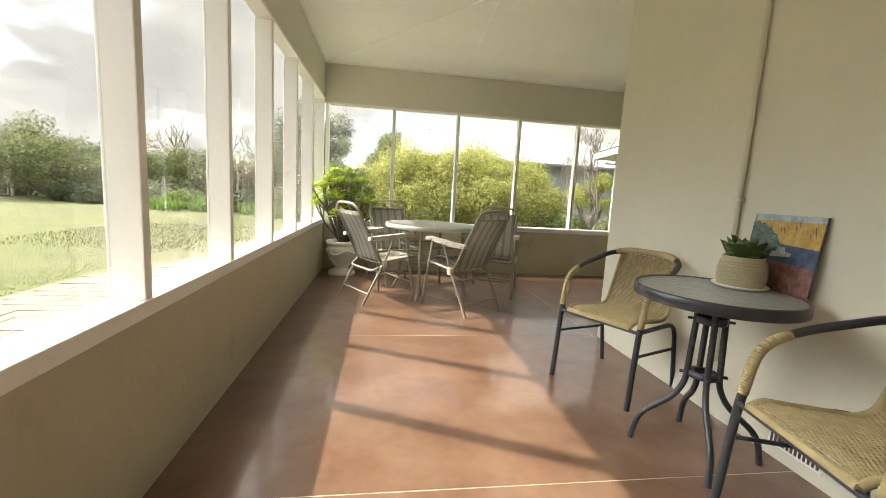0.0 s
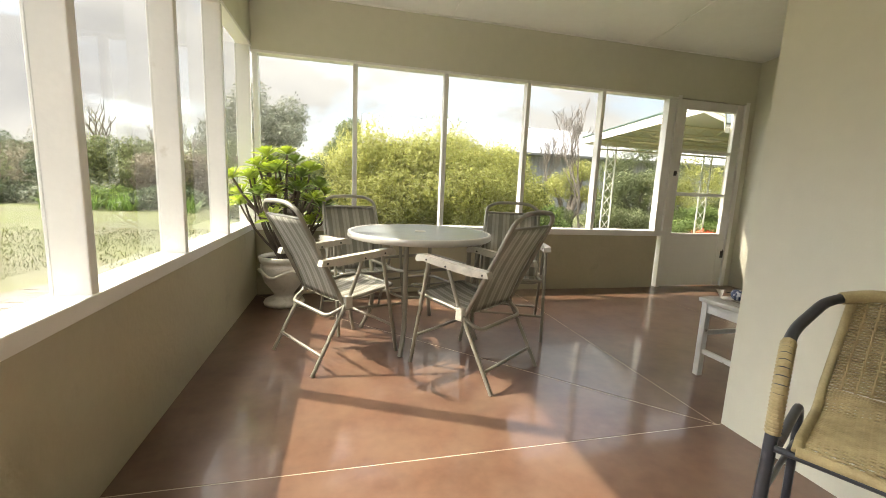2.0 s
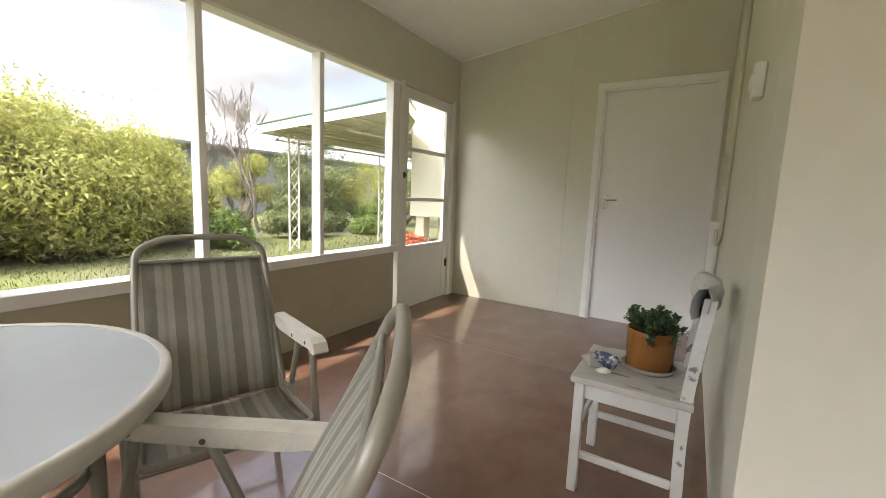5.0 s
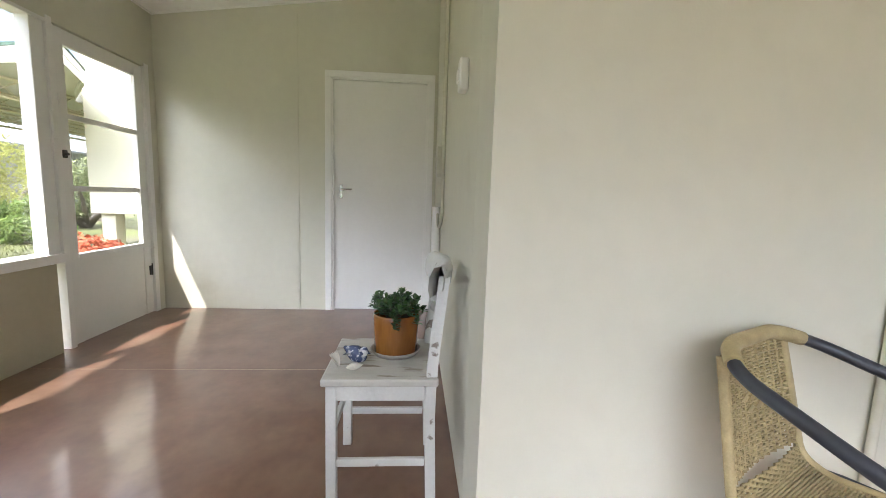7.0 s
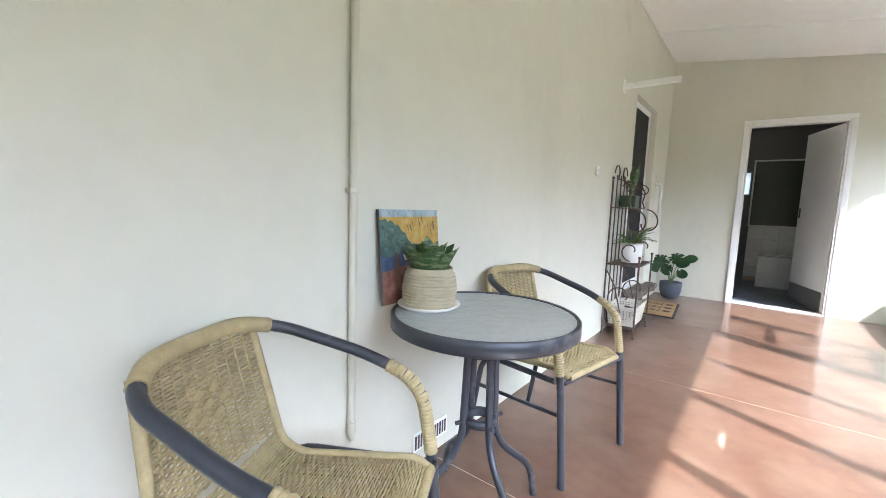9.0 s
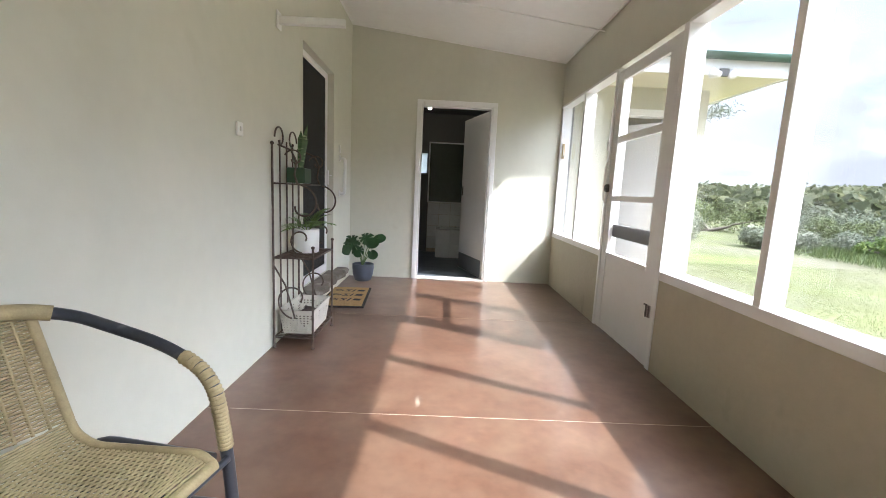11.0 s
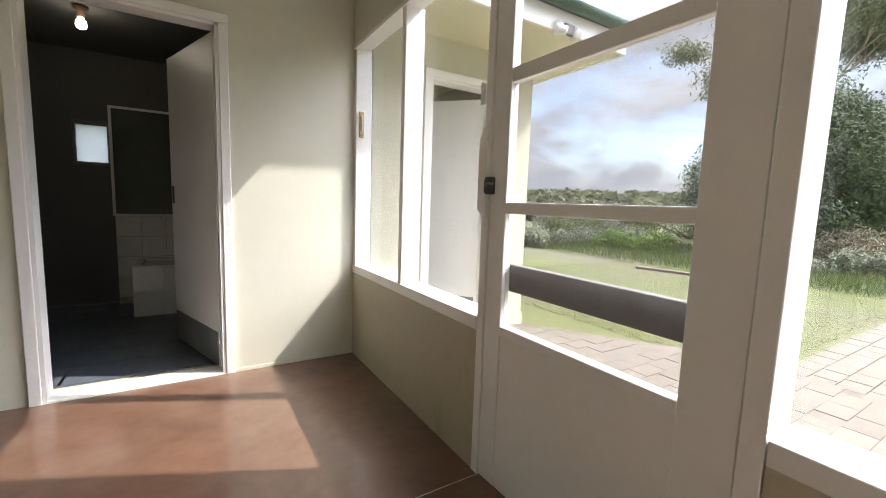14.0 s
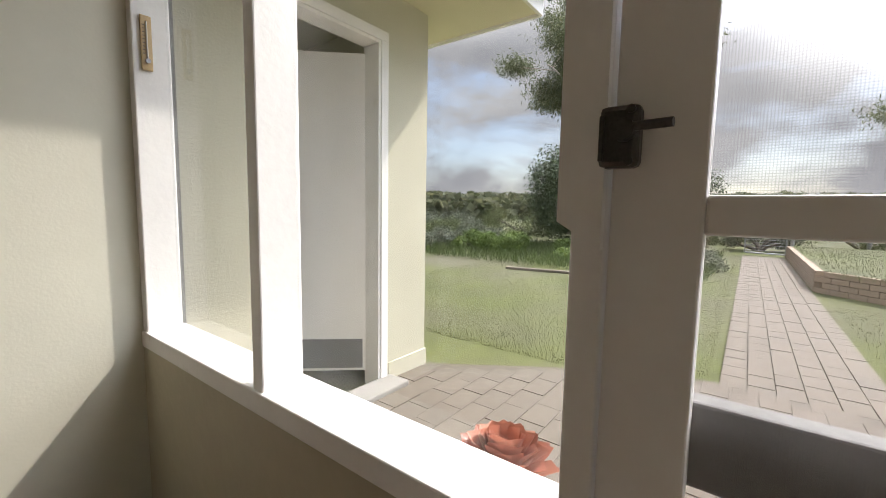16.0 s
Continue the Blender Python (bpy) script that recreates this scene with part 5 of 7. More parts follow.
for i in range(60):
    a, r = rnd.uniform(0, 6.28), 0.085 * math.sqrt(rnd.random())
    tip = Vector((r * 1.25 * math.cos(a), r * 1.25 * math.sin(a), rnd.uniform(0.165, 0.225) - 0.45 * r * (rnd.random() > 0.7)))
    st.tube([(r * 0.5 * math.cos(a), r * 0.5 * math.sin(a), 0.14), tip], 0.0025, 5)
    for k in range(13):
        ang, el = rnd.uniform(0, 6.28), rnd.uniform(-0.2, 1.3)
        w = Vector((math.cos(ang) * math.cos(el), math.sin(ang) * math.cos(el), math.sin(el)))
        blade(bd, tip - Vector((0, 0, 0.022 * rnd.random())), w, 0.026, 0.015, 0.2, 3, 0.15, lambda s: 0.4 + 0.9 * s if s < 0.75 else 4 * (1 - s) + 0.05)
part("leaves", bd, jade_leaf, pot, "small dark fleshy leaves")
part("stems", st, stem_brown, pot)
# ceramic bird ornaments
blue_white = material("blue_and_white_glaze", (0.46, 0.47, 0.49), 0.25, vary=0.1, tint=(0.05, 0.065, 0.12), tint_at=(0.40, 0.50), tint_scale=60)
shell_white = material("off_white_shell", (0.62, 0.58, 0.50), 0.5, vary=0.1, scale=40)


def bird(s, wing=True):
    bd = Build()
    bd.lathe([(0.0, -0.042), (0.014, -0.036), (0.027, -0.015), (0.030, 0.006), (0.022, 0.03), (0.012, 0.045), (0.006, 0.06), (0.0, 0.062)], 16, pose(0, 0, 0.03, -75, 0, 0) @ Matrix.Scale(s, 4))
    bd.lathe([(0.0, 0.02), (0.012, 0.014), (0.018, 0.0), (0.012, -0.014), (0.0, -0.018)], 12, pose(0, -0.03 * s, 0.045 * s) @ Matrix.Scale(s, 4))
    bd.tube([Vector((0, -0.045, 0.045)) * s, Vector((0, -0.062, 0.042)) * s], [0.005 * s, 0.0005], 6)
    if wing:
        for e in (-1, 1):
            blade(bd, Vector((e * 0.024, -0.01, 0.04)) * s, (e * 0.3, 1, -0.15), 0.05 * s, 0.026 * s, 0.1, 4)
    return bd


solid("bird_ornament", bird(1.0), blue_white, "blue and white ceramic bird ornament on the painted chair", "ornament", pose(2.195, 3.165, 0.4575, 0, 0, -30))
bd = Build()
for k in range(6):
    blade(bd, (0, 0, 0.0), (math.cos(k * 0.3 - 0.75) * 0.5, math.sin(k * 0.3 - 0.75) * 0.5, 0.8), 0.055, 0.016, 0.15, 5, 0.3)
solid("seashell", bd, shell_white, "ribbed off-white scallop shell on the painted chair", "shell", pose(2.15, 3.225, 0.459, 0, 0, 60))
bd = Build().lathe([(0.0, -0.03), (0.007, -0.022), (0.013, -0.004), (0.012, 0.010), (0.006, 0.022), (0.0, 0.034)], 10, pose(0, 0, 0.0125, 90, 0, 25))
solid("seashell", bd, shell_white, "small pale spiral shell on the painted chair", "shell", pose(2.125, 3.165, 0.459))

# snake plant in a ribbed pot, on the bistro table
ribbed = material("ribbed_beige_stoneware", (0.40, 0.345, 0.225), 0.55, vary=0.14, scale=9, bump=0.2, bump_scale=60, tint=(0.25, 0.19, 0.11), tint_at=(0.6, 0.78), tint_scale=8)
snake_leaf = material("banded_snake_plant_leaf", (0.05, 0.10, 0.03), 0.32, vary=0.5, scale=30, stretch=(0.4, 0.4, 2.2), translucent=0.1, tint=(0.22, 0.27, 0.13), tint_at=(0.52, 0.60), tint_scale=34)
plant = thing("potted_snake_plant", "dwarf snake plant in a ribbed beige pot on a white saucer", "potted plant", pose(1.60, 1.46, 0.7065) @ Matrix.Scale(0.98, 4))
part("saucer", Build().lathe([(0.0, 0.0), (0.085, 0.0), (0.108, 0.012), (0.106, 0.016), (0.085, 0.0065), (0.0, 0.0065)], 32), plastic, plant, "white saucer")
prof = [(0.0, 0.006), (0.07, 0.006)] + [(0.078 + 0.0020 * math.cos(math.pi * k / 2.0) - 0.004 * (k / 40) ** 3 + 0.005 * math.sin(k / 40 * 3.1), 0.012 + 0.096 * k / 40) for k in range(41)] + [(0.068, 0.112), (0.071, 0.122), (0.068, 0.126), (0.062, 0.123), (0.060, 0.10), (0.0, 0.10)]
part("pot", Build().lathe([(a * 1.12, b * 1.1) for a, b in prof], 40), ribbed, plant, "ribbed beige stoneware pot")
bd = Build()
for i in range(19):
    a, r, tilt = i * 2.4, 0.055 * math.sqrt((i + 1) / 19), 0.05 + 0.5 * i / 19 + rnd.uniform(-0.08, 0.08)
    w = Vector((math.cos(a) * math.sin(tilt), math.sin(a) * math.sin(tilt), math.cos(tilt)))
    blade(bd, (r * math.cos(a), r * math.sin(a), 0.105), w, rnd.uniform(0.10, 0.135), rnd.uniform(0.046, 0.058), 0.25, 6, 0.32, lambda s: 0.75 + 0.35 * math.sin(3 * s) if s < 0.7 else 3.55 * (1 - s) + 0.02)
part("leaves", bd, snake_leaf, plant, "banded dark green pointed leaves")

# painting leaning on the wall behind the pot
canvas = thing("painting", "small unframed landscape painting leaning on the wall", "painting", pose(1.706, 1.415, 0.7075, 0, 6.0, 0) @ Matrix.Scale(0.92, 4, (0, 1, 0)))


def paint_mat(name, colour, second):
    return material(name, colour, 0.45, vary=0.25, scale=25, bump=0.5, bump_scale=70, tint=second, tint_at=(0.45, 0.6), tint_scale=28)


part("board", Build().box((0, -0.165, 0), (0.012, 0.165, 0.32)), material("canvas_edge", (0.1, 0.09, 0.09), 0.8), canvas)
paint_ochre = paint_mat("paint_ochre", (0.26, 0.13, 0.03), (0.36, 0.22, 0.06))
regions = [("sky", (0.27, 0.36, 0.43), (0.4, 0.47, 0.5), [(-0.165, 0.295), (0.165, 0.295), (0.165, 0.32), (-0.165, 0.32)]),
           ("yellow_field", (0.44, 0.27, 0.04), (0.52, 0.36, 0.10), [(-0.165, 0.19), (0.03, 0.20), (0.10, 0.22), (0.165, 0.21), (0.165, 0.295), (-0.165, 0.295)]),
           ("blue_water", (0.035, 0.06, 0.13), (0.055, 0.10, 0.19), [(-0.165, 0.115), (0.05, 0.125), (0.165, 0.11), (0.165, 0.21), (0.10, 0.22), (0.03, 0.20), (-0.165, 0.19)]),
           ("brown_shore", (0.15, 0.06, 0.04), (0.24, 0.11, 0.08), [(-0.165, 0.0), (0.165, 0.0), (0.165, 0.11), (0.05, 0.125), (-0.165, 0.115)])]
for name, c1, c2, o in regions:
    part(name, Build().add([(-0.0015, y, z) for y, z in o] + [(0.0005, y, z) for y, z in o], [tuple(range(len(o))), tuple(range(len(o), 2 * len(o)))[::-1]]), paint_mat("paint_" + name, c1, c2), canvas)
greens = [paint_mat("paint_tree_%s" % w, c1, c2) for w, c1, c2 in (("dark", (0.035, 0.075, 0.065), (0.07, 0.12, 0.10)), ("mid", (0.075, 0.14, 0.115), (0.04, 0.08, 0.07)), ("pale", (0.13, 0.19, 0.15), (0.07, 0.12, 0.10)))]
crown = [(0.165, 0.16), (0.165, 0.285)] + [(0.15 - 0.155 * k / 12, 0.285 - 0.10 * (k / 12) ** 2.2 + 0.006 * math.sin(k * 2.3)) for k in range(13)] + [(0.03, 0.175), (0.07, 0.165), (0.12, 0.158)]
part("painted_tree", Build().add([(-0.0021, y, z) for y, z in crown], [tuple(range(len(crown)))]), greens[1], canvas)
for i in range(44):
    cy, rr = rnd.uniform(0.02, 0.152), rnd.uniform(0.005, 0.012)
    cz = rnd.uniform(0.175, 0.275 - 0.10 * (max(0.0, 0.15 - cy) / 0.155) ** 2.2)
    o = [(cy + rr * (1 + 0.3 * math.sin(3 * t + i)) * math.cos(t), cz + 0.7 * rr * (1 + 0.3 * math.sin(4 * t + i)) * math.sin(t)) for t in (k * 2 * math.pi / 9 for k in range(9))]
    part("brush_dab", Build().add([(-0.0024 - 0.00003 * i, y, z) for y, z in o], [tuple(range(9))]), greens[i % 3], canvas)
for i in range(14):
    cy, cz = rnd.uniform(-0.15, 0.03), rnd.uniform(0.215, 0.28)
    part("brush_stroke", Build().add([(-0.0024 - 0.0001 * i, cy, cz), (-0.0024, cy + 0.005, cz), (-0.0024, cy + 0.012, cz + 0.022), (-0.0024, cy + 0.007, cz + 0.024)], [(0, 1, 2, 3)]), greens[0] if i % 4 == 0 else paint_ochre, canvas)
part("painted_trunk", Build().add([(-0.0028, y, z) for y, z in ((0.07, 0.02), (0.10, 0.02), (0.095, 0.17), (0.08, 0.17))], [(0, 1, 2, 3)]), paint_mat("paint_trunk", (0.12, 0.06, 0.04), (0.2, 0.1, 0.06)), canvas)
part("painted_boat", Build().add([(-0.0028, y, z) for y, z in ((-0.05, 0.15), (0.045, 0.142), (0.055, 0.162), (0.02, 0.168), (0.015, 0.188), (-0.02, 0.185), (-0.025, 0.168), (-0.055, 0.165))], [tuple(range(8))]), paint_mat("paint_boat", (0.42, 0.46, 0.46), (0.6, 0.6, 0.58)), canvas)

# ---- wrought iron plant stand ----
iron = material("rusty_brown_iron", (0.10, 0.072, 0.055), 0.55, 0.5, vary=0.3, scale=40, bump=0.3, bump_scale=120, tint=(0.17, 0.13, 0.10), tint_at=(0.5, 0.7), tint_scale=25)
stand = thing("plant_stand", "tall wrought iron plant stand with scrolls and slatted shelves", "plant stand", pose(0, 0, 0))
SX0, SX1, SY0, SY1 = 1.485, 1.735, -1.50, -1.03
for x, y, h in ((SX0, SY0, 0.66), (SX0, SY1, 0.66), (SX1, SY0, 1.30), (SX1, SY1, 1.30)):
    post_ = part("post", Build().tube([(x, y, 0.0), (x, y, h)], 0.0075, 8), iron, stand)
    part("finial", Build().lathe([(0, -0.012), (0.012, -0.004), (0.012, 0.006), (0.0, 0.014)], 10, pose(x, y, h + 0.008)).lathe([(0.0, 0.0), (0.013, 0.0), (0.008, 0.012)], 10, pose(x, y, 0)), iron, post_)
for y in (-1.38, -1.27, -1.15):
    part("back_rod", Build().tube([(SX1, y, 0.06), (SX1, y, 1.34)], 0.0055, 6), iron, stand)


def scroll(cx, cz, r0, a0, turns, n=28, sign=1):
    return [(cx + r0 * (1 - 0.72 * k / n) * math.cos(a0 + sign * turns * 2 * math.pi * k / n), cz + r0 * (1 - 0.72 * k / n) * math.sin(a0 + sign * turns * 2 * math.pi * k / n)) for k in range(n + 1)]


for z, x0 in ((0.07, SX0), (0.595, SX0), (1.065, 1.58)):
    part("shelf_frame", Build().tube([(x0, SY0, z), (x0, SY1, z), (SX1, SY1, z), (SX1, SY0, z)], 0.006, 6, closed=True), iron, stand)
    for k in range(1, 16):
        y = SY0 + (SY1 - SY0) * k / 16
        part("slat", Build().tube([(x0, y, z), (SX1, y, z)], 0.0032, 5), iron, stand)
for y in (SY0, SY1):
    # big S scroll from the upper shelf down to the front post
    s1 = scroll(1.56, 0.935, 0.125, math.pi / 2, 0.72)
    bd = Build().tube([(x, y, z) for x, z in s1], 0.0062, 6)
    bd.tube([(x, y, z) for x, z in scroll(1.555, 0.72, 0.085, math.pi * 1.5, 0.8)], 0.0055, 6)
    bd.tube([(1.70, y, 1.30), (1.62, y, 1.27), (1.585, y, 1.20), (1.60, y, 1.12), (1.58, y, 1.065)], 0.0062, 6)
    bd.tube([(x, y, z) for x, z in scroll(1.60, 1.22, 0.06, 0.3, 0.9)], 0.005, 6)
    part("side_scroll", bd, iron, stand, "scrolled iron side")
    bd = Build().tube([(x, y, z) for x, z in scroll(1.60, 0.33, 0.13, -math.pi * 0.45, 0.8)], 0.0055, 6).tube([(SX1, y, 0.55), (1.66, y, 0.42), (1.60, y, 0.20)], 0.0055, 6)
    part("side_scroll", bd, iron, stand, "scrolled iron side")
for s in (-1, 1):
    c = (SY0 + SY1) / 2
    part("top_scroll", Build().tube([(SX1, c + s * (0.01 + yy - 1.50 + 0.1), zz) for yy, zz in scroll(1.50, 1.35, 0.085, 0.0, 0.9)], 0.0055, 6), iron, stand, "scrolled iron crest")

green_glaze = material("dark_green_glazed_pot", (0.035, 0.075, 0.03), 0.3, vary=0.15)
p = thing("potted_sansevieria", "snake plant in a square dark green pot", "potted plant", pose(1.655, -1.28, 1.073))
part("pot", Build().box((-0.06, -0.075, 0), (0.06, 0.075, 0.10), 0.008), green_glaze, p, "square dark green pot")
bd = Build()
for i in range(9):
    a = rnd.uniform(0, 6.28)
    blade(bd, (0.025 * math.cos(a), 0.04 * math.sin(a), 0.095), (0.2 * math.cos(a), 0.2 * math.sin(a), 1), rnd.uniform(0.12, 0.30), 0.038, 0.06, 8, 0.25, lambda s: 0.8 + 0.2 * math.sin(3 * s) if s < 0.75 else 4 * (1 - s) + 0.02)
part("leaves", bd, snake_leaf, p, "upright banded leaves")
palm_leaf = material("palm_leaf", (0.13, 0.22, 0.045), 0.45, vary=0.3, scale=20, translucent=0.35)
p = thing("potted_palm", "small feathery palm in a white cylinder pot", "potted plant", pose(1.61, -1.30, 0.60))
part("pot", Build().lathe([(0.0, 0.0), (0.075, 0.0), (0.082, 0.006), (0.084, 0.16), (0.08, 0.163), (0.076, 0.155), (0.074, 0.145), (0.0, 0.145)], 32), plastic, p, "white cylinder pot")
bd = Build()
for i in range(11):
    a, tilt = i * 0.571 + rnd.uniform(-0.2, 0.2), rnd.uniform(0.35, 1.15)
    d, q = Vector((math.cos(a) * math.sin(tilt), math.sin(a) * math.sin(tilt), math.cos(tilt))), Vector((0.015 * math.cos(a), 0.015 * math.sin(a), 0.15))
    L, pts = rnd.uniform(0.17, 0.25), []
    for k in range(15):
        pts.append(q.copy())
        q = q + d * L / 14
        d = (d - Vector((0, 0, 0.085))).normalized()
    bd.tube(pts, 0.0018, 4)
    for k in range(3, 15):
        t = (pts[k] - pts[k - 1]).normalized()
        for s in (-1, 1):
            w = t.cross(Vector((0, 0, 1))).normalized() * s + t * 0.8
            if pts[k].x + w.x * 0.06 + 1.61 < 1.75:
                blade(bd, pts[k], w, 0.075 * math.sin(math.pi * (0.25 + 0.7 * (k - 3) / 12)) + 0.02, 0.009, 0.35, 4, 0.15)
part("fronds", bd, palm_leaf, p, "arching green fronds")
basket_paint = material("chipped_cream_basket", (0.62, 0.58, 0.50), 0.5, vary=0.08, scale=12, tint=(0.25, 0.2, 0.16), tint_at=(0.66, 0.72), tint_scale=22)
basket = thing("perforated_basket", "cream perforated metal basket of driftwood on the lowest shelf", "basket", pose(1.605, -1.265, 0.076))
L0, L1, D0, D1, BH = 0.165, 0.20, 0.095, 0.115, 0.165


def perforated(a, b, c, d, nx, nz):
    """A sheet between four corners (low a, b; high d, c) with a grid of square holes through it."""
    bd = Build()
    a, b, c, d = map(Vector, (a, b, c, d))

    def at(u, v):
        return (a.lerp(b, u)).lerp(d.lerp(c, u), v)

    us = sorted([0.0, 1.0] + [(i + e) / nx for i in range(nx) for e in (0.28, 0.72)])
    vs = sorted([0.0, 1.0] + [0.08 + 0.76 * (j + e) / nz for j in range(nz) for e in (0.28, 0.72)])
    for i in range(len(us) - 1):
        for j in range(len(vs) - 1):
            if i % 2 == 1 and j % 2 == 1:
                continue
            bd.add([at(us[i], vs[j]), at(us[i + 1], vs[j]), at(us[i + 1], vs[j + 1]), at(us[i], vs[j + 1])], [(0, 1, 2, 3)])
    return bd


low = [(-D0, -L0, 0), (D0, -L0, 0), (D0, L0, 0), (-D0, L0, 0)]
high = [(-D1, -L1, BH), (D1, -L1, BH), (D1, L1, BH), (-D1, L1, BH)]
for i in range(4):
    j = (i + 1) % 4
    part("side_panel", perforated(low[i], low[j], high[j], high[i], 9 if i % 2 == 0 else 16, 7), basket_paint, basket, "perforated cream panel")
part("rim", Build().tube(high, 0.006, 6, closed=True), basket_paint, basket)
part("base", Build().box((-D0, -L0, 0.0), (D0, L0, 0.004)), basket_paint, basket)
part("handle", Build().tube(bend([(0.0, -L1, BH), (0.0, -L1 - 0.035, BH - 0.01), (0.0, -L1 - 0.035, BH - 0.05), (0.0, -L1 + 0.01, BH - 0.05)], 0.015), 0.004, 6), basket_paint, basket)
drift = material("dark_driftwood", (0.10, 0.075, 0.06), 0.85, vary=0.4, scale=18, bump=0.7, bump_scale=50)
for i in range(6):
    pts = [Vector((rnd.uniform(-0.05, 0.05), -0.13 + 0.05 * i + rnd.uniform(-0.03, 0.03), 0.045 + 0.03 * (i % 3))) + Vector((rnd.uniform(-0.02, 0.02), 0.035 * k - 0.05, 0.012 * math.sin(k + i))) for k in range(4)]
    solid("driftwood", Build().tube(pts, [0.012, 0.026, 0.022, 0.008], 7), drift, "dark gnarled driftwood lying in the basket", "driftwood", pose(1.605, -1.265, 0.076))

# monstera in a blue-grey pot
pot_blue = material("slate_blue_pot", (0.07, 0.08, 0.10), 0.55, vary=0.12, scale=8, bump=0.15, bump_scale=90)
monstera_leaf = material("monstera_leaf", (0.022, 0.06, 0.018), 0.3, vary=0.25, scale=14, translucent=0.12)
p = thing("potted_monstera", "young monstera with split leaves in a slate blue pot", "potted plant", pose(1.545, -3.10, 0))
part("pot", Build().lathe([(0.0, 0.0), (0.07, 0.0), (0.092, 0.012), (0.115, 0.08), (0.123, 0.15), (0.121, 0.195), (0.114, 0.198), (0.11, 0.18), (0.0, 0.165)], 32), pot_blue, p, "slate blue pot")
part("soil", Build().lathe([(0.0, 0.17), (0.1, 0.168)], 20), soil, p)


def split_leaf(bd, centre, out, face, size, splits):
    """A heart-shaped leaf with deep notches at its edge, as a fan of rounded lobes."""
    out, face = Vector(out).normalized(), Vector(face).normalized()
    side = out.cross(face).normalized()
    face = side.cross(out)
    n = 60
    rim = []
    for k in range(n):
        t = -math.pi + 2 * math.pi * k / n
        r = size * (0.62 + 0.20 * math.cos(t) + 0.10 * math.cos(2 * t) - (0.25 if abs(abs(t) - math.pi) < 0.25 else 0.0))
        if splits and 0.5 < abs(t) < 2.5 and (k % 7) in (3,):
            r *= 0.45
        rim.append(Vector(centre) + out * r * math.cos(t) + side * r * math.sin(t) + face * (-0.12 * r * r / size + 0.03 * size * math.sin(3 * t)))
    bd.add([Vector(centre)] + rim, [(0, 1 + k, 1 + (k + 1) % n) for k in range(n)])


bd, st = Build(), Build()
for (x, y, z), out, size, sp in (((-0.02, 0.03, 0.50), (-0.75, 0.3, -0.2), 0.10, True), ((0.10, 0.10, 0.43), (0.7, 0.6, -0.6), 0.12, True), ((0.13, -0.0, 0.46), (0.9, 0.1, -0.3), 0.11, True), ((-0.08, 0.02, 0.46), (-0.6, 0.5, -0.3), 0.09, False),
                                 ((0.04, 0.06, 0.37), (0.1, 0.5, -0.8), 0.075, True), ((-0.10, 0.03, 0.33), (-0.5, 0.6, -0.6), 0.07, False), ((-0.16, 0.02, 0.50), (-0.9, 0.2, 0.05), 0.075, False)):
    st.tube([(0.01, 0.0, 0.165), (x * 0.4, y * 0.4, 0.165 + (z - 0.165) * 0.6), (x, y, z)], 0.005, 6)
    split_leaf(bd, (x, y, z), out, (0.1, 0.75, 0.65), size * 1.42, sp)
part("leaves", bd, monstera_leaf, p, "broad split dark green leaves")
part("stems", st, material("green_stem", (0.12, 0.19, 0.06), 0.5), p)
part("pebbles", Build().lathe([(0, -0.008), (0.014, 0), (0, 0.01)], 8, pose(0.03, 0.05, 0.175)).lathe([(0, -0.008), (0.016, 0), (0, 0.01)], 8, pose(-0.03, 0.06, 0.175)).lathe([(0, -0.008), (0.012, 0), (0, 0.01)], 8, pose(0.0, 0.045, 0.178)), shell_white, p)

# coir doormat
coir = material("coir", (0.36, 0.235, 0.10), 0.95, vary=0.25, scale=60, bump=1.0, bump_scale=260)
black_rubber = material("black_rubber", (0.018, 0.017, 0.016), 0.85, vary=0.2, scale=60, bump=0.6, bump_scale=200)
mat_ = thing("doormat", "coir doormat with a black border and printed black pattern", "doormat", pose(1.555, -2.335, 0, 0, 0, 4))
part("backing", Build().box((-0.20, -0.36, 0.0), (0.20, 0.36, 0.012), 0.003), black_rubber, mat_, "black border")
part("coir_top", Build().box((-0.178, -0.338, 0.012), (0.178, 0.338, 0.017)), coir, mat_, "coir pile")
MARK_Z = 0.0178
for i in range(3):
    y = -0.2 + 0.17 * i
    flat = pose(0, y, MARK_Z)
    strokes = [[(-0.15, -0.03), (-0.085, -0.036), (-0.07, 0.03), (-0.14, 0.034)], [(-0.062, -0.045), (-0.045, -0.045), (-0.02, 0.045), (-0.038, 0.045)],
               [(-0.02, -0.04), (0.04, -0.032), (0.04, -0.016), (-0.016, -0.022)], [(0.02, -0.02), (0.04, -0.02), (0.008, 0.026), (-0.012, 0.026)], [(-0.012, 0.02), (0.05, 0.026), (0.048, 0.042), (-0.008, 0.036)],
               [(0.056, -0.012), (0.07, -0.018), (0.085, 0.03), (0.072, 0.034)]]
    for o in strokes:
        part("printed_mark", Build().add([flat @ Vector((a, b, 0)) for a, b in o], [(0, 1, 2, 3)]), black_rubber, mat_)
    part("printed_mark", Build().lathe([(0.55, 0.0), (1.0, 0.0)], 20, pose(0.112, y - 0.006, MARK_Z) @ Matrix.Diagonal((0.033, 0.027, 1, 1))), black_rubber, mat_)


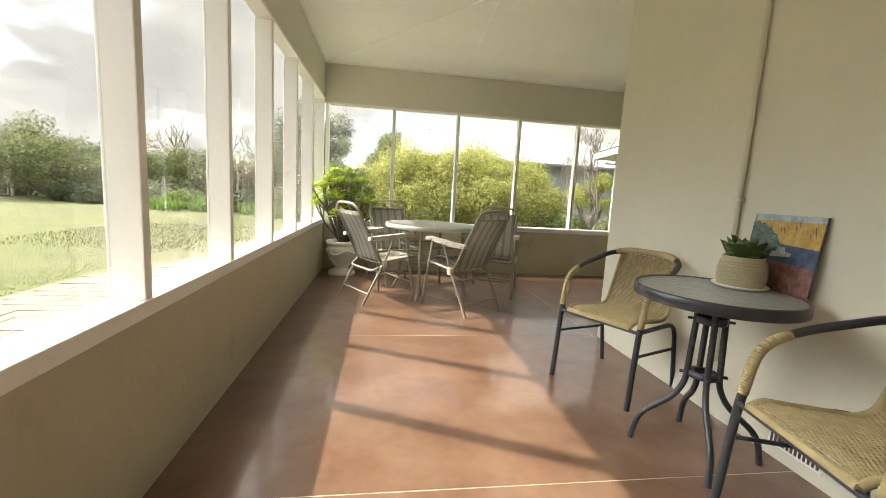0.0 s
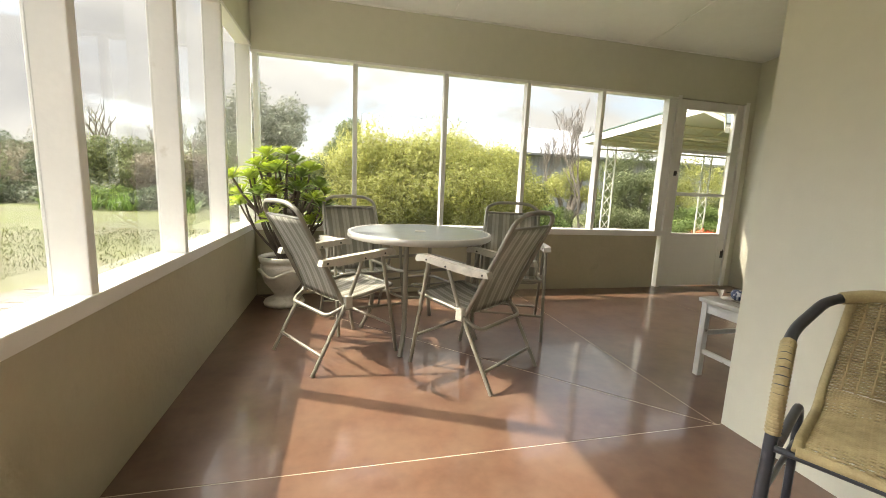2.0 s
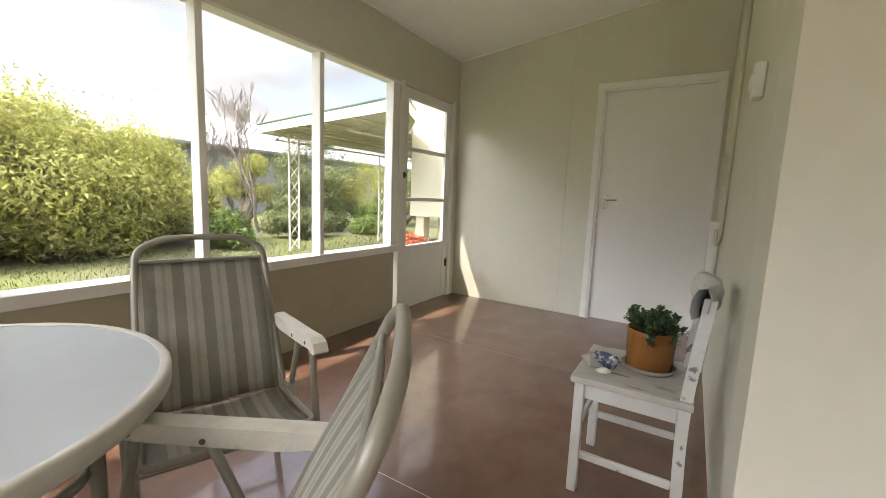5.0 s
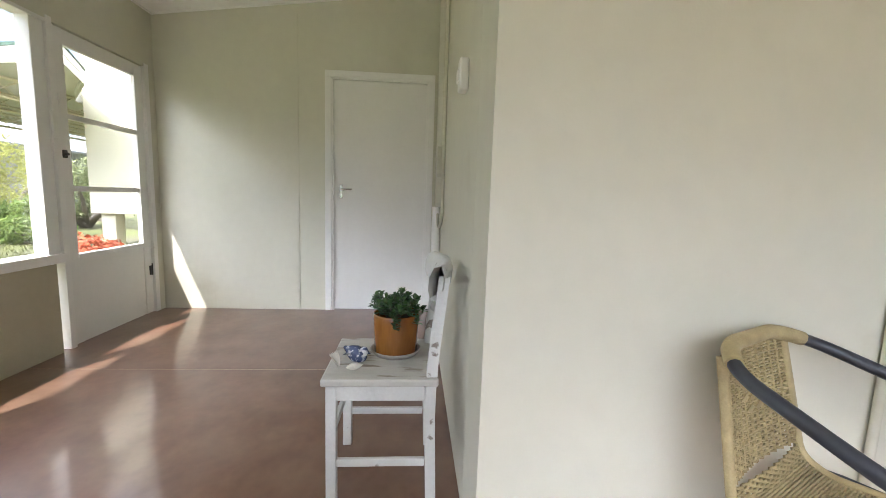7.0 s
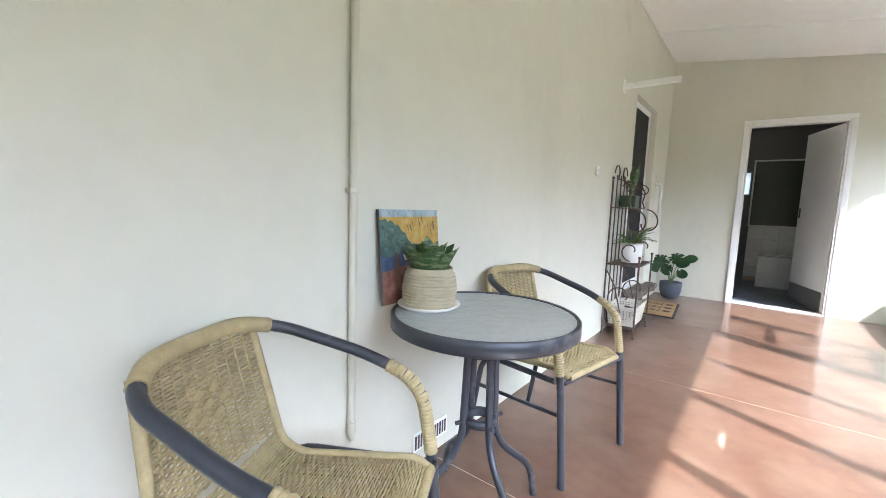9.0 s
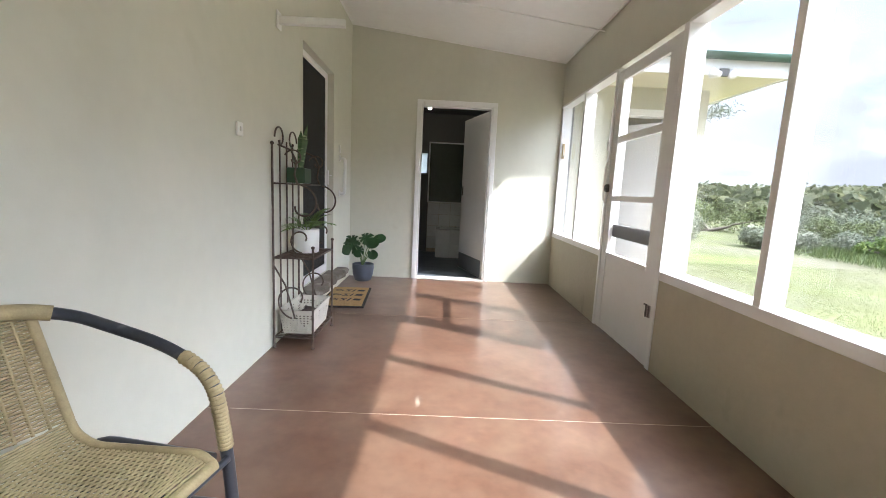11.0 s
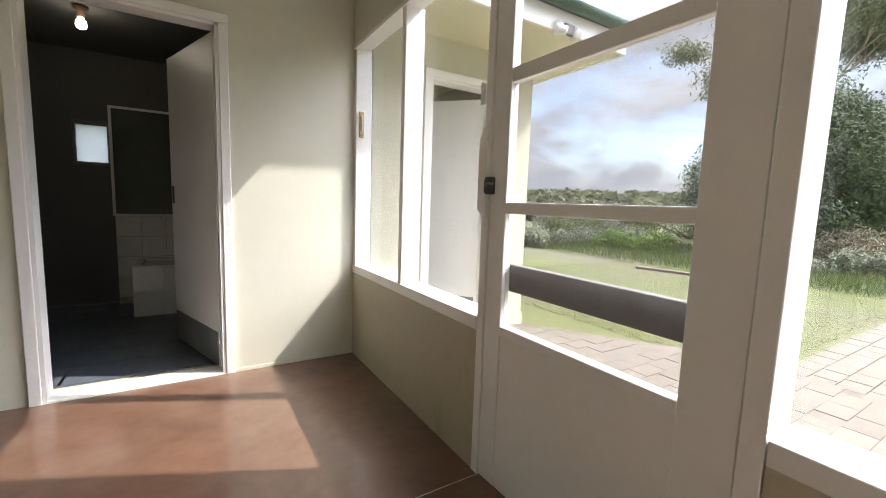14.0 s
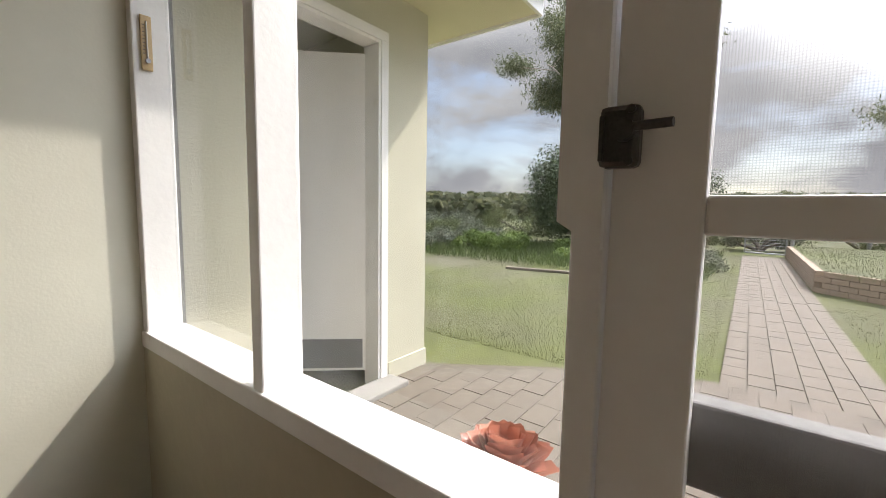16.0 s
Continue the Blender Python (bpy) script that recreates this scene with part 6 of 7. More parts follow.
# ---- outside: outbuilding at the south-west ----
gutter_green = material("dark_green_gutter", (0.045, 0.085, 0.06), 0.4, vary=0.1)
soffit_cream = material("cream_soffit", (0.66, 0.62, 0.44), 0.6, vary=0.05)
concrete = material("grey_concrete", (0.26, 0.245, 0.22), 0.85, vary=0.15, scale=6, bump=0.4, bump_scale=50)
OY, OX = -3.60, -2.52
ob = thing("outbuilding", "cream rendered outbuilding with an open white door and green gutter", "outbuilding", pose(0, 0, 0))
part("wall", Build().box((OX, OY - 0.12, GROUND), (-2.06, OY, 2.44)).box((-1.40, OY - 0.12, GROUND), (-0.765, OY, 2.44)).box((-2.06, OY - 0.12, 2.10), (-1.40, OY, 2.44)).box((OX, -7.5, GROUND), (OX + 0.12, OY - 0.12, 2.44)).box((-0.86, -7.5, GROUND), (-0.855, OY - 0.12, 2.44)), cream_render, ob, "cream rendered wall")
part("soffit", Build().box((-2.92, -8, 2.42), (-1.12, -2.95, 2.45)), soffit_cream, ob, "cream lined eave")
part("fascia", Build().box((-2.94, -2.95, 2.40), (-1.12, -2.925, 2.56), 0.003).box((-2.945, -8, 2.40), (-2.92, -2.95, 2.56)), white_paint, ob, "white fascia board")
part("roof", Build().box((-3.0, -8, 2.58), (-1.12, -2.9, 2.62)), gutter_green, ob)
gut = Build()
rows = [[(x, -2.925 + 0.055 + 0.06 * math.cos(a), 2.60 + 0.06 * math.sin(a)) for a in (math.pi + math.pi * k / 8 for k in range(9))] for x in (-3.02, -2.2, -1.12)]
gut.sheet(rows, 0.004)
gut.box((-3.03, -2.93, 2.53), (-2.99, -2.80, 2.62))
part("gutter", gut, gutter_green, ob, "dark green gutter")
fr = Build()
for lo, hi in (((-2.11, 0, GROUND), (-2.05, 0.02, 2.10)), ((-1.41, 0, GROUND), (-1.35, 0.02, 2.10)), ((-2.11, 0, 2.10), (-1.35, 0.02, 2.16)), ((-2.05, -0.12, GROUND), (-2.03, 0.012, 2.10)), ((-1.43, -0.12, GROUND), (-1.41, 0.012, 2.10)), ((-2.03, -0.12, 2.08), (-1.43, 0.012, 2.10))):
    fr.box((lo[0], OY + lo[1], lo[2]), (hi[0], OY + hi[1], hi[2]), 0.003)
part("door_frame", fr, white_paint, ob, "white door frame")
leaf = part("door", Build().box((0, -0.035, 0.0), (0.62, 0.0, 2.07), 0.003), door_paint, ob, "white door standing open", pose(-2.03, OY - 0.11, -0.03, 0, 0, -48))
part("kick_plate", Build().box((0.02, 0.0, 0.02), (0.6, 0.004, 0.22)), kick_grey, leaf)
part("inner_wall", Build().box((-2.4, -6.4, GROUND), (-0.87, -6.3, 2.42)), cream_render, ob)
part("step", Build().box((-2.15, OY, GROUND), (-1.3, OY + 0.18, GROUND + 0.06), 0.01), concrete, ob, "low concrete step")
part("plinth", Build().box((OX - 0.012, OY, GROUND), (-2.13, OY + 0.012, GROUND + 0.14)), cream_render, ob)
fl = thing("flood_light", "twin outdoor flood lamp under the outbuilding eave", "flood light", pose(-2.2, -2.915, 2.40))
part("mount", Build().box((-0.05, 0, -0.02), (0.05, 0.03, 0.06), 0.006), metal_dark, fl)
for s in (-1, 1):
    part("lamp_head", Build().lathe([(0.0, 0.0), (0.03, 0.0), (0.034, 0.03), (0.055, 0.085), (0.052, 0.09), (0.0, 0.075)], 18, pose(0.06 * s, 0.05, -0.01, 70, 0, 35 * s)), plastic, fl, "clear lamp")

# ---- outside: paving ----
paver = material("pale_terracotta_paver", (0.135, 0.112, 0.085), 0.85, vary=0.12, scale=8, bump=0.25, bump_scale=80, tint=(0.115, 0.098, 0.076), tint_at=(0.5, 0.75), tint_scale=5, random_tone=0.08)
sand_bed = material("sandy_joints", (0.11, 0.093, 0.072), 0.95, vary=0.2, scale=20)


def paved_edge(y):
    """How far west the paving reaches at y."""
    if y < -1.8:
        return -3.6 + 0.52 * max(0.0, -1.8 - y) ** 1.25
    if y > 4.0:
        return -3.25 + 0.11 * (y - 4.0) ** 2
    return -3.55 + 0.3 * min(1.0, max(0.0, (y + 0.5) / 4.5))


paving = setting("pavement", Build().prism([(-0.78, -3.58), (-0.78, 6.7)] + [(paved_edge(y) + 0.02, y) for y in (6.6, 6, 5.4, 4.8, 4.2, 3, 1.5, 0, -0.9, -1.8, -2.2, -2.6, -3.0, -3.4)][:] + [(-2.55, -3.58)], GROUND - 0.05, GROUND + 0.0235), sand_bed, "brick paved terrace along the verandah")
setting("path", Build().box((-14.6, -1.78, GROUND - 0.05), (-3.3, -0.86, GROUND + 0.012)), sand_bed, "brick paved garden path")
PL, PW = 0.235, 0.155
near_me = Build().box((0.002, 0.002, 0), (PL - 0.002, PW - 0.002, 0.027), 0.002).mesh("paver", paver)
far = Build()
count = 0
for j in range(70):
    for i in range(18):
        x, y = -0.80 - PL * (i + 1) + (PL / 2 if j % 2 else 0), -3.58 + PW * j
        if x + PL > -0.785 or x < paved_edge(y + PW / 2):
            continue
        if y < -0.45 and count < 290 and not (y < OY + 0.2 and x > -2.2):
            b = new("paver", near_me)
            b.parent = paving
            b.matrix_basis = pose(x, y, GROUND + 0.0 + rnd.uniform(-0.002, 0.002), rnd.uniform(-0.4, 0.4), rnd.uniform(-0.4, 0.4), rnd.uniform(-0.6, 0.6))
            count += 1
        else:
            h = GROUND + 0.03 + rnd.uniform(-0.002, 0.002)
            far.box((x + 0.004, y + 0.004, GROUND), (x + PL - 0.004, y + PW - 0.004, h))
for i in range(46):
    for j in range(6):
        x, y = -3.5 - PL * (i + 1) + (PL / 2 if j % 2 else 0), -1.78 + PW * j
        far.box((x + 0.003, y + 0.003, GROUND), (x + PL - 0.003, y + PW - 0.003, GROUND + 0.026 + rnd.uniform(-0.002, 0.002)))
tagged(part("pavers", far, paver, paving), "rows of pale terracotta pavers", "", "", "stuff")

# ---- outside: raised lawn behind a low brick wall ----
brick = material("garden_brick", (0.33, 0.255, 0.185), 0.85, vary=0.15, scale=10, bump=0.4, bump_scale=60, random_tone=0.18)
grass_soil = lawn_soil
bed = thing("raised_lawn", "raised lawn held by a low brick retaining wall", "raised lawn", pose(0, 0, 0))
part("turf", Build().prism([(-15.0, -0.72), (-8.75, -0.72), (-7.6, 0.5), (-7.6, 5.0), (-15.0, 5.0)], GROUND - 0.02, 0.22), grass_soil, bed, "green turf")
runs = [((-15.0, -0.82), (-8.7, -0.82)), ((-8.7, -0.82), (-7.5, 0.45)), ((-7.5, 0.45), (-7.5, 5.0))]
bd = Build()
for (x0, y0), (x1, y1) in runs:
    L = math.hypot(x1 - x0, y1 - y0)
    m = pose(x0, y0, 0, 0, 0, math.degrees(math.atan2(y1 - y0, x1 - x0)))
    for c in range(4):
        k = int(L / 0.24)
        for i in range(k):
            off = 0.12 if c % 2 else 0
            bd.box((i * 0.24 + off + 0.005, 0, GROUND + c * 0.086), (min(L, i * 0.24 + off + 0.235), 0.11, GROUND + c * 0.086 + 0.078), 0, m)
part("brick_wall", bd, brick, bed, "low brick retaining wall")

# ---- outside: grass, shrubs and trees ----
grass_mat = leaf_material("grass_blade", (0.075, 0.112, 0.027), (0.14, 0.16, 0.056), 0.3, 0.6)
gm = leaf_material("straw_and_green_grass", (0.080, 0.095, 0.018), (0.125, 0.118, 0.042), 0.3, 0.6)


def grass(name, label, k, sample, length, width, mat):
    pts = sample(k)
    up = np.tile(np.array([[0.0, 0.0, 1.0]]), (len(pts), 1))
    side = rng.normal(size=(len(pts), 3))
    side[:, 2] = 0
    me = leaf_mesh(name, mat, pts, side / (np.linalg.norm(side, axis=1, keepdims=True) + 1e-6), length, width, rng, 0.0, up * 1.2)
    return tagged(new(name, me), label, "grass", "", "stuff")


def west_lawn(k):
    r = rng.random((k, 2))
    x = -3.2 - 9.0 * r[:, 0] ** 1.5
    y = -6.5 + 22.0 * r[:, 1]
    keep = (x < np.where(y < -1.8, -2.4 - 0.0 * y, -3.3)) & ~((y > -1.85) & (y < -0.75)) & ~((x < -7.4) & (y > -0.8) & (y < 5))
    edge = np.array([paved_edge(v) for v in y])
    keep &= x < edge - 0.01
    return np.stack([x, y, np.full(k, GROUND)], 1)[keep]


grass("lawn_grass", "short patchy lawn grass, part straw coloured", 150000, west_lawn, 0.014, 0.006, gm)
grass("lawn_grass", "short green grass on the raised lawn", 14000, lambda k: np.stack([-15 + 7.3 * rng.random(k), -0.7 + 5.6 * rng.random(k), np.full(k, 0.215)], 1), 0.03, 0.009, grass_mat)
grass("bed_grass", "long green grass and weeds in the garden bed", 16000, lambda k: np.stack([-8.2 - 5.5 * rng.random(k), -10.5 + 8.3 * rng.random(k), np.full(k, GROUND)], 1), 0.24, 0.014, grass_mat)
grass("north_grass", "thin grass before the hedge", 14000, lambda k: np.stack([-6 + 16 * rng.random(k), 6.8 + 4.0 * rng.random(k), np.full(k, GROUND)], 1), 0.05, 0.012, gm)


def crown_points(k, blobs, thin=0.35):
    """Points in the outer part of overlapping lumpy balls (x, y, z, rx, rz), with outward normals."""
    pts, nrm = [], []
    w = np.array([b[3] ** 2 for b in blobs])
    pick = rng.choice(len(blobs), k, p=w / w.sum())
    d = rng.normal(size=(k, 3))
    d /= np.linalg.norm(d, axis=1, keepdims=True)
    b = np.array(blobs)[pick]
    lump = 1 + 0.16 * np.sin(d[:, 0] * 7 + pick) * np.sin(d[:, 1] * 6 + 2 * pick) + 0.10 * np.sin(d[:, 2] * 13 + d[:, 0] * 9)
    r = (1 - thin * rng.random(k) ** 1.6) * lump
    p = b[:, :3] + d * np.stack([b[:, 3], b[:, 3], b[:, 4]], 1) * r[:, None]
    keep = p[:, 2] > GROUND + 0.03
    return p[keep], d[keep]


def random_blobs(x, y, z0, spread, height, n, r):
    out = []
    for i in range(n):
        a, q = rnd.uniform(0, 6.28), spread * math.sqrt(rnd.random())
        h = z0 + (height - r) * (0.25 + 0.75 * rnd.random()) * (1 - 0.45 * (q / max(spread, 1e-3)) ** 2)
        rr = r * rnd.uniform(0.65, 1.15)
        out.append((x + q * math.cos(a), y + q * math.sin(a), h, rr, rr * rnd.uniform(0.75, 1.0)))
    return out


def limbs(bd, root, tips, r0, wobble=0.15):
    for tip in tips:
        root_, tip = Vector(root), Vector(tip)
        n = 7
        pts = [root_.lerp(tip, k / n) + Vector((math.sin(k * 1.7 + tip.x), math.cos(k * 1.3 + tip.y), 0)) * wobble * math.sin(math.pi * k / n) * 0.5 for k in range(n + 1)]
        bd.tube(pts, [r0 * (1 - 0.8 * k / n) for k in range(n + 1)], 6)


bark = material("grey_bark", (0.15, 0.125, 0.10), 0.9, vary=0.3, scale=9, bump=0.8, bump_scale=25)
pale_bark = material("smooth_pale_bark", (0.36, 0.31, 0.26), 0.8, vary=0.25, scale=4, bump=0.4, bump_scale=14, tint=(0.2, 0.15, 0.11), tint_at=(0.55, 0.7), tint_scale=3)
LEAF = {
    "wattle": leaf_material("yellow_green_leaf", (0.31, 0.32, 0.085), (0.48, 0.47, 0.17), 0.55),
    "olive": leaf_material("olive_leaf", (0.11, 0.135, 0.05), (0.21, 0.23, 0.09), 0.3),
    "dark": leaf_material("dark_green_leaf", (0.05, 0.075, 0.03), (0.11, 0.145, 0.055), 0.25),
    "grey": leaf_material("grey_green_leaf", (0.16, 0.175, 0.115), (0.28, 0.29, 0.21), 0.25),
    "gum": leaf_material("gum_leaf", (0.12, 0.14, 0.07), (0.22, 0.23, 0.13), 0.3),
    "fresh": leaf_material("fresh_green_leaf", (0.11, 0.17, 0.035), (0.22, 0.28, 0.065), 0.4),
    "dry": leaf_material("dry_brown_leaf", (0.17, 0.14, 0.09), (0.28, 0.24, 0.16), 0.2),
}


def shrub(x, y, spread, height, leaf, k, label, size=0.09, width=0.035, lumps=9, name="shrub", r=None, group=""):
    t = thing(name, label, "shrub" if name == "shrub" else "tree", pose(0, 0, 0), group)
    blobs = random_blobs(x, y, GROUND, spread, height - GROUND, lumps, r or max(0.28, min(spread, height) * 0.42))
    pts, nrm = crown_points(k, blobs)
    ob = new("crown", leaf_mesh("crown", LEAF[leaf], pts, nrm, size, width, rng, 0.2))
    ob.parent = t
    bd = Build()
    limbs(bd, (x, y, GROUND), [(b[0], b[1], b[2]) for b in blobs[:7]], 0.05 + 0.02 * height)
    part("trunk", bd, bark, t, "branching woody stems")
    return t


# the yellow-green hedge north of the windows
hedges = []
for x, y, s, h, leaf, k in ((0.75, 12.2, 1.25, 2.65, "wattle", 45000), (2.55, 12.0, 1.35, 2.85, "wattle", 50000), (4.2, 12.1, 1.0, 2.4, "wattle", 30000), (1.65, 11.6, 0.9, 2.3, "wattle", 30000), (3.4, 11.7, 0.9, 2.2, "wattle", 26000)):
    hedges.append((shrub(x, y, s, h, leaf, k, "dense yellow-green flowering garden shrub", 0.10, 0.034, 40, r=0.55), x, y, s, h))
shrub(5.5, 12.4, 0.8, 1.5, "olive", 12000, "loose green garden shrub beside the hedge", 0.08, 0.03)
shrub(-1.0, 12.5, 1.1, 2.1, "olive", 22000, "olive green garden shrub beside the hedge", 0.08, 0.028, 12)
shrub(5.2, 10.9, 0.45, 0.75, "fresh", 4000, "low bright green shrub", 0.09, 0.04)
shrub(-2.4, 14.5, 1.2, 1.5, "olive", 11000, "olive green shrub in the back garden", 0.09, 0.03)
shrub(0.2, 27.0, 1.9, 5.4, "olive", 26000, "rounded olive green tree behind the garden", 0.18, 0.07, 26, "tree", 0.9)
shrub(-4.2, 24.5, 2.4, 6.4, "grey", 30000, "loose grey-green tree behind the garden", 0.2, 0.05, 34, "tree", 0.85)
shrub(7.6, 11.4, 0.8, 1.0, "olive", 8000, "green shrub beyond the carport", 0.08, 0.03)
shrub(8.9, 12.6, 1.0, 2.1, "olive", 10000, "green shrub beyond the carport", 0.09, 0.035)
shrub(7.3, 13.6, 0.9, 2.7, "wattle", 7000, "thin yellow-green shrub beyond the carport", 0.08, 0.03, 9)
shrub(9.8, 13.4, 1.3, 3.5, "olive", 13000, "loose olive green tree beyond the carport", 0.09, 0.03, 16, "tree", 0.6)
shrub(11.6, 13.2, 1.3, 3.1, "wattle", 12000, "thin yellow-green shrub beyond the carport", 0.08, 0.03, 14)
shrub(10.4, 11.3, 0.7, 0.95, "fresh", 6000, "low bright green shrub", 0.12, 0.03)
shrub(13.2, 12.4, 1.2, 2.3, "olive", 10000, "green shrub beyond the carport", 0.09, 0.035, 12)
shrub(15.6, 13.6, 1.5, 2.8, "olive", 10000, "green shrub beyond the carport", 0.09, 0.035, 12)
shrub(9.6, 10.8, 0.5, 0.65, "fresh", 3500, "strappy bright green plant", 0.16, 0.03)


def shoots(parent, x, y, s, h, n, leaf):
    """Upright leafy shoots that break a shrub's outline."""
    pts = []
    for i in range(n):
        a, q = rnd.uniform(0, 6.28), s * math.sqrt(rnd.random())
        L, d = rnd.uniform(0.25, 0.6), Vector((rnd.uniform(-0.3, 0.3), rnd.uniform(-0.3, 0.3), 1))
        root = Vector((x + q * math.cos(a), y + q * math.sin(a), GROUND + h * (1 - 0.4 * (q / s) ** 2) - 0.35))
        pts += [root + d * (L * k / 16) + Vector((rnd.uniform(-0.02, 0.02), rnd.uniform(-0.02, 0.02), 0)) for k in range(16)]
    pts = np.array([p[:] for p in pts])
    ob = new("shoots", leaf_mesh("shoots", LEAF[leaf], pts, rng.normal(size=pts.shape), 0.09, 0.022, rng, -0.6))
    ob.parent = parent


for ob_, x, y, s, h in hedges:
    shoots(ob_, x, y, s, h, 150, "wattle")

# west boundary
for i, (x, y, s, h, leaf) in enumerate(((-13.0, 18.6, 1.9, 3.7, "olive"), (-15.8, 21.0, 1.8, 3.4, "olive"), (-10.0, 20.2, 1.4, 2.4, "dark"), (-7.9, 19.4, 1.4, 2.9, "olive"), (-6.0, 18.6, 1.3, 2.2, "dry"), (-9.0, 18.0, 1.1, 1.1, "grey"),
                                        (-11.4, 18.0, 1.1, 0.9, "dark"), (-4.6, 20.5, 1.5, 3.0, "olive"), (-3.0, 18.0, 1.2, 1.9, "dry"), (-5.5, 16.6, 1.0, 0.8, "dark"), (-18.5, 20.5, 2.0, 3.0, "olive"), (-7.3, 16.6, 0.8, 0.7, "fresh"),
                                        (-12.5, 24.0, 2.6, 3.4, "dry"), (-8.0, 25.0, 2.6, 3.2, "grey"), (-17.5, 26.0, 2.6, 4.0, "dark"))):
    shrub(x, y, s, h, leaf, 16000 if h > 1.5 else 7000, "bushy %s shrub along the garden boundary" % {"wattle": "yellow-green", "olive": "olive green", "dark": "dark green", "dry": "dry brown", "grey": "grey-green", "fresh": "bright green"}[leaf], 0.12, 0.05, 26)
# south-west garden
shrub(-14.4, -5.2, 2.3, 5.3, "dark", 90000, "large dense dark green garden shrub", 0.11, 0.045, 60, "shrub", 0.95)
shrub(-12.6, -3.4, 0.9, 1.1, "dry", 6000, "low twiggy flowering shrub", 0.08, 0.03)
shrub(-10.6, -3.0, 0.9, 0.55, "grey", 6000, "low grey-green ground cover", 0.07, 0.03)
for i, (x, y, s, h, leaf) in enumerate(((-10.3, -7.6, 1.0, 0.7, "fresh"), (-11.6, -9.4, 1.2, 0.9, "grey"), (-9.0, -9.8, 1.0, 0.6, "grey"), (-12.8, -11.6, 1.5, 1.1, "olive"), (-9.3, -4.6, 0.8, 0.35, "fresh"), (-11.2, -5.2, 0.9, 0.45, "fresh"),
                                        (-15.0, -14.0, 2.0, 1.6, "grey"), (-11.0, -16.0, 1.8, 1.7, "olive"), (-7.0, -13.0, 1.3, 1.2, "grey"), (-19.0, -10.5, 2.2, 2.0, "olive"), (-8.3, -17.5, 1.8, 2.0, "dry"), (-20.0, 1.5, 2.2, 2.6, "olive"),
                                        (-17.0, -1.4, 0.9, 1.2, "grey"), (-22.0, 6.0, 2.4, 3.4, "dark"), (-20.5, -2.6, 1.6, 1.8, "olive"), (-24.0, 12.0, 2.6, 3.6, "olive"))):
    shrub(x, y, s, h, leaf, 7000, "garden bed shrub in %s leaf" % {"olive": "olive green", "grey": "grey-green", "fresh": "bright green", "dark": "dark green", "dry": "dry brown"}[leaf], 0.11, 0.04, 10)
for x, y, w in ((-7.6, -5.6, 1.5), (-9.4, -4.3, 1.6)):
    solid("garden_edging", Build().box((0, 0, 0), (0.10, w, 0.05), 0.01), bark, "low weathered timber log edging the garden bed", "garden edging", pose(x, y, GROUND, 0, 0, 12), "bed edgings")


def gum_tree(x, y, h, spread, k, label, lean=(0, 0)):
    """A tall open eucalypt: forking pale limbs with clumps of hanging leaves at the ends."""
    t = thing("eucalyptus_tree", label, "tree", pose(0, 0, 0))
    bd, tips = Build(), []
    base = Vector((x, y, GROUND))

    def grow(p, d, length, r, depth):
        n, pts = 5, [p.copy()]
        q = p.copy()
        for i in range(n):
            d = (d + Vector((rnd.uniform(-0.16, 0.16), rnd.uniform(-0.16, 0.16), rnd.uniform(-0.05, 0.10)))).normalized()
            q = q + d * length / n
            pts.append(q.copy())
        bd.tube(pts, [r * (1 - 0.35 * i / n) for i in range(n + 1)], 7 if depth < 2 else 5, caps=False)
        if depth >= 4:
            tips.append((q, pts[2]))
            return
        for i in range(3 if depth else 4):
            a = rnd.uniform(0, 6.28)
            tilt = rnd.uniform(0.5, 1.15)
            nd = (d + Vector((math.cos(a), math.sin(a), 0.1)) * tilt).normalized()
            grow(pts[rnd.choice((3, 4, 5))], nd, length * rnd.uniform(0.6, 0.8), r * 0.55, depth + 1)

    grow(base, Vector((lean[0], lean[1], 1)).normalized(), h * 0.36, 0.014 * h, 0)
    part("trunk", bd, pale_bark, t, "smooth pale forking trunk")
    pts = []
    for q, p in tips:
        m = max(3, k // len(tips))
        c = rng.normal(size=(m, 3)) * np.array([[0.40, 0.40, 0.22]]) * spread
        pts.append(np.array(q) + c)
    pts = np.concatenate(pts)
    ob = new("crown", leaf_mesh("crown", LEAF["gum"], pts, rng.normal(size=(len(pts), 3)), 0.22, 0.05, rng, 1.2))
    ob.parent = t
    return t


gum_tree(-20.5, -7.0, 13.5, 1.15, 60000, "tall eucalyptus with pale forking limbs", (0.05, 0.05))
gum_tree(-13.0, -24.0, 11.0, 1.2, 16000, "tall thin eucalyptus beyond the garden", (0.0, 0.0))
gum_tree(-33.0, 6.0, 10.0, 1.2, 14000, "distant eucalyptus beyond the garden path")


grey_twig = material("grey_twig", (0.20, 0.17, 0.145), 0.9, vary=0.2)


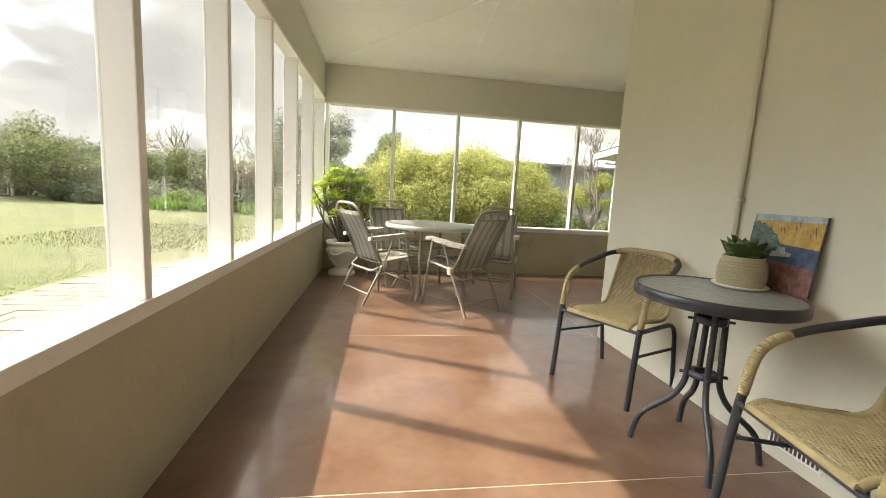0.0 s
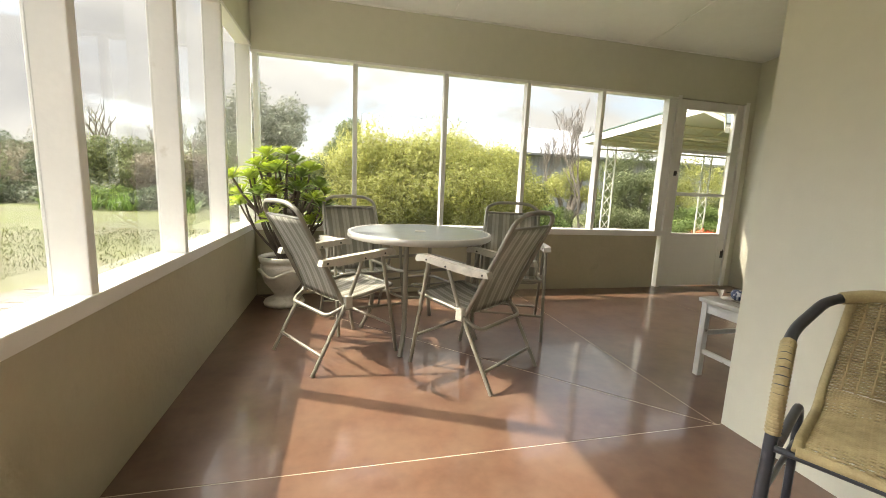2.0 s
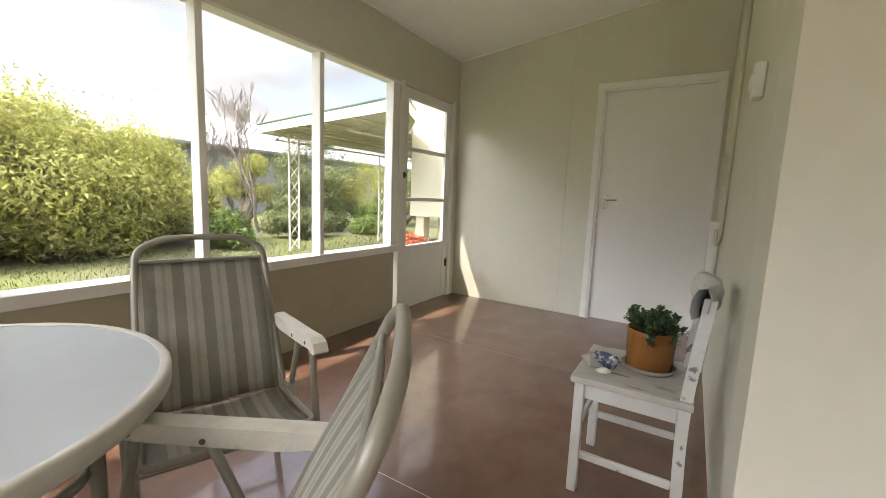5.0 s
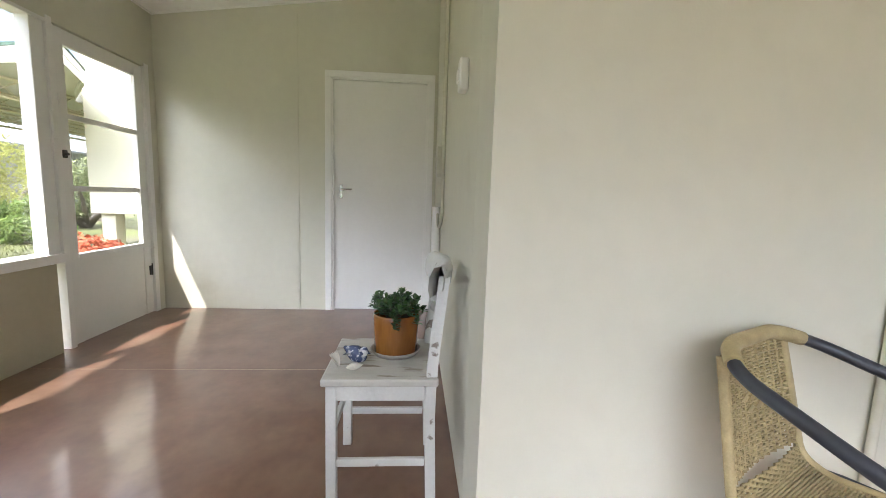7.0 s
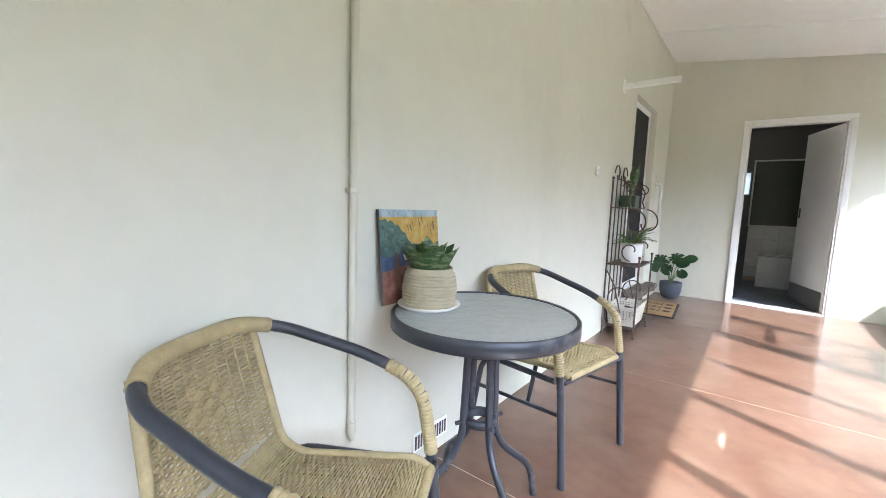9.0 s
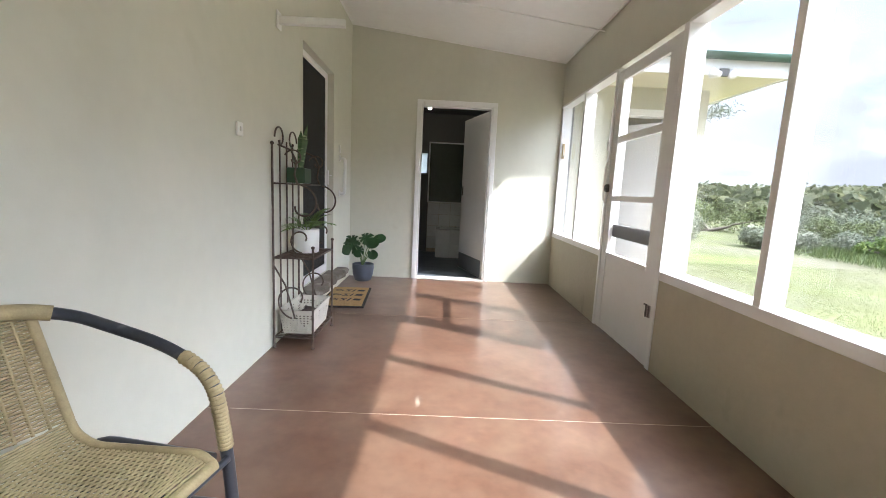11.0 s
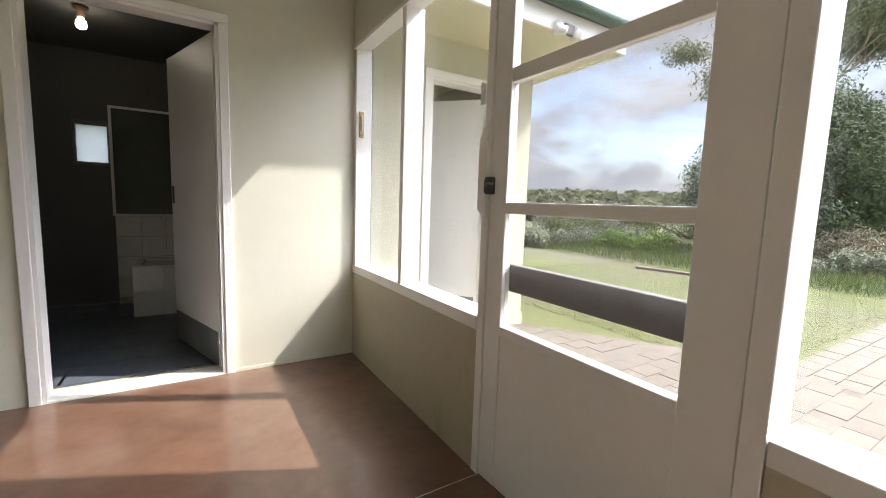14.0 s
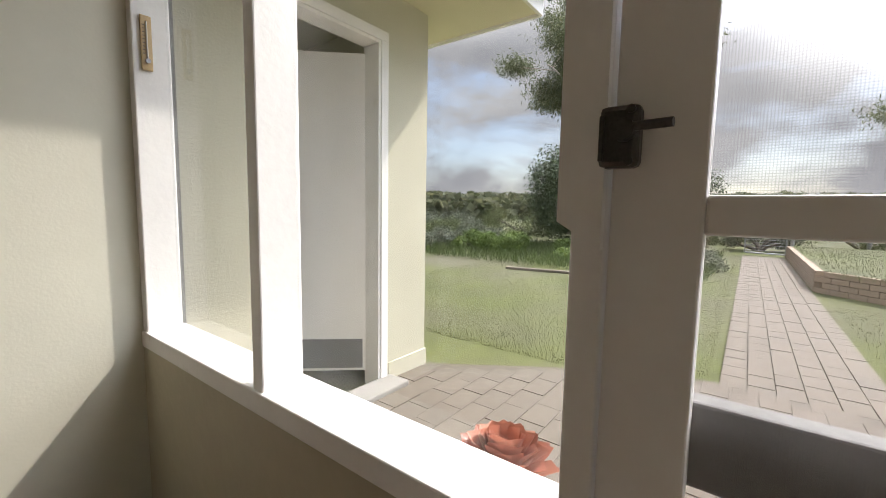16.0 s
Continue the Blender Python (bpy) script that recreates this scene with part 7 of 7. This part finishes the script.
def bare_tree(x, y, h, label, depth_max=5, up=0.5, mat=bark):
    t = thing("bare_tree", label, "tree", pose(0, 0, 0))
    bd = Build()

    def grow(p, d, length, r, depth):
        pts, q = [p.copy()], p.copy()
        for i in range(4):
            d = (d + Vector((rnd.uniform(-0.2, 0.2), rnd.uniform(-0.2, 0.2), rnd.uniform(-0.1, 0.2) * up))).normalized()
            q = q + d * length / 4
            pts.append(q.copy())
        bd.tube(pts, [max(0.006, r * (1 - 0.4 * i / 4)) for i in range(5)], 5 if depth < 3 else 3, caps=False)
        if depth < depth_max:
            for i in range(rnd.choice((2, 3, 3))):
                a = rnd.uniform(0, 6.28)
                grow(pts[rnd.choice((2, 3, 4))], (d + Vector((math.cos(a), math.sin(a), up)) * rnd.uniform(0.3, 0.8)).normalized(), length * rnd.uniform(0.62, 0.82), r * 0.6, depth + 1)

    grow(Vector((x, y, GROUND)), Vector((0, 0, 1)), h * 0.3, (0.011 if mat is grey_twig else 0.02) * h, 0)
    part("trunk", bd, mat, t, "bare twiggy branches")
    return t


bare_tree(7.4, 13.0, 4.6, "leafless many-stemmed tree beyond the carport", 6, 0.8, grey_twig)
bare_tree(6.5, 14.2, 3.8, "leafless many-stemmed tree before the shed", 6, 0.8, grey_twig)
bare_tree(-10.2, 21.8, 5.6, "dead bare tree standing behind the boundary shrubs", 4, 0.5)
bare_tree(-8.0, 22.5, 4.8, "dead bare tree standing behind the boundary shrubs", 4, 0.4)
bare_tree(-3.9, 19.5, 3.6, "twiggy half bare tree behind the garden", 5, 0.5, grey_twig)
bare_tree(-5.8, 21.5, 4.2, "twiggy half bare tree behind the garden", 5, 0.5, grey_twig)

# strappy plants at the lawn's edge
strap = leaf_material("strap_leaf", (0.13, 0.22, 0.04), (0.26, 0.36, 0.08), 0.35)
for x, y in ((-8.1, 15.6), (-7.3, 15.4), (-6.4, 15.6), (-4.6, 15.3), (-3.2, 14.2)):
    bd = Build()
    for i in range(70):
        a, tilt = rnd.uniform(0, 6.28), rnd.uniform(0.1, 0.9)
        blade(bd, (rnd.uniform(-0.35, 0.35), rnd.uniform(-0.25, 0.25), 0), (math.cos(a) * tilt, math.sin(a) * tilt, 1), rnd.uniform(0.4, 0.65), 0.035, 0.9, 5, 0.15)
    solid("agapanthus_clump", bd, strap, "clump of strappy bright green leaves at the lawn edge", "plant", pose(x, y, GROUND), "strappy clumps along the lawn")

# distant hills with scrub
bush_far = material("distant_scrub", (0.105, 0.115, 0.065), 0.95, vary=0.5, scale=0.35, bump=1.0, bump_scale=1.2, tint=(0.17, 0.165, 0.10), tint_at=(0.45, 0.65), tint_scale=0.12)
rows = []
for j in range(10):
    row = []
    for i in range(121):
        a = math.radians(60 + 2.0 * i)
        r = 38 + 22 * j
        n_ = noise.noise(Vector((r * math.cos(a) * 0.03, r * math.sin(a) * 0.03, 0.4)))
        clump = noise.noise(Vector((r * math.cos(a) * 0.35, r * math.sin(a) * 0.35, 3.1)))
        row.append((r * math.cos(a), r * math.sin(a), GROUND - 0.3 + 0.032 * (r - 30) * (1 + 0.4 * n_) + 1.1 * clump + (-0.2 if j == 0 else 1.0)))
    rows.append(row)
setting("backdrop", Build().sheet(rows), bush_far, "distant low hills covered in olive scrub")
LEAF["scrub"] = leaf_material("far_scrub_leaf", (0.075, 0.085, 0.042), (0.14, 0.142, 0.075), 0.45, 0.95)
mounds = 1600
a, r = np.radians(rng.uniform(62, 298, mounds)), 36 + 112 * rng.random(mounds) ** 1.3
wide = (0.9 + 0.013 * r) * rng.uniform(0.7, 1.5, mounds)
per = 130
d = rng.normal(size=(mounds, per, 3))
d /= np.linalg.norm(d, axis=2, keepdims=True)
d[:, :, 2] = np.abs(d[:, :, 2])
reach = (wide[:, None] * rng.uniform(0.75, 1.08, (mounds, per)))[:, :, None] * np.array([1.25, 1.25, 0.85])
heart = np.stack([r * np.cos(a), r * np.sin(a), GROUND + 0.032 * (r - 30) + 0.3], 1)
clumps = (heart[:, None, :] + d * reach).reshape(-1, 3)
me = leaf_mesh("scrub", LEAF["scrub"], clumps, d.reshape(-1, 3), 0.9, 0.8, rng, 0.0)
tagged(new("distant_scrub", me), "far scrub of mixed olive green bushes", "scrub", "", "stuff")

# ---- outside: shed, carport, gate and fence ----
zinc = material("weathered_zinc_sheet", (0.21, 0.215, 0.225), 0.6, 0.0, vary=0.08, scale=1.2)
shed = thing("shed", "large pale corrugated metal shed behind the hedge", "shed", pose(0, 0, 0))
SA, SB, SYF, SYR = 1.0, 26.0, 20.7, 25.0


def corrugated(p0, p1, q0, q1, n, depth):
    """A wavy sheet between the edges p0-p1 and q0-q1, ribs running from p to q."""
    p0, p1, q0, q1 = map(Vector, (p0, p1, q0, q1))
    nr = (p1 - p0).cross(q0 - p0).normalized()
    bd = Build()
    row = lambda a, b: [a.lerp(b, i / n) + nr * depth * (1 if i % 2 else -1) for i in range(n + 1)]
    return bd.sheet([row(p0, p1), row(q0, q1)], 0, False)


part("roof", corrugated((SA, SYF - 0.3, 2.82), (SB, SYF - 0.3, 2.82), (SA, SYR, 4.75), (SB, SYR, 4.75), 150, 0.035), zinc, shed, "corrugated metal roof")
part("roof", corrugated((SA, 29.5, 2.82), (SB, 29.5, 2.82), (SA, SYR, 4.75), (SB, SYR, 4.75), 60, 0.018), zinc, shed, "corrugated metal roof")
part("wall", corrugated((SA, SYF, GROUND), (SB, SYF, GROUND), (SA, SYF, 2.85), (SB, SYF, 2.85), 260, 0.012), zinc, shed, "ribbed metal wall")
part("wall", corrugated((SA, 29.2, GROUND), (SA, SYF, GROUND), (SA, 29.2, 2.85), (SA, SYF, 2.85), 90, 0.012).add([(SA, SYF, 2.85), (SA, 29.2, 2.85), (SA, SYR, 4.7)], [(0, 1, 2)]), zinc, shed, "ribbed metal wall")
part("gutter", Build().box((SA, SYF - 0.42, 2.72), (SB, SYF - 0.3, 2.84), 0.01), kick_grey, shed, "grey gutter")

car = thing("carport", "white steel carport with lattice posts and a green edged roof", "carport", pose(0, 0, 0))
outline = [(4.62, 6.0), (5.42, 6.42), (6.3, 7.2), (11.0, 7.2), (11.0, 10.05), (5.42, 10.05)]
part("roof", Build().prism(outline, 2.24, 2.26), material("pale_roof_sheet", (0.52, 0.52, 0.50), 0.5, vary=0.06, scale=2), car, "metal roof sheets")
for a, b in zip(outline, outline[1:] + outline[:1]):
    part("fascia", Build().tube([(*a, 2.19), (*b, 2.19)], 0.012, 4).add([(*a, 2.11), (*b, 2.11), (*b, 2.25), (*a, 2.25)], [(0, 1, 2, 3)]), white_paint, car, "white fascia")
part("edge_strip", Build().tube([(*p, 2.265) for p in outline], 0.016, 6, closed=True), gutter_green, car, "green roof edge")


def lattice(bd, a, b, side, n, r=0.011, gap=0.2):
    a, b, side = Vector(a), Vector(b), Vector(side).normalized() * gap
    bd.tube([a, b], r * 1.6, 6).tube([a + side, b + side], r * 1.6, 6)
    for i in range(n):
        p, q = a.lerp(b, i / n), a.lerp(b, (i + 1) / n)
        bd.tube([p, q + side], r * 0.7, 4)
        bd.tube([p + side, q], r * 0.7, 4)


cream_steel = material("cream_painted_steel", (0.6, 0.56, 0.43), 0.5, vary=0.05)
for x, y in ((5.84, 9.7), (8.5, 9.7)):
    bd = Build()
    lattice(bd, (x, y, GROUND), (x, y, 2.12), (1, -0.2, 0), 8)
    part("post", bd, white_paint, car, "white lattice post")
for y in (7.4, 8.2, 9.0, 9.7):
    bd = Build()
    x0 = 4.75 + (y - 5.75) * 0.2
    lattice(bd, (x0, y, 1.99), (10.9, y, 1.99), (0, 0, 1), 16, 0.012, 0.2)
    part("truss", bd, cream_steel, car, "cream lattice roof beam")
wing = thing("house_wing", "cream rendered wing of the house beyond the north door", "house wing", pose(0, 0, 0))
part("wall", Build().box((6.35, 5.3, 0.72), (11.0, 7.15, 3.1)).box((6.7, 5.3, GROUND), (11.0, 6.8, 0.72)), cream_render, wing, "cream rendered wall")
part("pillar", Build().box((6.42, 6.9, GROUND), (6.60, 7.08, 0.72), 0.01), cream_render, wing, "cream pillar")
red_leaf = leaf_material("orange_red_leaf", (0.42, 0.09, 0.04), (0.60, 0.20, 0.09), 0.3)
LEAF["red"] = red_leaf
shrub(5.75, 6.75, 0.35, 0.62, "red", 2600, "orange-red flowering shrub beside the cream wing", 0.06, 0.03, 9, r=0.2)
bd = Build()
for i in range(46):
    a, tilt = i * 2.4, 0.15 + 1.1 * (i / 46)
    blade(bd, (0.03 * math.cos(a), 0.03 * math.sin(a), 0.02 + 0.10 * (1 - i / 46)), (math.cos(a) * tilt, math.sin(a) * tilt, 1), 0.11 + 0.09 * i / 46, 0.075, 0.35, 5, 0.2, lambda s: 0.5 + 0.8 * math.sin(2.6 * s) if s < 0.85 else 4 * (1 - s))
fleshy = leaf_material("pink_red_fleshy_leaf", (0.50, 0.19, 0.12), (0.62, 0.36, 0.26), 0.25, 0.35)
p = thing("red_succulent", "pink-red fleshy succulent growing beside the verandah wall", "succulent", pose(-1.60, -2.42, GROUND + 0.03) @ Matrix.Scale(1.25, 4))
part("leaves", bd, fleshy, p, "rounded pink-red leaves")
part("stem", Build().tube([(0, 0, 0), (0, 0, 0.12)], 0.03, 8), stem_brown, p)

galv = material("galvanised_pipe", (0.42, 0.43, 0.44), 0.45, 0.7, vary=0.1)


def pipe_gate(at, w, h, label, bars=9):
    gt = thing("farm_gate", label, "gate", at)
    part("gate_frame", Build().tube(bend([(0, 0, 0.08), (w, 0, 0.08), (w, 0, h), (0, 0, h)], 0.06, closed=True), 0.02, 8, closed=True), galv, gt)
    for k in range(1, bars):
        part("wire", Build().tube([(0, 0, 0.08 + (h - 0.08) * k / bars), (w, 0, 0.08 + (h - 0.08) * k / bars)], 0.006, 5), galv, gt)
    part("gate_post", Build().tube([(w + 0.12, 0, 0), (w + 0.12, 0, h + 0.15)], 0.045, 8), galv, gt)
    return gt


pipe_gate(pose(-17.6, 17.6, GROUND, 0, 0, 30), 2.9, 1.35, "galvanised pipe gate with wire bars at the lawn edge")
pipe_gate(pose(-15.1, -1.75, GROUND, 0, 0, 80), 0.95, 1.0, "small galvanised gate at the end of the path", 12)
for x, y in ((-11.0, 17.9), (-8.4, 17.3), (-5.9, 17.5), (-16.2, -3.5), (-16.2, 1.0)):
    solid("fence_post", Build().tube([(0, 0, 0), (0, 0, 1.15)], [0.05, 0.045], 8), grey_timber, "weathered grey timber fence post among the shrubs", "fence post", pose(x, y, GROUND), "boundary fence posts")
